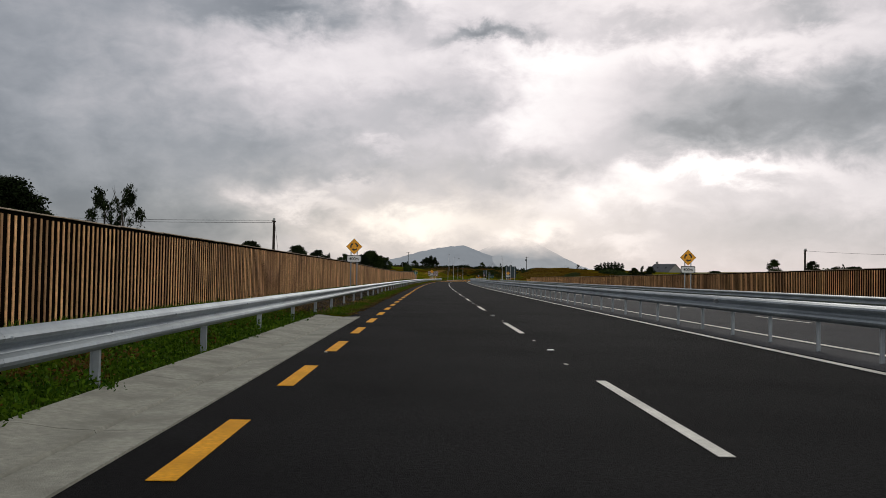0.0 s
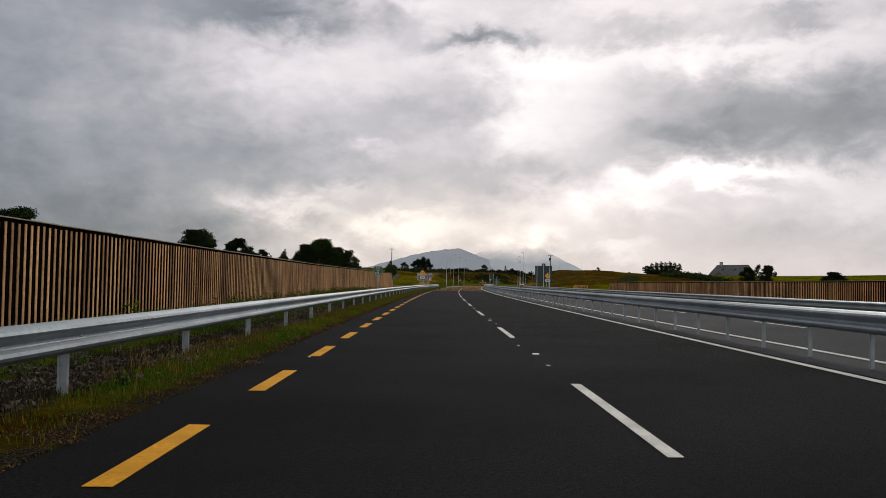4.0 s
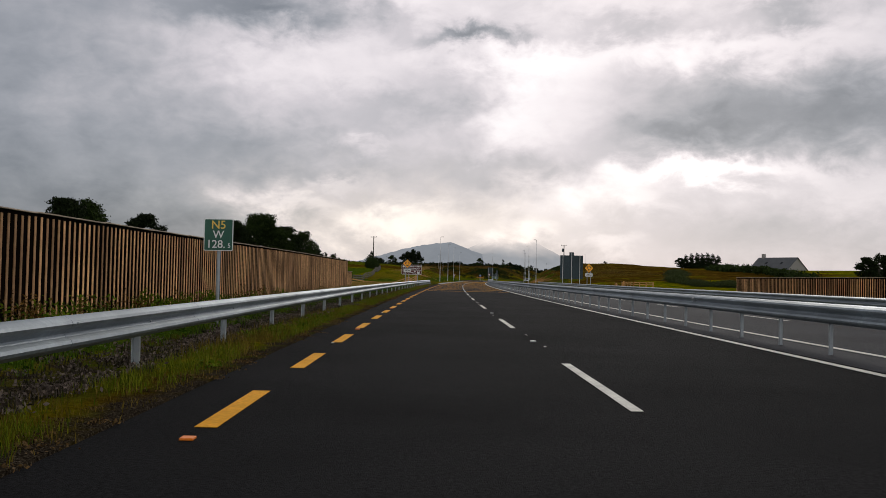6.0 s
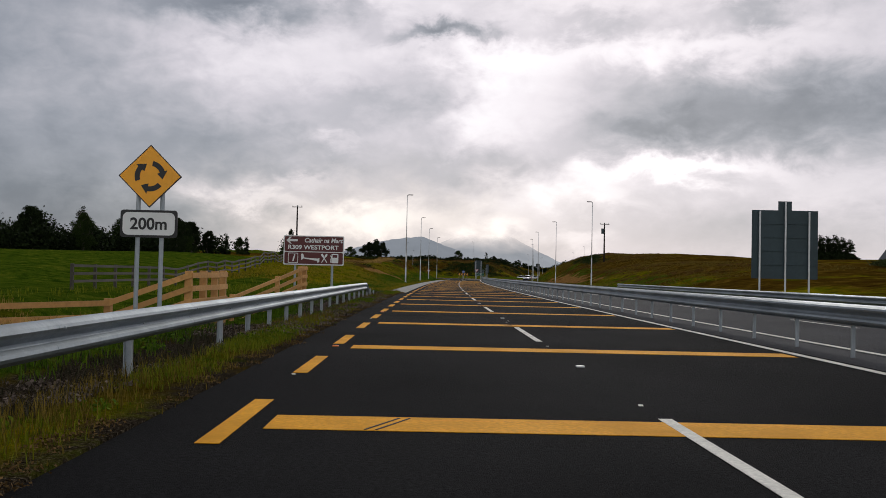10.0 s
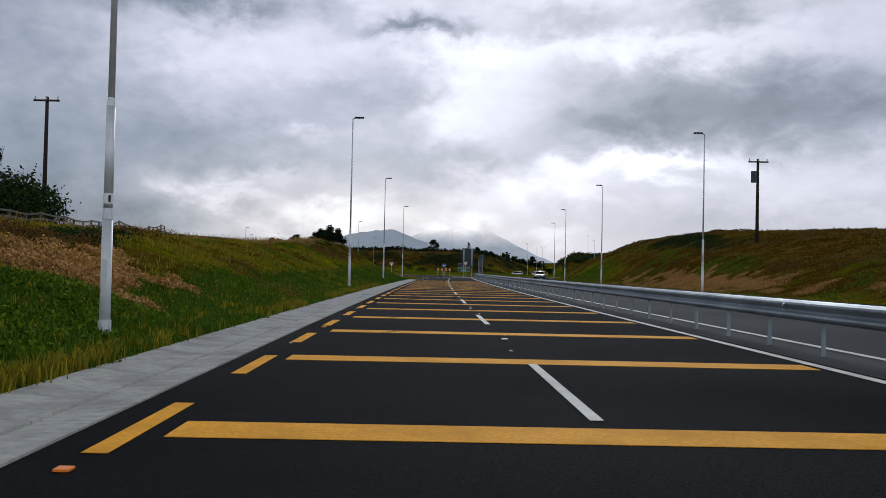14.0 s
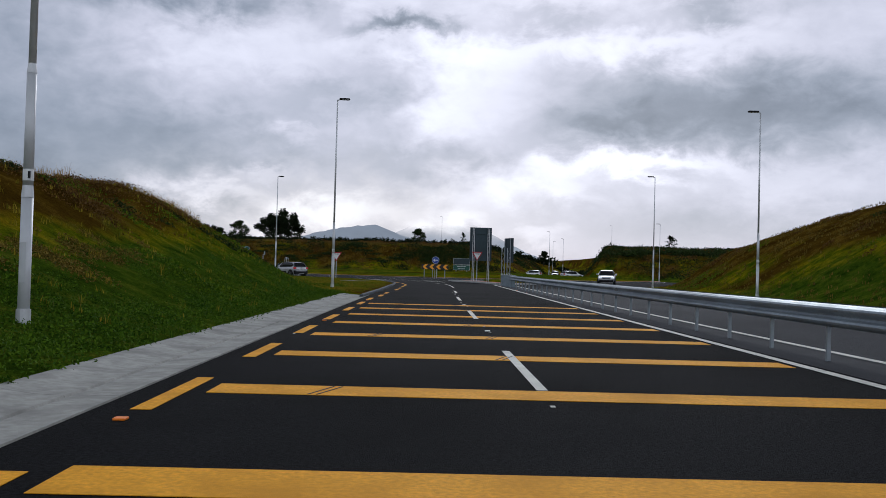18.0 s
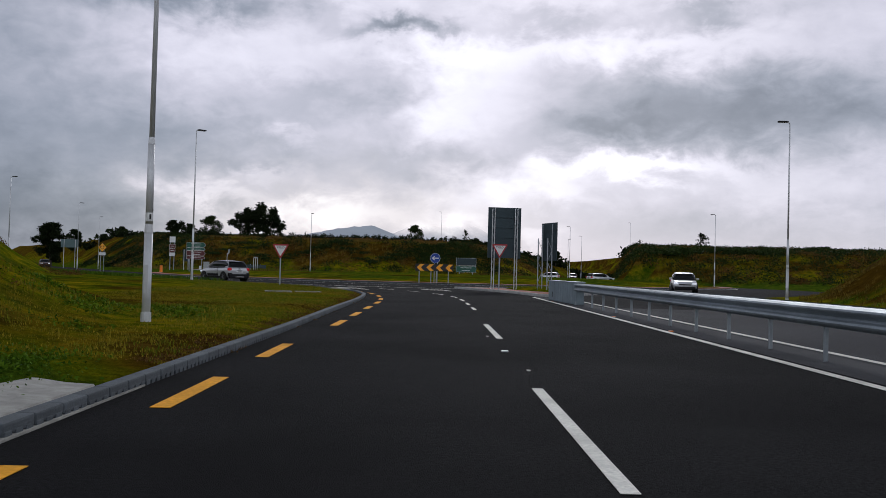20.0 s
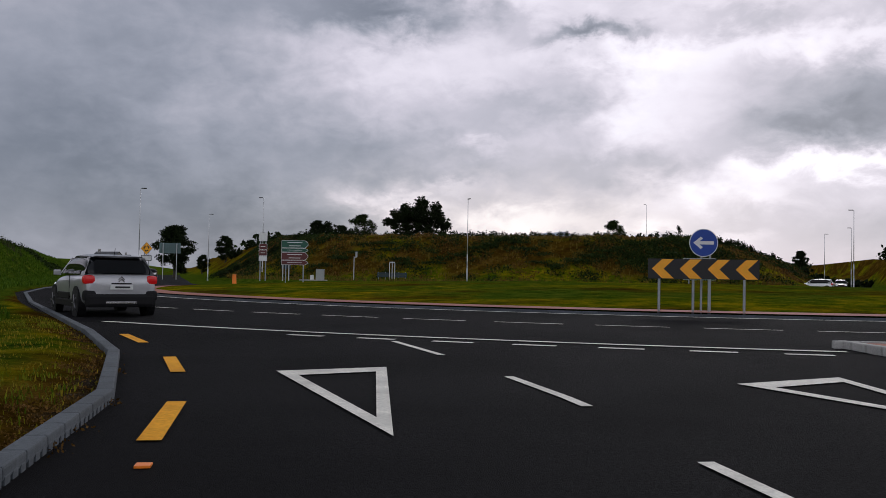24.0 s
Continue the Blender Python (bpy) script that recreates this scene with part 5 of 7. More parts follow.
part("frame_head", mesh_of("frame_head", add_box(bmesh.new(), (0, -0.06, 2.0), (0.62, 0.06, 0.10), bevel=0.02), M_COLUMN), None, low)
marker = thing("marker_post", at(575.0, -30.6, ground_z(575.0, -30.6), 12), "slim pale post with a small box at its top", "post")
part("post", mesh_of("post", add_rod(bmesh.new(), (0, 0, -0.4), (0, 0, 2.7), 0.05, 0.045), M_COLUMN), None, marker)
part("arm", mesh_of("arm", add_box(bmesh.new(), (0.14, 0, 2.62), (0.30, 0.06, 0.06), bevel=0.01), M_COLUMN), None, marker)
part("box", mesh_of("box", add_box(bmesh.new(), (0.26, 0, 2.95), (0.22, 0.16, 0.60), bevel=0.02), M_GREYBOX), None, marker)
roundabout_sign(544.0, -39.1, 3.0, "", "small amber warning sign beside the side road")

# ---- lamp columns ----
def lamp_column(height=9.35):
    t = thing("lamp_column", Matrix(), "grey tapered steel lamp column with a flat lantern", "street lamp", "lamp columns")
    part("base", mesh_of("base", add_rod(bmesh.new(), (0, 0, -0.4), (0, 0, 1.55), 0.074, 0.072, 14), M_COLUMN, False), None, t)
    part("collar", mesh_of("collar", add_rod(bmesh.new(), (0, 0, 1.55), (0, 0, 1.70), 0.077, 0.063, 14), M_COLUMN), None, t)
    part("shaft", mesh_of("shaft", add_rod(bmesh.new(), (0, 0, 1.70), (0, 0, 3.12), 0.063, 0.060, 14), M_COLUMN, False), None, t)
    part("upper_shaft", mesh_of("upper_shaft", add_rod(bmesh.new(), (0, 0, 3.2), (0, 0, height - 0.05), 0.047, 0.032, 12), M_COLUMN, False), None, t)
    part("reducer", mesh_of("reducer", add_rod(bmesh.new(), (0, 0, 3.10), (0, 0, 3.22), 0.063, 0.047, 14), M_COLUMN), None, t)
    part("base_sleeve", mesh_of("base_sleeve", add_rod(bmesh.new(), (0, 0, -0.3), (0, 0, 0.17), 0.094, 0.088, 14), M_COLUMN), None, t)
    band = part("number_band", mesh_of("number_band", add_rod(bmesh.new(), (0, 0, 1.76), (0, 0, 1.90), 0.0655, 0.0655, 14), M_SIGN_WHITE), None, t, "white identification band")
    part("number_bar", mesh_of("number_bar", add_box(bmesh.new(), (0.036, -0.056, 1.83), (0.022, 0.03, 0.09)), M_BLACKPLASTIC), None, band, "dark bar of writing")
    part("door", mesh_of("door", add_box(bmesh.new(), (0, -0.071, 0.75), (0.075, 0.012, 0.5), bevel=0.004), M_COLUMN), None, t)
    bm = bmesh.new()
    add_rod(bm, (0, 0, height - 0.06), (0.16, 0, height - 0.02), 0.03, 0.03)
    part("bracket", bm, M_COLUMN, t)
    lan = part("lantern", mesh_of("lantern", add_box(bmesh.new(), (0.36, 0, height), (0.52, 0.24, 0.075), bevel=0.03), M_BLACKPLASTIC), None, t, "dark flat lantern")
    part("lens", mesh_of("lens", add_box(bmesh.new(), (0.40, 0, height - 0.042), (0.34, 0.18, 0.012)), M_LENS), None, lan)
    return t


lamp = lamp_column()
LAMPS = [(339.5, -2.42, 0), (377.2, -2.50, 0), (412.2, -2.82, 0), (446.0, -2.73, 0), (486.6, -12.7, 40), (342.0, 17.6, 180), (379.4, 17.6, 180), (411.5, 17.4, 180),
         (446.5, 18.5, 180), (477.3, 20.6, 180), (574.9, -17.4, -60), (556.7, -47.1, 20), (546.1, 38.0, 180), (522.0, -40.5, 20), (581.5, -44.5, 200), (594.0, -57.9, 20),
         (674.4, 3.9, 190), (584.7, 25.2, 190), (620.8, 33.0, 190), (640, 33, 10), (690, 58, 190)]
first = True
for s, d, turn in LAMPS:
    z = max(0.0, ground_z(s, d)) if not (475 < s < 545 and abs(d) < 12) else 0.1
    m = at(s, d, min(z, 0.35) if s < 560 and abs(d) < 25 else z - 0.05, turn)
    if first:
        lamp.matrix_basis = m
        first = False
    else:
        copy_thing(lamp, m)

# ---- timber poles and wires ----
def utility_pole(s, d, top, box, label, bar=1.6):
    gz = ground_z(s, d)
    t = thing("utility_pole", at(s, d, gz), label, "utility pole", "utility poles")
    h = top - gz
    part("pole", mesh_of("pole", add_rod(bmesh.new(), (0, 0, -0.5), (0, 0, h), 0.15, 0.10, 12), M_POLE, False), None, t)
    if bar:
        part("crossarm", mesh_of("crossarm", add_box(bmesh.new(), (0, -0.1, h - 0.25), (bar, 0.09, 0.11)), M_POLE), None, t)
        for x in (-bar / 2 + 0.1, 0.0, bar / 2 - 0.1):
            part("insulator", mesh_of("insulator", add_rod(bmesh.new(), (x, -0.1, h - 0.2), (x, -0.1, h + 0.02), 0.05, 0.03, 8), M_GREYBOX), None, t)
    if box:
        part("transformer", mesh_of("transformer", add_rod(bmesh.new(), (-0.32, -0.05, h - 1.9), (-0.32, -0.05, h - 1.0), 0.24, 0.24, 12), M_SIGN_BACK), None, t, "grey transformer can")
    return t


utility_pole(82.6, -12.9, 6.1, False, "dark timber pole behind the fence", 0.34)
utility_pole(383.5, -22.1, 11.4, False, "dark timber pole with a crossarm on the bank")
utility_pole(399.9, 27.8, 10.65, True, "dark timber pole with a transformer on the cutting")
utility_pole(108, 45.0, 5.2, False, "dark timber pole beyond the far fence", 0.4)


def wire(a, b, sag, label, thick=0.014):
    cu = bpy.data.curves.new("overhead_wire", "CURVE")
    cu.dimensions, cu.bevel_depth = "3D", thick
    sp = cu.splines.new("POLY")
    sp.points.add(16)
    for i, p in enumerate(sp.points):
        q = a.lerp(b, i / 16)
        p.co = (q.x, q.y, q.z - sag * 4 * (i / 16) * (1 - i / 16), 1)
    cu.materials.append(M_BLACKPLASTIC)
    return tagged(new("overhead_wire", cu), label, "cable")


wire(rd(82.6, -12.9, 5.75), rd(74, -62, 6.2), 0.5, "thin dark overhead wire from the pole")
wire(rd(82.6, -12.9, 5.95), rd(74, -62, 6.4), 0.5, "thin dark overhead wire from the pole")
wire(rd(108, 45.0, 4.95), rd(120, 78, 5.6), 0.4, "thin dark overhead wire beyond the far fence")
wire(rd(82.6, -12.8, 5.5), rd(85.5, -12.6, 0.4), 0.0, "stay wire of the pole")

# ---- post and rail fences ----
def low_fence(name, pts, material_, label, gaps=()):
    """Post and rail fence whose posts stand at (s, d, top), two to four rails between them."""
    f = thing(name, Matrix(), label, "fence")
    for i, (s, d, top) in enumerate(pts):
        g = ground_z(s, d)
        a = rd(s, d, top)
        part("fence_post", mesh_of("fence_post", add_box(bmesh.new(), (0, 0, -(top - g + 0.3) / 2), (0.14, 0.14, top - g + 0.3), bevel=0.01), material_), None, f, m=Matrix.Translation(a) @ Matrix.Rotation(-heading(s), 4, "Z"))
        if i + 1 < len(pts) and i not in gaps:
            b = rd(*pts[i + 1])
            u = b - a
            for k in range(4):
                m = Matrix.Translation((a + b) / 2 + Vector((0, 0, -0.09 - 0.27 * k))) @ u.to_track_quat("Y", "Z").to_matrix().to_4x4()
                part("rail", mesh_of("rail", add_box(bmesh.new(), (0.08, 0, 0), (0.045, u.length + 0.1, 0.11)), material_), None, f, m=m)
    return f


def rail_fence(name, pts, material_, label, post_h=1.15, rails=3, step=2.4):
    f = thing(name, Matrix(), label, "fence")
    for (s0, d0), (s1, d1) in zip(pts, pts[1:]):
        n = max(1, round(math.hypot(s1 - s0, d1 - d0) / step))
        for i in range(n + 1):
            s, d = s0 + (s1 - s0) * i / n, d0 + (d1 - d0) * i / n
            a = rd(s, d, ground_z(s, d))
            part("fence_post", mesh_of("fence_post", add_box(bmesh.new(), (0, 0, post_h / 2 - 0.1), (0.11, 0.11, post_h + 0.2), bevel=0.008), material_), None, f, m=Matrix.Translation(a) @ Matrix.Rotation(-heading(s), 4, "Z"))
            if i < n:
                s2, d2 = s0 + (s1 - s0) * (i + 1) / n, d0 + (d1 - d0) * (i + 1) / n
                b = rd(s2, d2, ground_z(s2, d2))
                for k in range(rails):
                    zz = post_h * (0.92 - k * 0.30)
                    u = (b - a)
                    m = Matrix.Translation((a + b) / 2 + Vector((0, 0, zz))) @ u.to_track_quat("Y", "Z").to_matrix().to_4x4()
                    part("rail", mesh_of("rail", add_box(bmesh.new(), (0.06, 0, 0), (0.04, u.length + 0.08, 0.10)), material_), None, f, m=m)
    return f


rail_fence("post_and_rail_fence", [(216.0, -5.2), (222, -13), (226, -15.0), (242, -13.2), (258.0, -11.2)], M_GREYWOOD, "grey post and rail fence beside the field")
low_fence("post_and_rail_fence", [(257.9, -11.2, 0.95), (258.3, -10.3, 0.85), (259.4, -8.6, 0.55), (259.6, -6.6, 0.45), (261.0, -5.0, 0.50), (261.5, -3.55, 1.08), (262.3, -3.45, 1.09), (263.1, -3.4, 1.09), (263.8, -3.38, 1.10)], M_TIMBER, "new orange timber fence dipping across the ditch to the verge")
low_fence("post_and_rail_fence", [(269.0, -5.6, -0.10), (271.0, -4.75, 0.38), (273.2, -3.75, 0.96), (274.5, -3.2, 1.30), (274.9, -3.1, 1.32)], M_TIMBER, "short orange timber fence panel climbing out of the ditch")
rail_fence("post_and_rail_fence", [(277.0, -12.1), (312.3, -13.3), (345, -15.5), (380, -20.0), (425.7, -27.6)], M_DARKWOOD, "dark weathered post and rail fence along the top of the bank", 0.98, 3, 2.6)
rail_fence("post_and_rail_fence", [(248, 23.6), (258, 23.4), (266, 23.8)], M_TIMBER, "low timber rail fence beyond the opposite verge", 0.72, 2, 3.2)
low_fence("post_and_rail_fence", [(266.2, 23.8, 1.05), (267.6, 23.9, 1.10), (269.2, 24.0, 1.0), (272.0, 24.3, 0.45), (275.5, 24.6, 0.35), (278.5, 24.8, 0.75), (281, 25.0, 0.85)], M_TIMBER, "timber fence dipping across the far ditch", gaps=(4,))

# ---- trees and bushes ----
def leaf_mesh(name, blobs, count, size, material_, seed, slopes=None, sprays=0):
    """Many small leaf clumps scattered through rounded masses (cx, cy, cz, rx, ry, rz), denser at their skins.
    sprays: how many twigs each mass carries, round which its leaves gather."""
    g = np.random.default_rng(seed)
    vol = np.array([b[3] * b[4] * b[5] for b in blobs]) ** 0.75
    pick = g.choice(len(blobs), count, p=vol / vol.sum())
    B = np.array(blobs)[pick]
    u = g.normal(size=(count, 3))
    u /= np.linalg.norm(u, axis=1)[:, None]
    r = g.random(count) ** 0.40
    r *= 1 + 0.18 * g.normal(size=count)
    c = B[:, :3] + u * r[:, None] * B[:, 3:]
    if sprays:
        total = len(blobs) * sprays
        tb = np.array(blobs)[np.repeat(np.arange(len(blobs)), sprays)]
        tu = g.normal(size=(total, 3))
        tu /= np.linalg.norm(tu, axis=1)[:, None]
        twig = tb[:, :3] + tu * (0.45 + 0.62 * g.random(total))[:, None] * tb[:, 3:]
        c = twig[pick * sprays + g.integers(0, sprays, count)] + g.normal(size=(count, 3)) * size * np.array((1.5, 1.5, 0.9))
    if slopes is not None:
        c[:, 2] += ((c[:, :2] - B[:, :2]) * np.array(slopes)[pick]).sum(1)
    a = g.normal(size=(count, 3))
    a /= np.linalg.norm(a, axis=1)[:, None]
    b = np.cross(a, g.normal(size=(count, 3)))
    b /= np.linalg.norm(b, axis=1)[:, None]
    sz = size * (0.5 + g.random(count))[:, None]
    v = np.stack([c - a * sz, c + b * sz * 0.55, c + a * sz, c - b * sz * 0.55], 1).reshape(-1, 3)
    me = bpy.data.meshes.new(name)
    me.vertices.add(len(v))
    me.vertices.foreach_set("co", v.ravel())
    me.loops.add(4 * count)
    me.loops.foreach_set("vertex_index", np.arange(4 * count))
    me.polygons.add(count)
    me.polygons.foreach_set("loop_start", np.arange(0, 4 * count, 4))
    me.update()
    me.materials.append(material_)
    return me


def limbs_mesh(h, spread, seed, trunk_r):
    g = random.Random(seed)
    bm = bmesh.new()
    p = Vector((0, 0, -0.3))
    r = trunk_r
    for k in range(5):
        q = p + Vector((g.uniform(-1, 1) * 0.05 * h, g.uniform(-1, 1) * 0.05 * h, h * 0.16))
        add_rod(bm, p, q, r, r * 0.8, 8)
        p, r = q, r * 0.8
        if k:
            for j in range(3):
                a = g.uniform(0, 6.28)
                e = p + Vector((math.cos(a) * spread * g.uniform(0.3, 0.62), math.sin(a) * spread * g.uniform(0.3, 0.62), h * g.uniform(0.08, 0.25)))
                add_rod(bm, p, e, r * 0.55, r * 0.15, 5)
                for _ in range(2):
                    f = e + Vector((g.uniform(-1, 1), g.uniform(-1, 1), g.uniform(0.2, 1))) * spread * 0.2
                    add_rod(bm, e.lerp(p, 0.25), f, r * 0.2, r * 0.06, 4)
    return mesh_of("trunk", bm, M_BARK)


def crown_blobs(h, w, seed, low=0.32, n=15, cone=False, fat=1.0):
    g = random.Random(seed)
    out = []
    for k in range(n):
        t = g.random() ** 0.8
        z = h * (low + (0.94 - low) * t)
        reach = w * (1.05 - 0.95 * t) * 0.5 if cone else w * 0.62 * math.sqrt(max(0.05, 1 - (2 * t - 0.85) ** 2))
        a = g.uniform(0, 6.28)
        q = reach * math.sqrt(g.random())
        r = fat * w * g.uniform(0.16, 0.28) * ((1.15 - t) if cone else 1.0)
        out.append((q * math.cos(a), q * math.sin(a), z, r, r, r * g.uniform(0.6, 1.0)))
    return out


def make_tree(name, h, w, seed, material_, leaves, size, label, low=0.32, n=15, cone=False, fat=1.0, sprays=0):
    t = thing(name, Matrix(), label, "tree", "trees")
    part("trunk", limbs_mesh(h, w * 0.6, seed, 0.035 * h), None, t)
    part("crown", leaf_mesh("crown", crown_blobs(h, w, seed, low, n, cone, fat), leaves, size, material_, seed, None, sprays), None, t)
    return t


def plant(proto, s, d, scale, turn=0.0, z=None, wide=1.0):
    """Sets a tree, or a copy of it, on the ground of the plan."""
    gz = ground_z(s, d) if z is None else z
    ob = proto if "planted" not in proto else copy_thing(proto, Matrix())
    if ob is proto:
        proto["planted"] = 1
    ob.scale = (scale * wide, scale * wide, scale)
    ob.matrix_basis = at(s, d, gz - 0.1, turn) @ Matrix.Diagonal((scale * wide, scale * wide, scale, 1))
    return ob


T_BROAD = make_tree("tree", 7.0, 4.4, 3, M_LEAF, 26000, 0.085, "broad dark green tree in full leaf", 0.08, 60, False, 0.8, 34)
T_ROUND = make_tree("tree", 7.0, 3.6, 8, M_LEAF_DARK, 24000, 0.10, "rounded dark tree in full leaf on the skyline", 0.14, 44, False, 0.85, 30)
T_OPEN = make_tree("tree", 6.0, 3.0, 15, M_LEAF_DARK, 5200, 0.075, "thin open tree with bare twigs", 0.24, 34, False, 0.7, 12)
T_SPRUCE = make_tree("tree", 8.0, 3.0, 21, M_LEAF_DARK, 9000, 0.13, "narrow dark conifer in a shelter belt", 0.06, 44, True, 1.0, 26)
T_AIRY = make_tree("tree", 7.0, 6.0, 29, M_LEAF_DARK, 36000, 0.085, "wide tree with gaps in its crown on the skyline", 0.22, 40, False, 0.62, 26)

# behind the near fence
for s, d, k, w, proto in ((36.5, -15.2, 0.66, 1.15, T_ROUND), (42, -13.6, 0.78, 0.60, T_OPEN), (46, -13.6, 0.86, 0.55, T_OPEN), (30, -15.5, 0.72, 1.1, T_BROAD), (33, -15.5, 0.62, 1.1, T_ROUND), (99, -18.5, 0.64, 1.0, T_ROUND), (86, -11, 0.42, 1.3, T_ROUND), (124, -15, 0.50, 1.2, T_ROUND), (131, -17, 0.52, 1.3, T_BROAD),
                          (154, -24, 0.66, 1.2, T_ROUND), (170, -34, 0.95, 1.1, T_ROUND), (182, -36, 0.95, 1.2, T_BROAD), (248, -40, 1.2, 1.0, T_ROUND), (256, -41, 1.22, 1.1, T_BROAD), (264, -37, 1.1, 1.1, T_ROUND),
                          (254, -20.0, 1.06, 1.1, T_BROAD), (259, -21.0, 1.12, 1.15, T_BROAD), (267, -17.5, 0.90, 1.0, T_BROAD), (263, -19.0, 0.98, 1.0, T_ROUND), (250, -22.0, 0.95, 0.95, T_ROUND)):
    plant(proto, s, d, k, (s * 37) % 360, None, w)
# fields to the left
far_left = [(286, -60, 1.0), (292, -62, 0.9), (300, -64, 0.8), (318, -74, 0.9), (330, -70, 0.8), (345, -62, 0.9), (352, -58, 0.8), (366, -48, 0.75), (372, -50, 0.7), (388, -40, 0.75), (394, -42, 0.7), (350, -30.0, 0.55), (354, -31, 0.6),
            (362, -33, 0.5), (402, -38, 0.5), (392, -44, 0.9), (388, -50, 0.95), (384, -56, 1.0), (380, -62, 1.0), (376, -70, 1.05), (372, -76, 1.0), (398, -40, 0.6), (407, -37, 0.5), (416, -38, 0.5), (386, -66, 0.9), (390, -58, 0.85), (340, -90, 1.0), (336, -84, 1.0), (310, -80, 1.0), (420, -50, 0.6)]
for i, (s, d, k) in enumerate(far_left):
    plant((T_ROUND, T_BROAD, T_SPRUCE)[i % 3], s, d, k, i * 71, None, 0.9)
# thin bare tree behind the fence on the bank
plant(T_OPEN, 376.0, -21.6, 0.74, 40, None, 0.55)
# beyond the roundabout
for s, d, k, w, proto in ((650, -2.6, 0.60, 1.25, T_BROAD), (645.4, -42.6, 1.00, 1.05, T_AIRY), (645.0, -39.4, 1.16, 1.1, T_AIRY), (644.6, -36.4, 1.02, 1.05, T_AIRY), (643, -50, 0.70, 1.3, T_BROAD), (641, -56, 0.5, 1.2, T_AIRY), (640, -58, 0.50, 1.4, T_ROUND), (624.6, -79.3, 1.38, 1.05, T_ROUND), (662, 10, 0.70, 0.7, T_OPEN), (641.5, 64.4, 0.78, 1.3, T_OPEN),
                          (668, 34, 0.62, 1.0, T_ROUND), (655, -58, 0.5, 1.3, T_ROUND), (690, -100, 1.0, 1.0, T_ROUND), (694, -108, 0.75, 1.0, T_ROUND), (700, -90, 0.6, 1.0, T_BROAD), (655, 84, 0.30, 1.4, T_ROUND), (660, 95, 0.26, 1.5, T_ROUND), (690, 14, 0.45, 1.2, T_ROUND)):
    plant(proto, s, d, k, (s * 53) % 360, None, w)
# fields to the right
for s, d, k, w, proto in ((392, 57.6, 0.40, 1.6, T_ROUND), (393, 59.2, 0.50, 1.4, T_SPRUCE), (394, 60.8, 0.56, 1.4, T_SPRUCE), (394, 62.3, 0.60, 1.4, T_SPRUCE), (395, 63.8, 0.58, 1.5, T_SPRUCE), (396, 65.4, 0.62, 1.4, T_SPRUCE), (397, 67.0, 0.58, 1.4, T_SPRUCE), (398, 68.6, 0.55, 1.5, T_SPRUCE), (272, 58.0, 0.78, 0.7, T_OPEN), (276, 61, 0.66, 1.0, T_ROUND), (268, 55, 0.6, 1.1, T_ROUND),
                          (150, 42, 0.36, 1.5, T_ROUND), (158, 44, 0.38, 1.3, T_ROUND), (120, 38, 0.33, 1.8, T_ROUND), (60, 36, 0.40, 1.2, T_ROUND), (67, 38, 0.36, 1.5, T_BROAD), (84, 40, 0.36, 1.5, T_ROUND), (206, 46, 0.40, 1.6, T_ROUND), (310, 120, 0.8, 1.2, T_ROUND), (325, 112, 0.8, 1.2, T_BROAD)):
    plant(proto, s, d, k, (s * 29) % 360, None, w)


def hedge(name, pts, height_, width, per_m, material_, label, size=0.16, seed=5, lift=0.0):
    g = random.Random(seed)
    blobs = []
    total = 0.0
    for (s0, d0), (s1, d1) in zip(pts, pts[1:]):
        L = math.hypot(s1 - s0, d1 - d0)
        total += L
        n = max(2, int(L / (width * 0.7)))
        for i in range(n):
            f = (i + g.random() * 0.5) / n
            s, d = s0 + (s1 - s0) * f, d0 + (d1 - d0) * f + g.uniform(-0.2, 0.2) * width
            hh = height_ * g.uniform(0.65, 1.25)
            p = rd(s, d, ground_z(s, d) + lift + hh * 0.42)
            blobs.append((p.x, p.y, p.z, width * g.uniform(0.5, 0.8), width * g.uniform(0.5, 0.8), hh * 0.55))
    me = leaf_mesh(name, blobs, int(total * per_m), size, material_, seed)
    return tagged(new(name, me), label, "hedge", kind="stuff")


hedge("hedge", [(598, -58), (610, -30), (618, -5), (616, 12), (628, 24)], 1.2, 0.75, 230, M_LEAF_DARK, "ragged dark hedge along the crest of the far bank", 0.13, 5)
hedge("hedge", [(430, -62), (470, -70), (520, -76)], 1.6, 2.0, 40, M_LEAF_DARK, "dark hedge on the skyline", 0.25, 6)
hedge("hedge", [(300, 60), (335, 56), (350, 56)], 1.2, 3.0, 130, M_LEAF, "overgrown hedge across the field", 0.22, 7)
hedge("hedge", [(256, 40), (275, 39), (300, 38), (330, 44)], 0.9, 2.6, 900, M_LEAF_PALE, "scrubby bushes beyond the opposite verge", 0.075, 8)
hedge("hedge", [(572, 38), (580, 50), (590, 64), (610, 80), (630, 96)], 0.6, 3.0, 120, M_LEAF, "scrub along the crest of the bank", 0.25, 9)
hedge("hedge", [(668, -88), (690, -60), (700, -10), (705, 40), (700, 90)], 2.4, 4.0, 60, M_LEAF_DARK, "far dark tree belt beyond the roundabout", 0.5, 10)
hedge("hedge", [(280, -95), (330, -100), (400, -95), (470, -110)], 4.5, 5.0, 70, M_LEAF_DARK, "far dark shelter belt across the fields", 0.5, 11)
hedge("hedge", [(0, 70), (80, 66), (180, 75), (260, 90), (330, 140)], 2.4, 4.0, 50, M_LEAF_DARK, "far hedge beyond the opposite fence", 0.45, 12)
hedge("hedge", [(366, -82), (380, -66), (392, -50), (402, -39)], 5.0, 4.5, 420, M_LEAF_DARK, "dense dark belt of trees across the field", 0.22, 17)
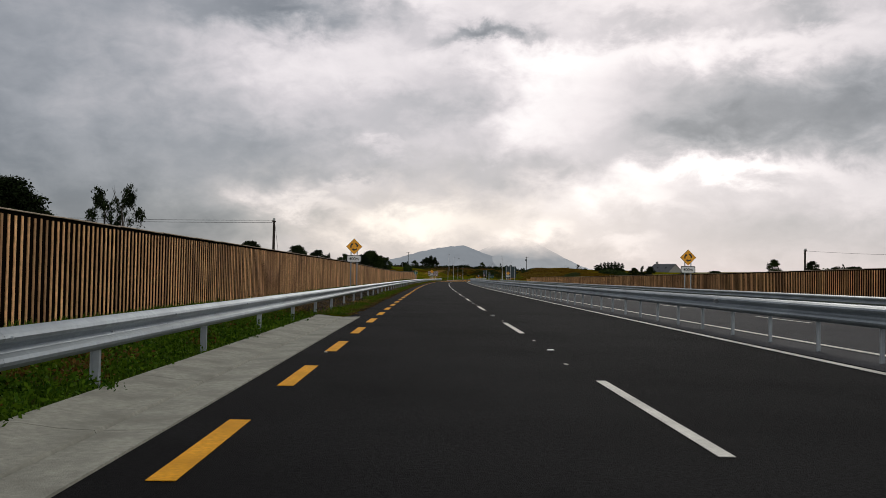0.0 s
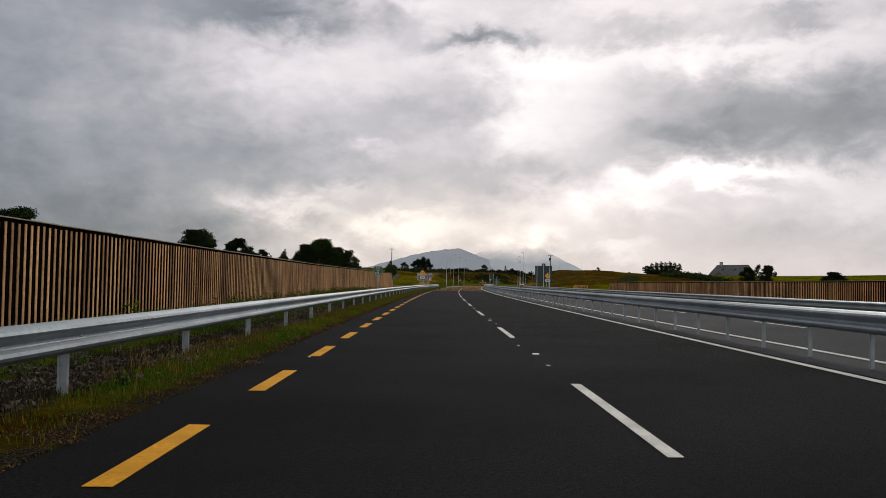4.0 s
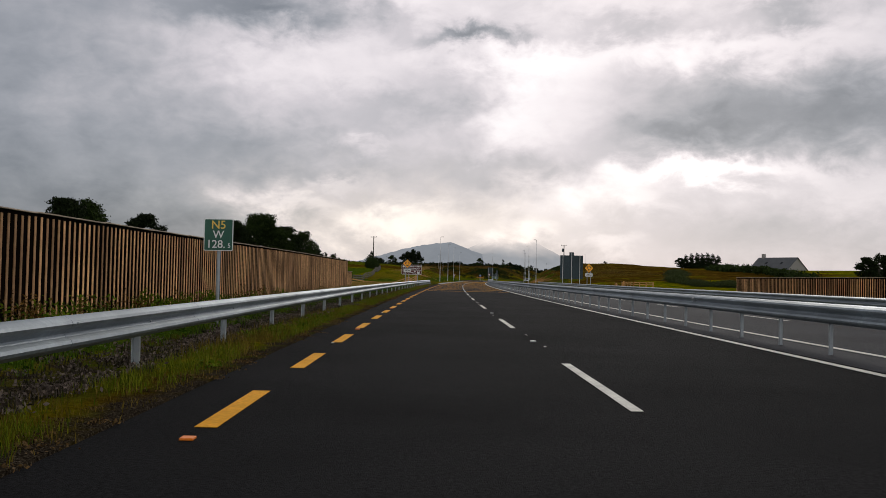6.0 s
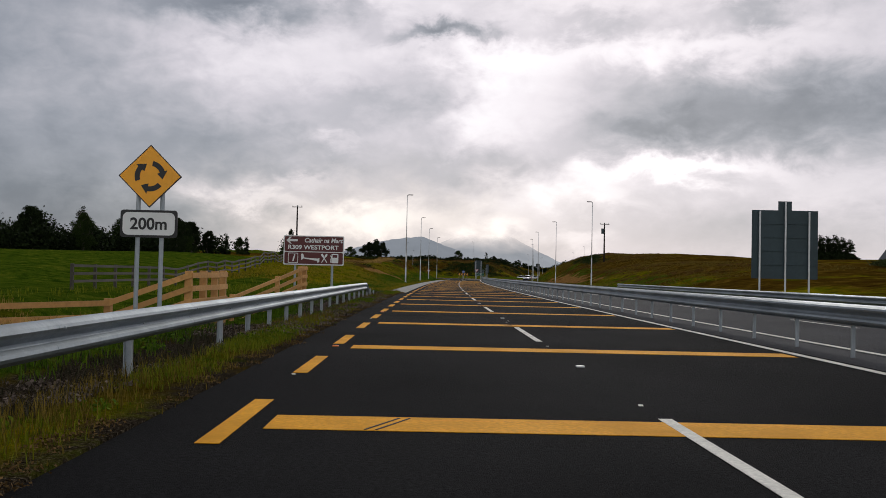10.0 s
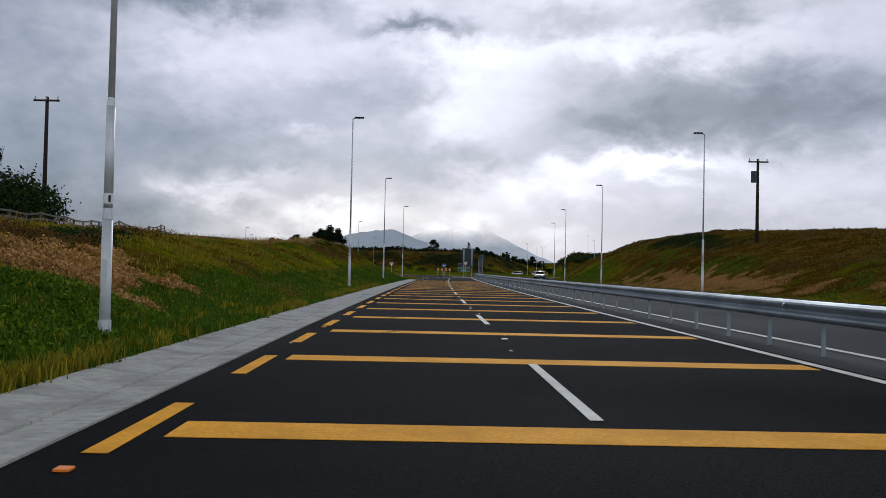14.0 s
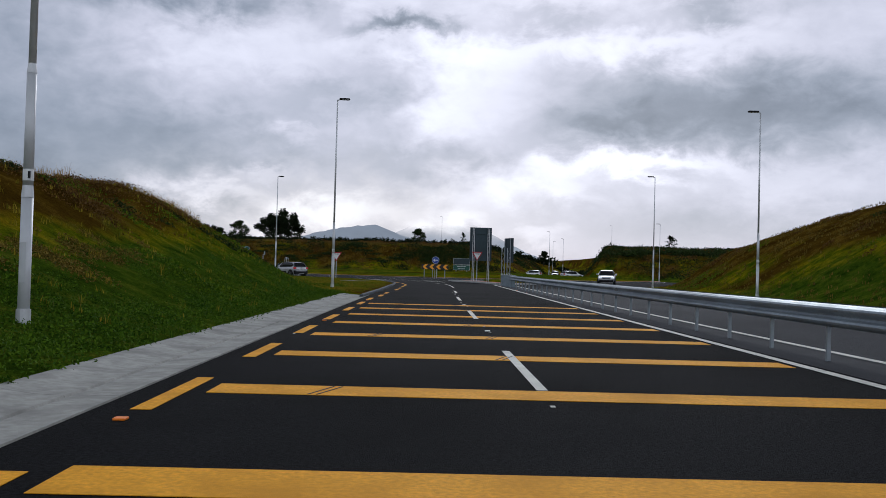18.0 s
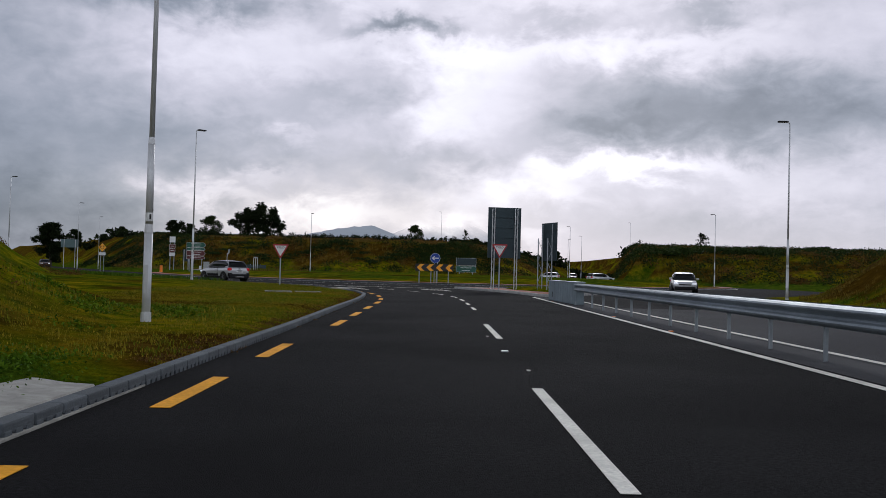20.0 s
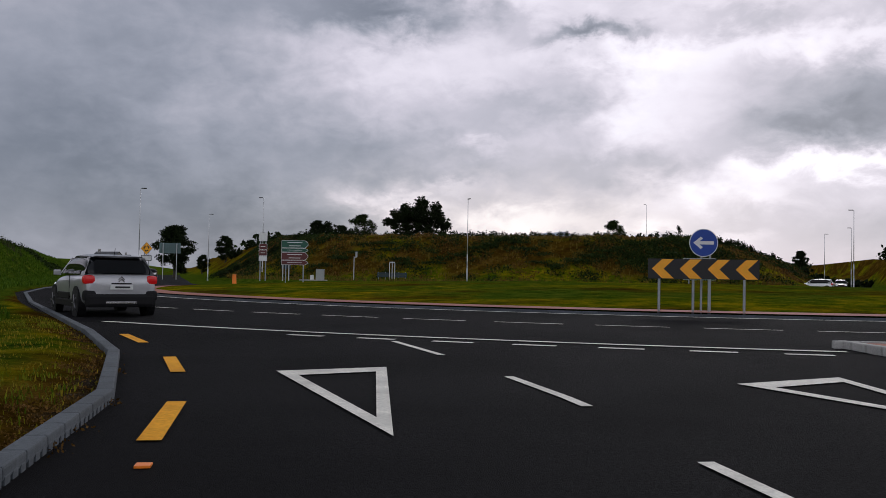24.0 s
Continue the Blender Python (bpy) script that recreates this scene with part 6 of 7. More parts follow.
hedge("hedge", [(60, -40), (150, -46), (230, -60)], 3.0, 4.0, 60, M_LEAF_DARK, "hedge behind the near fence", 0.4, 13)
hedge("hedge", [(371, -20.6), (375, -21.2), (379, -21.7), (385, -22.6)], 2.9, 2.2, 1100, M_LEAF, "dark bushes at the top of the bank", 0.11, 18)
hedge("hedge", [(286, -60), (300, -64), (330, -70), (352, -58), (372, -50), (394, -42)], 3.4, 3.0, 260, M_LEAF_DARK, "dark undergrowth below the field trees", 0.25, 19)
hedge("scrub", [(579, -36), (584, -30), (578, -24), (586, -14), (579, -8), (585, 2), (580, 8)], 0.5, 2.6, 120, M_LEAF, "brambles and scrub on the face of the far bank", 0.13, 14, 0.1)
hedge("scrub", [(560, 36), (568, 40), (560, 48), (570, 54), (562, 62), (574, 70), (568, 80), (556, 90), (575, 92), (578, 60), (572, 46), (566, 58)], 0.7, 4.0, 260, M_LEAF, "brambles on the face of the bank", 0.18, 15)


# ---- grass blades on the verges ----
def grass_stuff(name, spots, tall, wide, material_, label, seed, per=7, lift=-0.02):
    """Tufts of bent blades at places (s, d), as one mesh."""
    g = np.random.default_rng(seed)
    base = []
    for s, d in spots:
        p = rd(s, d, ground_z(s, d) + lift)
        base.append((p.x, p.y, p.z))
    c = np.repeat(np.array(base), per, 0)
    n = len(c)
    c[:, :2] += g.normal(size=(n, 2)) * 0.05
    a = g.random(n) * 6.283
    h = tall * (0.45 + 0.75 * g.random(n))
    lean = h * (0.15 + 0.5 * g.random(n))
    dirx, diry = np.cos(a), np.sin(a)
    w = wide * (0.6 + 0.8 * g.random(n))
    px, py = -diry * w, dirx * w
    v0 = c + np.stack([px, py, np.zeros(n)], 1)
    v1 = c - np.stack([px, py, np.zeros(n)], 1)
    m = c + np.stack([dirx * lean * 0.35, diry * lean * 0.35, h * 0.65], 1)
    v2, v3 = m - np.stack([px, py, np.zeros(n)], 1) * 0.7, m + np.stack([px, py, np.zeros(n)], 1) * 0.7
    v4 = c + np.stack([dirx * lean, diry * lean, h], 1)
    v = np.stack([v0, v1, v2, v3, v4], 1).reshape(-1, 3)
    k = np.arange(n)[:, None] * 5
    quads, tris = k + np.array([0, 1, 2, 3]), k + np.array([3, 2, 4])
    me = bpy.data.meshes.new(name)
    me.vertices.add(len(v))
    me.vertices.foreach_set("co", v.ravel())
    loops = np.concatenate([quads, tris], 1).ravel()
    me.loops.add(len(loops))
    me.loops.foreach_set("vertex_index", loops)
    me.polygons.add(2 * n)
    starts = (np.arange(n)[:, None] * 7 + np.array([0, 4])).ravel()
    me.polygons.foreach_set("loop_start", starts)
    me.update()
    me.materials.append(material_)
    return tagged(new(name, me), label, "grass", kind="stuff")


G = random.Random(77)


def scatter(n, s0, s1, w0, w1, side=-1, keep=None):
    out = []
    while len(out) < n:
        s, w = G.uniform(s0, s1), G.uniform(w0, w1)
        d = interp(LEFT_EDGE, s) - w if side < 0 else interp(RIGHT_EDGE, s) + w
        if keep is None or G.random() < keep(s, w):
            out.append((s, d))
    return out


def patchy(seed, size, bias=0.0):
    return lambda s, w: max(0.01, bias + 1.6 * roll_noise(s, w, size, seed))


def edge_strip(s, w):
    return max(0.02, 0.25 + 1.1 * roll_noise(s, w, 3, 2)) * (1 - 0.8 * smooth(258, 266, s) * (1 - smooth(286, 292, s))) * smooth(0.15, 0.4, w) * (1 - smooth(0.75, 1.0, w))


def behind_barrier(s, w):
    far = interp([(0, 0.9), (24, 1.0), (30, 2.5), (75, 2.6), (110, 2.1), (300, 1.9)], s)
    return (0.25 + 0.75 * smooth(95, 120, s) + (0.75 if s < 26 else 0.0)) * smooth(far - 0.3, far + 0.3, w)


grass_stuff("verge_grass", scatter(11000, 26, 120, 0.15, 1.0, keep=edge_strip), 0.075, 0.0032, M_MEADOW, "green grass tufts along the asphalt edge", 1)
grass_stuff("verge_grass", scatter(13000, 120, 300, 0.15, 1.1, keep=edge_strip), 0.11, 0.0032, M_GRASS_GREEN, "green grass tufts along the asphalt edge", 11)
grass_stuff("verge_grass", scatter(9000, -10, 215, 0.9, 4.2, keep=behind_barrier), 0.13, 0.007, M_MEADOW, "thick green grass behind the barrier", 2)
grass_stuff("verge_grass", scatter(4500, 215, 300, 1.6, 4.0, keep=behind_barrier), 0.13, 0.007, M_MEADOW, "bright green grass behind the barrier", 13)
grass_stuff("verge_grass", scatter(9000, 26, 300, 0.1, 1.1), 0.07, 0.0035, M_TAWNY, "short tawny grass along the asphalt edge", 84)
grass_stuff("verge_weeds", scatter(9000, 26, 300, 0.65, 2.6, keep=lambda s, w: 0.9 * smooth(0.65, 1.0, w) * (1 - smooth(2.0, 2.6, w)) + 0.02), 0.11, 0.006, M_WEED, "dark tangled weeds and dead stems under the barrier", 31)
grass_stuff("dry_grass", scatter(2200, 105, 300, 0.3, 1.2, keep=lambda s, w: max(0.02, 0.2 + 1.0 * roll_noise(s, w, 7, 9))), 0.20, 0.003, M_TAWNY, "dry seeding stalks on the verge", 3)
grass_stuff("bank_grass", scatter(9000, 300, 436, 1.10, 4.5, keep=patchy(27, 9, 0.35)), 0.13, 0.008, M_MEADOW, "grass at the foot of the bank", 4)
grass_stuff("bank_grass", scatter(14000, 300, 452, 1.6, 13.0, keep=lambda s, w: (0.3 if s > 334 and w < 4.2 else 1.0) * (1 - 0.8 * smooth(388, 404, s))), 0.15, 0.010, M_GRASS_BLADE, "rough grass on the cutting slope", 5)
grass_stuff("bank_grass", scatter(15000, 320, 506, 2.2, 24.0, 1), 0.17, 0.013, M_TAWNY, "rough tawny grass on the opposite cutting", 83, 6)
grass_stuff("bank_grass", scatter(1800, 300, 392, 1.08, 1.5, keep=patchy(61, 2.5, 0.15)), 0.20, 0.006, M_GRASS_BLADE, "long yellowing tufts hanging over the channel edge", 85)
grass_stuff("bank_stalks", scatter(3600, 345, 452, 9.6, 13.0, keep=lambda s, w: max(0.05, 0.3 + roll_noise(s, w, 8, 3)) * (0.25 + 0.75 * smooth(380, 400, s))), 0.50, 0.007, M_GRASS_STRAW, "tall dry stalks along the crest of the bank", 6, 4)
grass_stuff("corner_grass", scatter(9000, 440, 492, 0.45, 7.5, keep=patchy(23, 4, 0.3)), 0.065, 0.006, M_GRASS_GREEN, "short green grass on the corner", 58)
grass_stuff("corner_grass", scatter(14000, 440, 492, 0.15, 7.5, keep=lambda s, w: 1.0 - 0.6 * smooth(472, 480, s)), 0.055, 0.006, M_GRASS_BLADE, "short yellowing grass on the corner", 7)
grass_stuff("bank_grass", scatter(17000, 490, 610, 1.5, 26.0), 0.26, 0.020, M_MEADOW, "long green grass on the bank beside the side road", 81)
grass_stuff("bank_stalks", scatter(900, 500, 580, 10.0, 18.0, keep=patchy(51, 7, 0.2)), 0.80, 0.010, M_WEED, "tall dead stalks on the bank beside the side road", 82, 4)
grass_stuff("field_grass", scatter(2500, 196, 300, 4.0, 11.0), 0.22, 0.008, M_GRASS_GREEN, "long grass in the field edge", 8)
grass_stuff("field_grass", scatter(4000, 196, 268, 3.6, 10.0), 0.24, 0.007, M_GRASS_STRAW, "dry straw-coloured grass in the field edge", 62)
grass_stuff("dry_grass", scatter(1800, 26, 140, 0.5, 3.0, keep=patchy(41, 4, 0.2)), 0.13, 0.004, M_GRASS_STRAW, "pale dead stems among the weeds", 63, 5)



def low_growth(name, spots, reach, height_, count, size, material_, label, seed, sink=0.3):
    """Leafy clumps hugging the ground at places (s, d), as one mesh."""
    g = random.Random(seed)
    blobs, slopes = [], []
    for s, d in spots:
        r = reach * g.uniform(0.5, 1.3)
        h = height_ * g.uniform(0.5, 1.2)
        p = rd(s, d, ground_z(s, d) + h * (0.5 - sink))
        blobs.append((p.x, p.y, p.z, r, r, h * 0.6))
        # fall of the ground along the road and across it, turned to world axes
        fs = (ground_z(s + 0.5, d) - ground_z(s - 0.5, d))
        fd = (ground_z(s, d + 0.5) - ground_z(s, d - 0.5))
        q = heading(s)
        fs, fd = min(max(fs, -0.7), 0.7), min(max(fd, -0.7), 0.7)
        slopes.append((fs * math.sin(q) + fd * math.cos(q), fs * math.cos(q) - fd * math.sin(q)))
    return tagged(new(name, leaf_mesh(name, blobs, count, size, material_, seed, slopes)), label, "weeds", kind="stuff")


low_growth("weeds", scatter(420, 26, 300, 0.30, 0.95, keep=patchy(2, 5, 0.1)), 0.22, 0.16, 26000, 0.024, M_LEAF_GREEN, "low green weeds between the barrier and the asphalt", 41)
low_growth("weeds", scatter(330, -8, 26, 1.0, 2.6), 0.30, 0.26, 34000, 0.026, M_CLOVER, "lush dark weeds behind the concrete channel", 73, 0.2)
low_growth("weeds", scatter(60, -8, 26, 1.0, 2.6), 0.30, 0.30, 4500, 0.024, M_LEAF_BROWN, "rusty docks among the weeds", 74, 0.1)
low_growth("weeds", scatter(120, 0, 25, 0.88, 1.02), 0.12, 0.07, 6000, 0.018, M_CLOVER, "weeds creeping over the channel edge", 75)
low_growth("weeds", scatter(420, 298, 436, 1.02, 1.16), 0.13, 0.07, 16000, 0.02, M_CLOVER, "grass creeping over the channel edge", 76)
low_growth("dead_litter", scatter(1000, 26, 300, 0.0, 0.45, keep=patchy(16, 3, 0.6)), 0.17, 0.025, 60000, 0.012, M_LITTER, "brown dead litter along the asphalt edge", 53, 0.1)
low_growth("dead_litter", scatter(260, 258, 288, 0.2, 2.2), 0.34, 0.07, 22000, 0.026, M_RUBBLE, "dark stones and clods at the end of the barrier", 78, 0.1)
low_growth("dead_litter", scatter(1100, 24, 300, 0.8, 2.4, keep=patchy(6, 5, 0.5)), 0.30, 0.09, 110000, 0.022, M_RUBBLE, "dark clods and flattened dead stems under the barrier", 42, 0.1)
low_growth("weeds", scatter(260, 100, 300, 1.9, 4.0, keep=patchy(5, 6, 0.2)), 0.30, 0.20, 14000, 0.03, M_CLOVER, "green weeds behind the barrier", 43)
low_growth("dead_litter", scatter(260, 440, 490, 0.1, 0.6), 0.2, 0.03, 16000, 0.014, M_LEAF_BROWN, "rusty dead growth along the kerb", 77, 0.1)
low_growth("weeds", [(G.gauss(158, 14), -4.55 + G.gauss(0, 0.12)) for _ in range(90)], 0.28, 0.36, 6500, 0.030, M_LEAF_GREEN, "green weeds growing against the foot of the fence", 64, 0.1)
low_growth("weeds", [(G.gauss(163, 14), -4.5 + G.gauss(0, 0.15)) for _ in range(60)], 0.25, 0.45, 4000, 0.026, M_LEAF_BROWN, "brown seeding weeds against the foot of the fence", 65, 0.1)
low_growth("straw_slump", [(s, -d) for s, d in [(G.gauss(346.4, 1.7), G.gauss(5.4, 0.7)) for _ in range(110)]], 0.42, 0.20, 40000, 0.034, M_RUST_STRAW, "flattened rusty straw sliding down the bank", 44, -0.1)
low_growth("straw_slump", [(364.5 - 7.5 * f + G.gauss(0, 0.7), -5.8 + 3.6 * f + G.gauss(0, 0.35)) for f in [G.random() ** 1.4 for _ in range(60)]], 0.45, 0.07, 12000, 0.026, M_TAWNY, "thin worn streak of dry grass down the bank", 87, -0.1)
low_growth("weeds", [(G.gauss(353, 2.4), -G.gauss(8.6, 0.6)) for _ in range(26)], 0.6, 0.4, 9000, 0.040, M_LEAF, "dark green weeds on the crest of the bank", 88)
low_growth("weeds", [(G.gauss(350.5, 2.2), -G.gauss(7.9, 0.5)) for _ in range(26)], 0.5, 0.5, 9000, 0.030, M_LEAF_BROWN, "brown seeding weeds above the slump", 89)
low_growth("weeds", scatter(420, 320, 450, 2.0, 10.5, keep=patchy(9, 7, -0.1)), 0.7, 0.16, 60000, 0.034, M_LEAF_GREEN, "green weeds on the cutting slope", 45)
low_growth("clover", scatter(700, 394, 440, 1.3, 4.3, keep=lambda s, w: max(0.05, 1.0 - 0.22 * w + 0.9 * roll_noise(s, w, 6, 71))), 0.75, 0.10, 120000, 0.021, M_CLOVER, "lush dark green clover along the foot of the bank", 71)
low_growth("straw_slump", [(G.gauss(418.5, 2.6), -G.gauss(4.7, 0.45)) for _ in range(46)], 0.45, 0.06, 9000, 0.024, M_TAWNY, "thin patch of dry grass on the bank", 72, -0.1)
low_growth("weeds", scatter(230, 362, 448, 9.8, 13.0, keep=patchy(12, 8, 0.2)), 0.7, 0.34, 42000, 0.030, M_LEAF_BROWN, "brown seeding docks along the crest of the bank", 46)
low_growth("weeds", scatter(520, 402, 450, 5.6, 11.0, keep=patchy(14, 8, 0.6)), 0.9, 0.14, 90000, 0.028, M_LEAF_BROWN, "brown dead bracken on the upper bank", 47)
low_growth("weeds", scatter(150, 478, 530, 13.0, 20.0, keep=patchy(33, 8, 0.3)), 0.6, 0.5, 24000, 0.04, M_LEAF_BROWN, "tall brown weeds on the bank beside the side road", 61)
low_growth("scrub", [(410 + 32 * f + G.gauss(0, 0.9), -11.0 + 6.6 * f + G.gauss(0, 0.5)) for f in [G.random() for _ in range(26)]], 0.55, 0.25, 7000, 0.036, M_LEAF, "dark brambles in a gully of the bank", 48)
low_growth("weeds", scatter(800, 330, 505, 6.0, 22.0, 1, keep=patchy(3, 11, 0.3)), 0.6, 0.14, 110000, 0.042, M_LEAF_BROWN, "brown dead bracken on the opposite cutting", 49)
low_growth("weeds", scatter(330, 320, 500, 2.6, 9.0, 1, keep=patchy(8, 12, 0.0)), 0.9, 0.16, 50000, 0.042, M_LEAF_GREEN, "green weeds at the foot of the opposite cutting", 50)
low_growth("scrub", [(G.gauss(424, 9), 28.0 + G.gauss(0, 1.2)) for _ in range(90)], 1.1, 0.4, 26000, 0.055, M_LEAF, "dark green scrub band on the opposite cutting", 51)
low_growth("scrub", [(s, d) for s, d in [(G.uniform(546, 630), G.uniform(27, 92)) for _ in range(2200)] if ground_z(s, d) > 0.6], 1.4, 0.8, 150000, 0.12, M_LEAF, "dense dark brambles covering the bank beyond the side road", 54)
low_growth("weeds", [(s, d) for s, d in [(G.uniform(546, 630), G.uniform(27, 92)) for _ in range(600)] if ground_z(s, d) > 0.6], 1.3, 0.7, 40000, 0.12, M_LEAF_BROWN, "brown seeding weeds among the brambles", 55)
low_growth("weeds", [(s, d) for s, d in [(G.uniform(572, 640), G.uniform(-62, 34)) for _ in range(1100)] if ground_z(s, d) > 0.6], 1.3, 0.5, 66000, 0.11, M_LEAF_BROWN, "brown dead growth on the far bank", 56)
low_growth("scrub", [(s, d) for s, d in [(G.gauss(582, 3), G.gauss(5, 5)) for _ in range(220)] + [(G.gauss(584, 4), G.gauss(-22, 9)) for _ in range(90)] + [(G.uniform(572, 640), G.uniform(-76, -36)) for _ in range(900)] + [(G.uniform(600, 640), G.uniform(8, 34)) for _ in range(200)] if ground_z(s, d) > 0.6], 1.2, 0.7, 110000, 0.12, M_LEAF, "dark bramble patches on the far bank", 57)
low_growth("straw_slump", [(G.gauss(392, 9), 20.6 + G.gauss(0, 0.8)) for _ in range(150)], 0.7, 0.20, 60000, 0.036, M_RUST_STRAW, "flattened straw at the foot of the opposite cutting", 52, -0.1)

# ---- houses ----
def house(s, d, w, l, eaves, ridge, turn, label, z=None):
    gz = ground_z(s, d) if z is None else z
    t = thing("house", at(s, d, gz, turn), label, "house")
    bm = bmesh.new()
    add_box(bm, (0, 0, eaves / 2 - 0.5), (w, l, eaves + 1))
    for y in (-l / 2, l / 2):
        f = [bm.verts.new(p) for p in ((-w / 2, y, eaves), (w / 2, y, eaves), (0, y, ridge))]
        bm.faces.new(f)
    part("wall", bm, M_RENDER, t)
    for k in (-1, 1):
        bm = bmesh.new()
        ex = w / 2 + 0.35
        ez = eaves - (ridge - eaves) * 0.35 / (w / 2)
        pts = [(0, -l / 2 - 0.25, ridge), (0, l / 2 + 0.25, ridge), (k * ex, l / 2 + 0.25, ez), (k * ex, -l / 2 - 0.25, ez)]
        top = [bm.verts.new((x, y, z_ + 0.16)) for x, y, z_ in pts]
        bot = [bm.verts.new((x, y, z_ + 0.02)) for x, y, z_ in pts]
        bm.faces.new(top)
        bm.faces.new(list(reversed(bot)))
        for i in range(4):
            bm.faces.new((top[i], bot[i], bot[(i + 1) % 4], top[(i + 1) % 4]))
        bmesh.ops.recalc_face_normals(bm, faces=bm.faces[:])
        roof = part("roof", bm, M_SLATE, t)
        for y in (-l * 0.22, l * 0.18):
            f = 0.45
            zz = ridge + (ez - ridge) * f + 0.19
            part("skylight", mesh_of("skylight", add_box(bmesh.new(), (k * ex * f, y, zz), (0.9, 0.7, 0.05), Matrix.Rotation(k * math.atan2(ridge - ez, ex), 4, "Y")), M_GLASS), None, t)
    part("chimney", mesh_of("chimney", add_box(bmesh.new(), (0, l * 0.38, ridge + 0.5), (0.7, 0.9, 1.4), bevel=0.03), M_RENDER), None, t)
    for k in (-1, 1):
        for y in (-l * 0.3, 0, l * 0.3):
            win = part("window", mesh_of("window", add_box(bmesh.new(), (k * (w / 2 + 0.01), y, 1.5), (0.06, 1.2, 1.1)), M_GLASS), None, t)
            part("sill", mesh_of("sill", add_box(bmesh.new(), (k * (w / 2 + 0.05), y, 0.9), (0.16, 1.4, 0.08)), M_CONCRETE), None, win)
    # gabled porch towards the road
    bm = bmesh.new()
    add_box(bm, (-w / 2 - 1.0, 0, 1.3), (2.2, 4.0, 2.6))
    part("porch", bm, M_RENDER, t)
    bm = bmesh.new()
    pts = [(-w / 2 - 2.3, -2.3, 2.5), (-w / 2 - 2.3, 2.3, 2.5), (-w / 2 - 2.3, 0, 4.4), (0.0, -2.3, 2.5), (0.0, 2.3, 2.5), (0.0, 0, 4.4)]
    v = [bm.verts.new(p) for p in pts]
    for f in ((0, 1, 2), (0, 2, 5, 3), (1, 4, 5, 2), (3, 5, 4), (0, 3, 4, 1)):
        bm.faces.new([v[i] for i in f])
    part("porch_roof", bm, M_SLATE, t)
    return t


house(416, 89.5, 8.5, 13.0, 3.0, 6.4, 35, "grey house with a steep slate roof in the fields", 2.2)
house(330, -96, 8, 14, 3.0, 6.2, 60, "pale house among trees across the field")
house(797.7, -199.4, 7, 12, 2.8, 5.8, 75, "pale house beyond the side road")
house(835.9, -213.5, 7, 11, 2.8, 5.6, 40, "pale house beside the side road")


# ---- vehicles ----
def loft(sections, close=True):
    bm = bmesh.new()
    rows = [[bm.verts.new(p) for p in sec] for sec in sections]
    n = len(rows[0])
    for a, b in zip(rows, rows[1:]):
        for i in range(n - (0 if close else 1)):
            bm.faces.new((a[i], a[(i + 1) % n], b[(i + 1) % n], b[i]))
    bm.faces.new(list(reversed(rows[0])))
    bm.faces.new(rows[-1])
    bmesh.ops.recalc_face_normals(bm, faces=bm.faces[:])
    return bm


def ring_at(y, hw, z0, z1, top_hw, r=0.12):
    """Closed cross-section of a car body at y: lower half width hw, upper half width top_hw."""
    half = [(0.0, z0), (hw - r, z0), (hw - 0.02, z0 + r), (hw, z0 + (z1 - z0) * 0.45), (hw - 0.015, z0 + (z1 - z0) * 0.75), (top_hw, z1 - 0.03), (top_hw - r, z1), (0.0, z1 + 0.012)]
    return [(x, y, z) for x, z in half] + [(-x, y, z) for x, z in reversed(half[1:-1])]


def rounded_off(ob):
    """Rounds a lofted panel."""
    ob.modifiers.new("rounding", "SUBSURF").levels = 2
    ob.modifiers["rounding"].render_levels = 2
    return ob


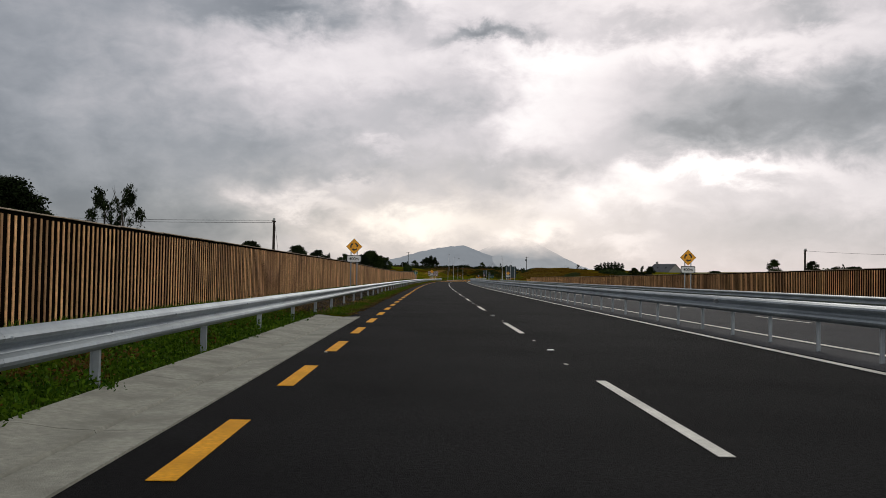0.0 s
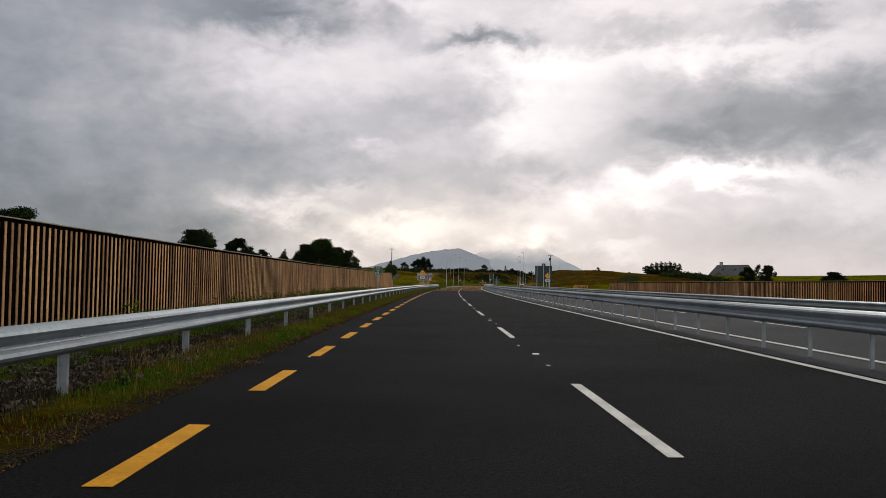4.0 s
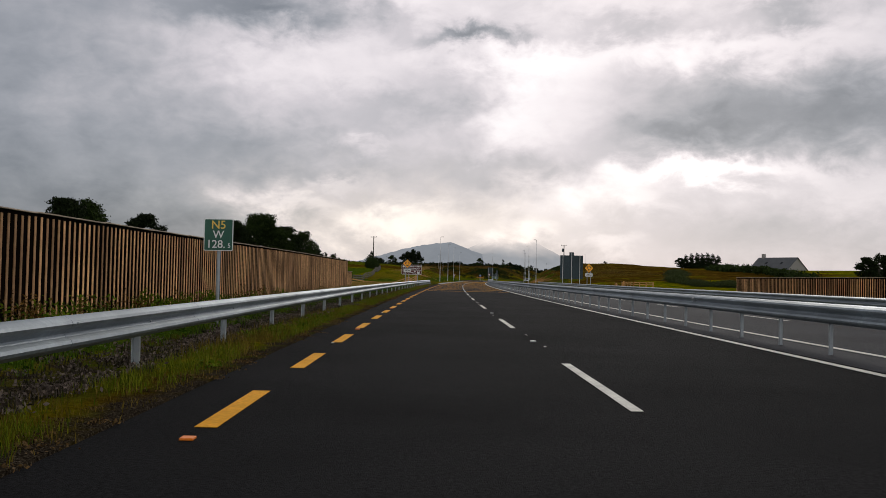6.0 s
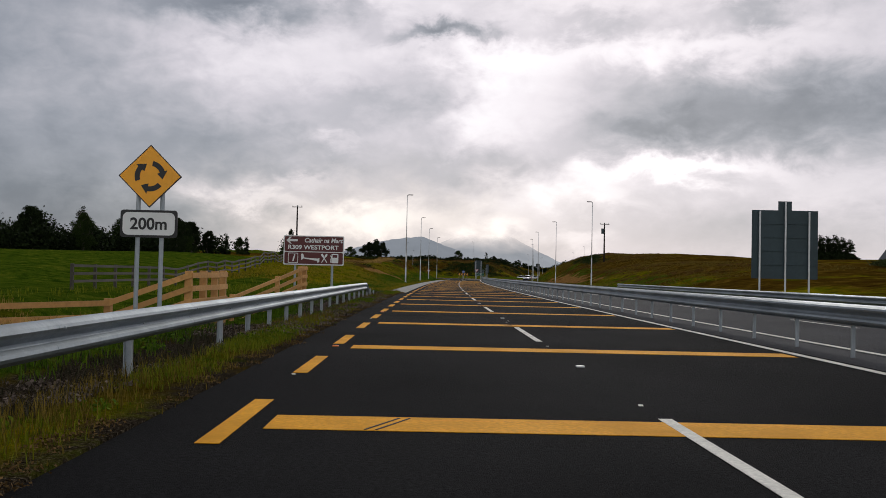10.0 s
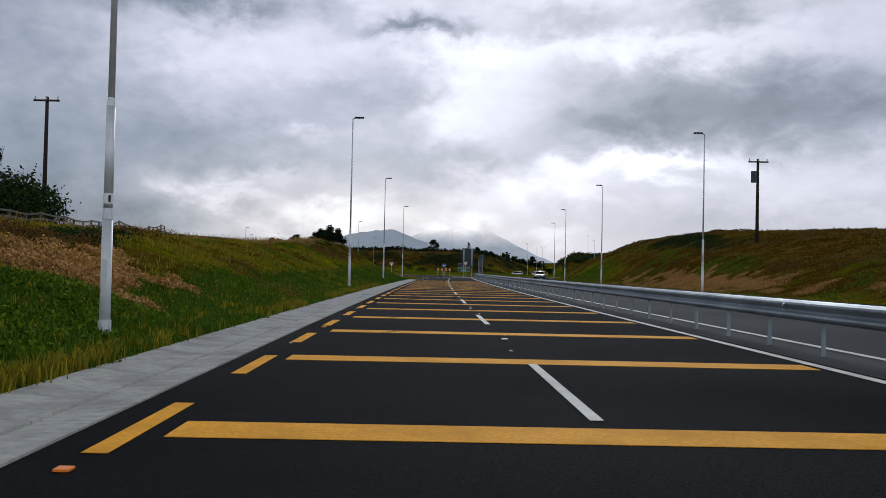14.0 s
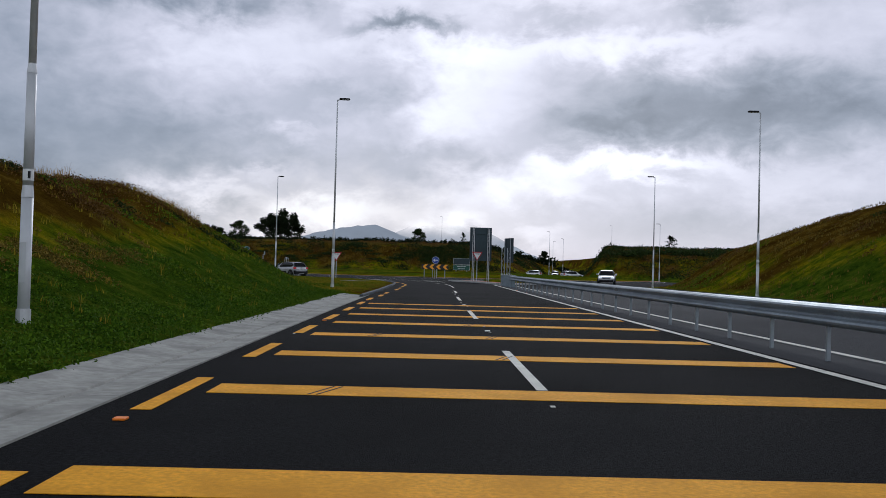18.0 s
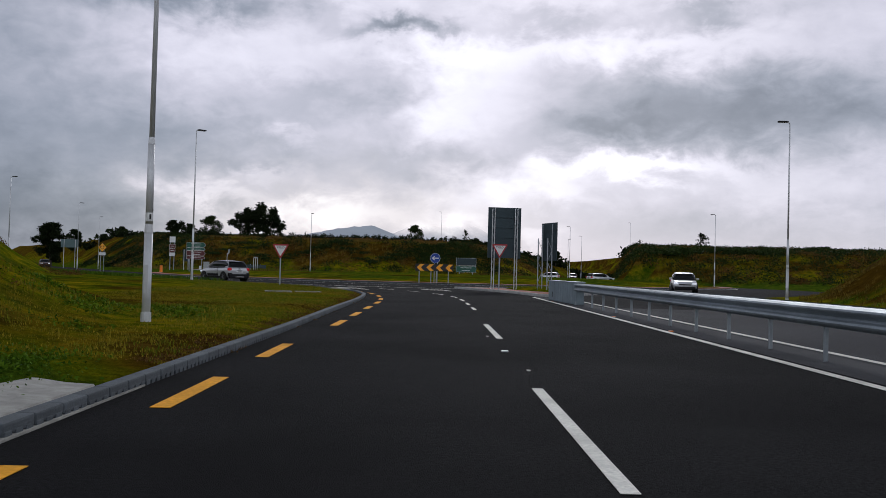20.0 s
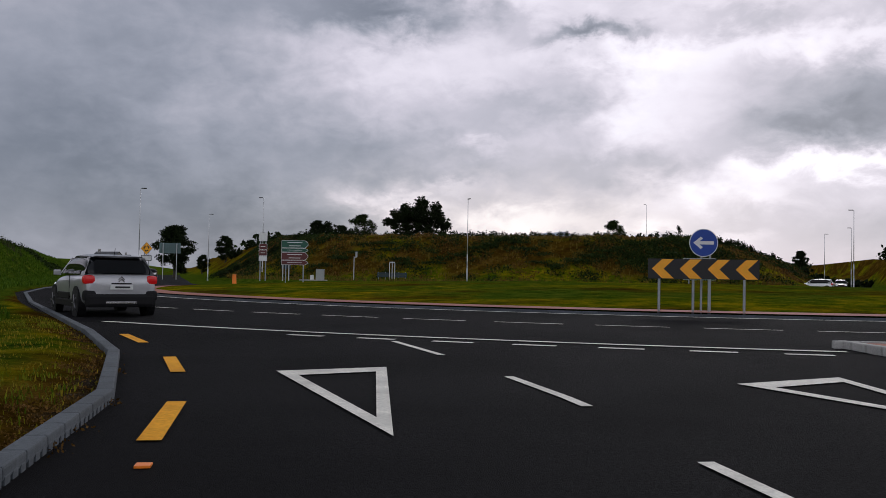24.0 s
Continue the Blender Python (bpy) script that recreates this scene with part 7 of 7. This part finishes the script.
def car(name, m, paint_, label, roof_=None, scale=1.0, lamps=True):
    """A small hatchback, 4.0 m long and 1.75 m wide; y points forward."""
    t = thing(name, m, label, "car", "cars")
    roof_ = roof_ or paint_
    low = loft([ring_at(-1.98, 0.70, 0.42, 0.80, 0.66, 0.08), ring_at(-1.93, 0.80, 0.34, 0.98, 0.74), ring_at(-1.75, 0.855, 0.24, 1.02, 0.79), ring_at(-1.2, 0.872, 0.22, 1.00, 0.80),
                ring_at(0.0, 0.872, 0.22, 0.97, 0.80), ring_at(0.9, 0.870, 0.22, 0.95, 0.79), ring_at(1.45, 0.855, 0.24, 0.90, 0.74), ring_at(1.85, 0.79, 0.28, 0.82, 0.66), ring_at(2.01, 0.62, 0.36, 0.70, 0.52, 0.08)])
    rounded_off(part("body", low, paint_, t, flat=False))
    cab = loft([ring_at(-1.84, 0.70, 0.90, 1.00, 0.68, 0.03), ring_at(-1.66, 0.76, 0.90, 1.28, 0.63, 0.05), ring_at(-1.45, 0.77, 0.90, 1.415, 0.60, 0.06), ring_at(-0.6, 0.785, 0.90, 1.455, 0.60, 0.06),
                ring_at(0.1, 0.785, 0.90, 1.44, 0.59, 0.06), ring_at(0.45, 0.77, 0.90, 1.345, 0.58, 0.05), ring_at(1.08, 0.72, 0.88, 0.965, 0.64, 0.03)])
    rounded_off(part("cabin", cab, M_GLASS, t, "dark glazed cabin", flat=False))
    shell = loft([ring_at(-1.70, 0.575, 1.375, 1.405, 0.55, 0.02), ring_at(-1.45, 0.625, 1.375, 1.445, 0.57, 0.03), ring_at(-0.6, 0.635, 1.40, 1.485, 0.57, 0.03), ring_at(0.1, 0.63, 1.39, 1.468, 0.56, 0.03), ring_at(0.40, 0.61, 1.345, 1.385, 0.55, 0.02)])
    rounded_off(part("roof", shell, roof_, t, flat=False))
    for k in (-1, 1):
        for y0, y1, ya, yb in ((-1.80, -1.40, -1.58, -1.28), (0.90, 1.06, 0.34, 0.44)):
            bm = bmesh.new()
            bm.faces.new([bm.verts.new(p) for p in ((k * 0.80, y0, 0.97), (k * 0.80, y1, 0.97), (k * 0.625, yb, 1.40), (k * 0.625, ya, 1.40))])
            bmesh.ops.solidify(bm, geom=bm.faces[:], thickness=0.02)
            part("pillar", bm, paint_, t)
        part("side_panel", mesh_of("side_panel", add_box(bmesh.new(), (k * 0.872, 0.08, 0.47), (0.035, 1.35, 0.16), bevel=0.015), M_BLACKPLASTIC), None, t, "black rubbing panel on the doors")
        part("door_handle", mesh_of("door_handle", add_box(bmesh.new(), (k * 0.872, -0.35, 0.83), (0.03, 0.17, 0.03), bevel=0.01), paint_), None, t)
        part("flare", mesh_of("flare", add_box(bmesh.new(), (k * 0.70, -1.89, 0.50), (0.30, 0.20, 0.26), bevel=0.08), M_BLACKPLASTIC), None, t, "black bumper corner")
    # glass set a little proud of the cabin
    bm = bmesh.new()
    for q in ([(-0.60, -1.885, 1.03), (0.60, -1.885, 1.03), (0.55, -1.66, 1.335), (-0.55, -1.66, 1.335)],):
        bm.faces.new([bm.verts.new(p) for p in q])
    bmesh.ops.solidify(bm, geom=bm.faces[:], thickness=0.012)
    part("rear_window", bm, M_GLASS, t)
    bm = bmesh.new()
    bm.faces.new([bm.verts.new(p) for p in ((0.62, 1.02, 1.0), (-0.62, 1.02, 1.0), (-0.55, 0.44, 1.39), (0.55, 0.44, 1.39))])
    bmesh.ops.solidify(bm, geom=bm.faces[:], thickness=0.012)
    part("windscreen", bm, M_GLASS, t)
    for k in (-1, 1):
        for y0, y1, ya, yb in ((-1.28, -0.55, -1.16, -0.55), (-0.48, 0.72, -0.48, 0.24)):
            bm = bmesh.new()
            bm.faces.new([bm.verts.new(p) for p in ((k * 0.795, y0, 1.0), (k * 0.795, y1, 1.0), (k * 0.665, yb, 1.385), (k * 0.665, ya, 1.385))])
            bmesh.ops.solidify(bm, geom=bm.faces[:], thickness=0.012)
            part("side_window", bm, M_GLASS, t)
        part("mirror", mesh_of("mirror", add_box(bmesh.new(), (k * 0.93, 0.62, 1.02), (0.18, 0.10, 0.14), bevel=0.03), paint_), None, t)
        part("door_seam", mesh_of("door_seam", add_box(bmesh.new(), (k * 0.866, -0.52, 0.62), (0.012, 0.012, 0.66)), M_BLACKPLASTIC), None, t)
        part("sill_guard", mesh_of("sill_guard", add_box(bmesh.new(), (k * 0.865, 0.0, 0.30), (0.05, 2.1, 0.16), bevel=0.02), M_BLACKPLASTIC), None, t)
        for y in (-1.29, 1.25):
            arch = part("wheel_arch", mesh_of("wheel_arch", add_rod(bmesh.new(), (k * 0.70, y, 0.33), (k * 0.884, y, 0.33), 0.385, 0.385, 28), M_BLACKPLASTIC), None, t)
            wheel = part("wheel", mesh_of("wheel", add_rod(bmesh.new(), (k * 0.69, y, 0.315), (k * 0.893, y, 0.315), 0.315, 0.305, 28), M_RUBBER), None, t, "black tyre")
            part("rim", mesh_of("rim", add_rod(bmesh.new(), (k * 0.85, y, 0.315), (k * 0.899, y, 0.315), 0.215, 0.20, 24), M_BLACKPLASTIC), None, wheel)
            for j in range(5):
                a = j * 1.2566
                part("spoke", mesh_of("spoke", add_rod(bmesh.new(), (k * 0.903, y, 0.315), (k * 0.903, y + 0.2 * math.cos(a), 0.315 + 0.2 * math.sin(a)), 0.024, 0.018, 6), M_ALLOY), None, wheel)
        lamp_ = part("tail_lamp", mesh_of("tail_lamp", add_box(bmesh.new(), (k * 0.715, -1.85, 0.87), (0.27, 0.26, 0.21), bevel=0.08), M_LAMP_RED), None, t, "glowing red tail lamp")
        part("headlamp", mesh_of("headlamp", add_box(bmesh.new(), (k * 0.60, 1.90, 0.70), (0.30, 0.16, 0.12), bevel=0.04), M_LAMP_WHITE), None, t)
        part("reflector", mesh_of("reflector", add_box(bmesh.new(), (k * 0.58, -1.985, 0.46), (0.16, 0.02, 0.05)), M_LAMP_RED), None, t)
    part("rear_bumper", mesh_of("rear_bumper", add_box(bmesh.new(), (0, -1.90, 0.39), (1.58, 0.24, 0.32), bevel=0.08), M_BLACKPLASTIC), None, t, "black lower bumper")
    part("front_bumper", mesh_of("front_bumper", add_box(bmesh.new(), (0, 1.90, 0.38), (1.40, 0.24, 0.22), bevel=0.06), M_BLACKPLASTIC), None, t)
    part("grille", mesh_of("grille", add_box(bmesh.new(), (0, 2.0, 0.62), (0.80, 0.05, 0.08), bevel=0.015), M_BLACKPLASTIC), None, t)
    part("skid_plate", mesh_of("skid_plate", add_box(bmesh.new(), (0, -2.0, 0.33), (0.70, 0.05, 0.07), bevel=0.015), M_CHROME), None, t)
    plate = part("number_plate", mesh_of("number_plate", add_box(bmesh.new(), (0, -2.0, 0.70), (0.52, 0.03, 0.115), bevel=0.006), M_SIGN_WHITE), None, t)
    part("bar", mesh_of("bar", add_box(bmesh.new(), (0.02, -2.018, 0.70), (0.34, 0.004, 0.04)), M_SIGN_BLACK), None, plate)
    part("badge", mesh_of("badge", add_plate(add_plate(bmesh.new(), [(-0.07, 0.86), (0, 0.93), (0.07, 0.86), (0.07, 0.885), (0, 0.955), (-0.07, 0.885)], 0.02, -1.985), [(-0.07, 0.81), (0, 0.88), (0.07, 0.81), (0.07, 0.835), (0, 0.905), (-0.07, 0.835)], 0.02, -1.985), M_CHROME), None, t)
    part("brake_light", mesh_of("brake_light", add_box(bmesh.new(), (0, -1.63, 1.395), (0.30, 0.06, 0.03), bevel=0.01), M_LAMP_RED), None, t)
    part("spoiler", mesh_of("spoiler", add_box(bmesh.new(), (0, -1.55, 1.415), (1.10, 0.26, 0.03), bevel=0.012), roof_), None, t)
    part("aerial", mesh_of("aerial", add_rod(bmesh.new(), (0, -1.2, 1.45), (0, -1.32, 1.62), 0.008, 0.004, 6), M_BLACKPLASTIC), None, t)
    part("tailgate_handle", mesh_of("tailgate_handle", add_box(bmesh.new(), (0, -1.985, 0.785), (0.46, 0.03, 0.03), bevel=0.008), M_BLACKPLASTIC), None, t)
    return t


car("hatchback_car", at(495.3, -12.72, 0.02, 45), M_SILVER, "silver hatchback with a dark roof turning at the roundabout", M_CARROOF)
car("oncoming_car", at(494.8, 20.0, 0.03, 168), M_SILVER, "silver car with headlamps lit leaving the roundabout")
car("white_car", at(591, 18.0, 0.0, 78), M_CARWHITE, "white car waiting on the far arm")
car("white_car", at(592, 22.6, 0.0, 72), M_CARWHITE, "white car waiting on the far arm")
car("white_car", at(564.0, 26.7, 0.0, -70), M_CARWHITE, "white car joining the circle from the far arm")
car("dark_car", at(616.5, 30.6, 0.0, 170), M_CARDARK, "dark car with lit headlamps on the far arm")
car("dark_car", at(600, -70.0, 0.0, 207), M_CARDARK, "dark car on the side road")

# small things by the roundabout
cab = thing("utility_cabinet", at(566.8, -31.8, ground_z(566.8, -31.8), 12), "grey roadside cabinet on a plinth", "cabinet")
part("body", mesh_of("body", add_box(bmesh.new(), (0, 0, 0.65), (0.85, 0.45, 1.1), bevel=0.02), M_GREYBOX), None, cab)
part("roof", mesh_of("roof", add_box(bmesh.new(), (0, 0, 1.22), (0.93, 0.53, 0.05), bevel=0.015), M_GREYBOX), None, cab)
part("side_box", mesh_of("side_box", add_box(bmesh.new(), (-0.85, 0, 0.36), (0.36, 0.3, 0.5), bevel=0.02), M_SIGN_WHITE), None, cab, "small white box")
part("plinth", mesh_of("plinth", add_box(bmesh.new(), (-0.7, 0, 0.0), (2.9, 0.7, 0.22)), M_CONCRETE), None, cab)
part("door", mesh_of("door", add_box(bmesh.new(), (0, -0.232, 0.66), (0.75, 0.012, 0.92)), M_GREYBOX), None, cab)
boll = thing("bollard", at(547.3, -32.7, 0.0), "orange plastic bollard beside the side road", "bollard")
part("body", mesh_of("body", add_rod(bmesh.new(), (0, 0, 0), (0, 0, 0.95), 0.2, 0.16, 14), M_ORANGE), None, boll)
part("base", mesh_of("base", add_box(bmesh.new(), (0, 0, 0.04), (0.5, 0.5, 0.08), bevel=0.01), M_RUBBER), None, boll)
for s, d in ((468.0, -2.95), (466.6, -3.95)):
    cover = thing("drain_cover", at(s, d, ground_z(s, d) - 0.02, 12), "pale concrete surround of a drain in the grass", "drain cover")
    for x, y, w, l in ((0, -0.48, 1.05, 0.13), (0, 0.48, 1.05, 0.13), (-0.46, 0, 0.13, 0.83), (0.46, 0, 0.13, 0.83)):
        part("frame", mesh_of("frame", add_box(bmesh.new(), (x, y, 0.02), (w, l, 0.06), bevel=0.01), M_CONCRETE_OLD), None, cover)
    part("lid", mesh_of("lid", add_box(bmesh.new(), (0, 0, 0.0), (0.79, 0.83, 0.05)), M_SIGN_BACK), None, cover)
slab = thing("drain_cover", at(476.5, -2.55, 0.105, 22), "pale concrete slab in the grass beside the kerb", "drain cover")
part("frame", mesh_of("frame", add_box(bmesh.new(), (0, 0, 0), (0.95, 0.80, 0.06), bevel=0.01), M_CONCRETE_OLD), None, slab)
part("lid", mesh_of("lid", add_rod(bmesh.new(), (-0.05, 0, 0.02), (-0.05, 0, 0.045), 0.34, 0.34, 20), M_COPING), None, slab, "rusty round iron lid")

# grating let into the channel
grate = thing("drain_grating", at(367.3, -0.78, 0.006), "dark cast iron grating in the concrete channel", "drain cover")
part("frame", mesh_of("frame", add_box(bmesh.new(), (0, 0, 0), (0.46, 0.62, 0.02), bevel=0.004), M_RUBBER), None, grate)
for k in range(7):
    part("grate_bar", mesh_of("grate_bar", add_box(bmesh.new(), (0, -0.24 + 0.08 * k, 0.012), (0.40, 0.03, 0.012)), M_POST), None, grate)

# road studs
ME_STUD = mesh_of("road_stud", add_box(bmesh.new(), (0, 0, 0.008), (0.10, 0.11, 0.018), bevel=0.006), M_SIGN_WHITE)
ME_STUD_Y = mesh_of("road_stud", add_box(bmesh.new(), (0, 0, 0.006), (0.09, 0.10, 0.016), bevel=0.004), M_ORANGE)
ME_CHIP = mesh_of("paint_fleck", add_box(bmesh.new(), (0, 0, 0.002), (0.04, 0.09, 0.004)), M_WHITE)
studs = tagged(new("road_studs"), "small raised reflective studs set in the asphalt", "road stud", kind="structure")
for k in range(-1, 35):
    part("road_stud", ME_STUD, None, studs, m=at(6.37 + 12.6 * k + 8.3, 3.29, 0.004))
    for q in range(2):
        part("paint_fleck", ME_CHIP, None, studs, m=at(6.37 + 12.6 * k + 4.8 + G.random() * 7, 3.29 + G.uniform(-0.1, 0.1), 0.004, G.uniform(-20, 20)))
for k in range(-11, 14):
    part("road_stud", ME_STUD_Y, None, studs, m=at(269.1 + 12.575 * k, 0.0, 0.004))
part("road_stud", ME_STUD_Y, None, studs, m=at(59.15, 0.03, 0.004))
for k in range(0, 100, 3):
    part("paint_fleck", ME_CHIP, None, studs, m=at(1.16 + 4.1915 * k, -0.05, 0.004, 12))
part("road_stud", ME_STUD_Y, None, studs, m=at(479.2, -2.36, 0.004, 20))
for s in (449, 455, 468):
    part("road_stud", ME_STUD_Y, None, studs, m=at(s, 7.2, 0.004))

# ---- far mountains ----
def ridge(name, dist, az0, az1, profile, material_, label, seed):
    """A mountain as a wrinkled slope; profile gives (bearing, height in degrees) along its crest."""
    n, k = 90, 10
    verts, faces = [], []
    for i in range(n):
        a = az0 + (az1 - az0) * i / (n - 1)
        e = interp(profile, a) + 0.05 * noise.noise(Vector((a * 1.7, seed, 0))) + 0.03 * noise.noise(Vector((a * 5, seed, 3)))
        for j in range(k):
            f = j / (k - 1)
            r = dist - (1 - f) * 170 + 8 * noise.noise(Vector((a * 2, f * 3, seed)))
            zz = math.tan(radians(max(e, 0.05))) * dist * f ** 1.2 - 12 * (1 - f)
            verts.append((r * math.sin(radians(a)), r * math.cos(radians(a)), zz))
    for i in range(n - 1):
        for j in range(k - 1):
            faces.append((i * k + j, (i + 1) * k + j, (i + 1) * k + j + 1, i * k + j + 1))
    me = bpy.data.meshes.new(name)
    me.from_pydata(verts, [], faces)
    me.polygons.foreach_set("use_smooth", [True] * len(faces))
    me.materials.append(material_)
    return tagged(new(name, me), label, "mountain", kind="structure")


def haze_glow_slope(name, color, cap):
    """Distant hillside with air haze put in as a grey-blue glow; its top can fade into cloud."""
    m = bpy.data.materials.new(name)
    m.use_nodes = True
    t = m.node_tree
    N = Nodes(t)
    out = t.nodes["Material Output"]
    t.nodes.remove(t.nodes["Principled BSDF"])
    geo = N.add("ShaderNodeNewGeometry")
    # emission instead of a lit surface: the haze is in this colour
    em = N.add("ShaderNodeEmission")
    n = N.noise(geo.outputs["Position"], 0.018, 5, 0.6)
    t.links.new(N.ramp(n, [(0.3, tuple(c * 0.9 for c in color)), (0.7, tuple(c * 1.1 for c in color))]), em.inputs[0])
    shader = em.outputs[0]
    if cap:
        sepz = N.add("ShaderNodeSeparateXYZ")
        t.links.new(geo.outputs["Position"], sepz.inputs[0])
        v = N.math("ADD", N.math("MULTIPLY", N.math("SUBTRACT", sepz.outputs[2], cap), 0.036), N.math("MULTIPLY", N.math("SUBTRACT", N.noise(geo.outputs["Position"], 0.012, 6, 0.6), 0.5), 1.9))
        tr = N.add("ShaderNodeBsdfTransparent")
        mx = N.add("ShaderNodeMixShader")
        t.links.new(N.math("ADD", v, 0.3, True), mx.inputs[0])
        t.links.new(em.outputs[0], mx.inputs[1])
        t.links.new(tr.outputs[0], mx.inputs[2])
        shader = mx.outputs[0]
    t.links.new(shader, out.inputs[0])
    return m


ridge("mountain", 1600, -3.4, 8.6, [(-3.4, 0.5), (-1.8, 1.0), (-0.2, 1.45), (1.0, 1.78), (2.2, 1.97), (3.1, 2.07), (3.8, 1.80), (4.6, 1.5), (6.6, 1.0), (8.6, 0.5)], haze_glow_slope("far_mountain", (0.235, 0.255, 0.28), 0), "mountain beyond the road, glowing in a painted haze blue", 1)
ridge("mountain", 1640, 3.1, 14.6, [(3.1, 1.3), (4.2, 1.8), (5.2, 2.3), (6.2, 2.55), (7.0, 2.5), (8.2, 2.0), (9.6, 1.25), (11.1, 0.6), (12.6, 0.2), (14.6, 0.1)], haze_glow_slope("clouded_mountain", (0.32, 0.335, 0.355), 42), "second mountain with its top lost in cloud", 5)
spots = [(G.uniform(570, 600), G.uniform(-60, 18)) for _ in range(6500)] + [(G.uniform(548, 585), G.uniform(28, 90)) for _ in range(1300)]
spots = [(s, d) for s, d in spots if ground_z(s, d) > 0.3]
island_spots = [(G.uniform(480, 489.5), G.uniform(6.0, 13.0)) for _ in range(1500)]
island_spots = [(s, d) for s, d in island_spots if 9.3 - 0.28 * (s - 479) < d < 9.3 + 0.42 * (s - 480)]
grass_stuff("island_grass_tufts", island_spots, 0.10, 0.007, M_GRASS_GREEN, "rough grass tufts on the splitter island", 60, 6, 0.26)
grass_stuff("bank_grass", spots, 0.42, 0.026, M_TAWNY, "rough uncut grass on the banks beyond the circle", 12, 5)
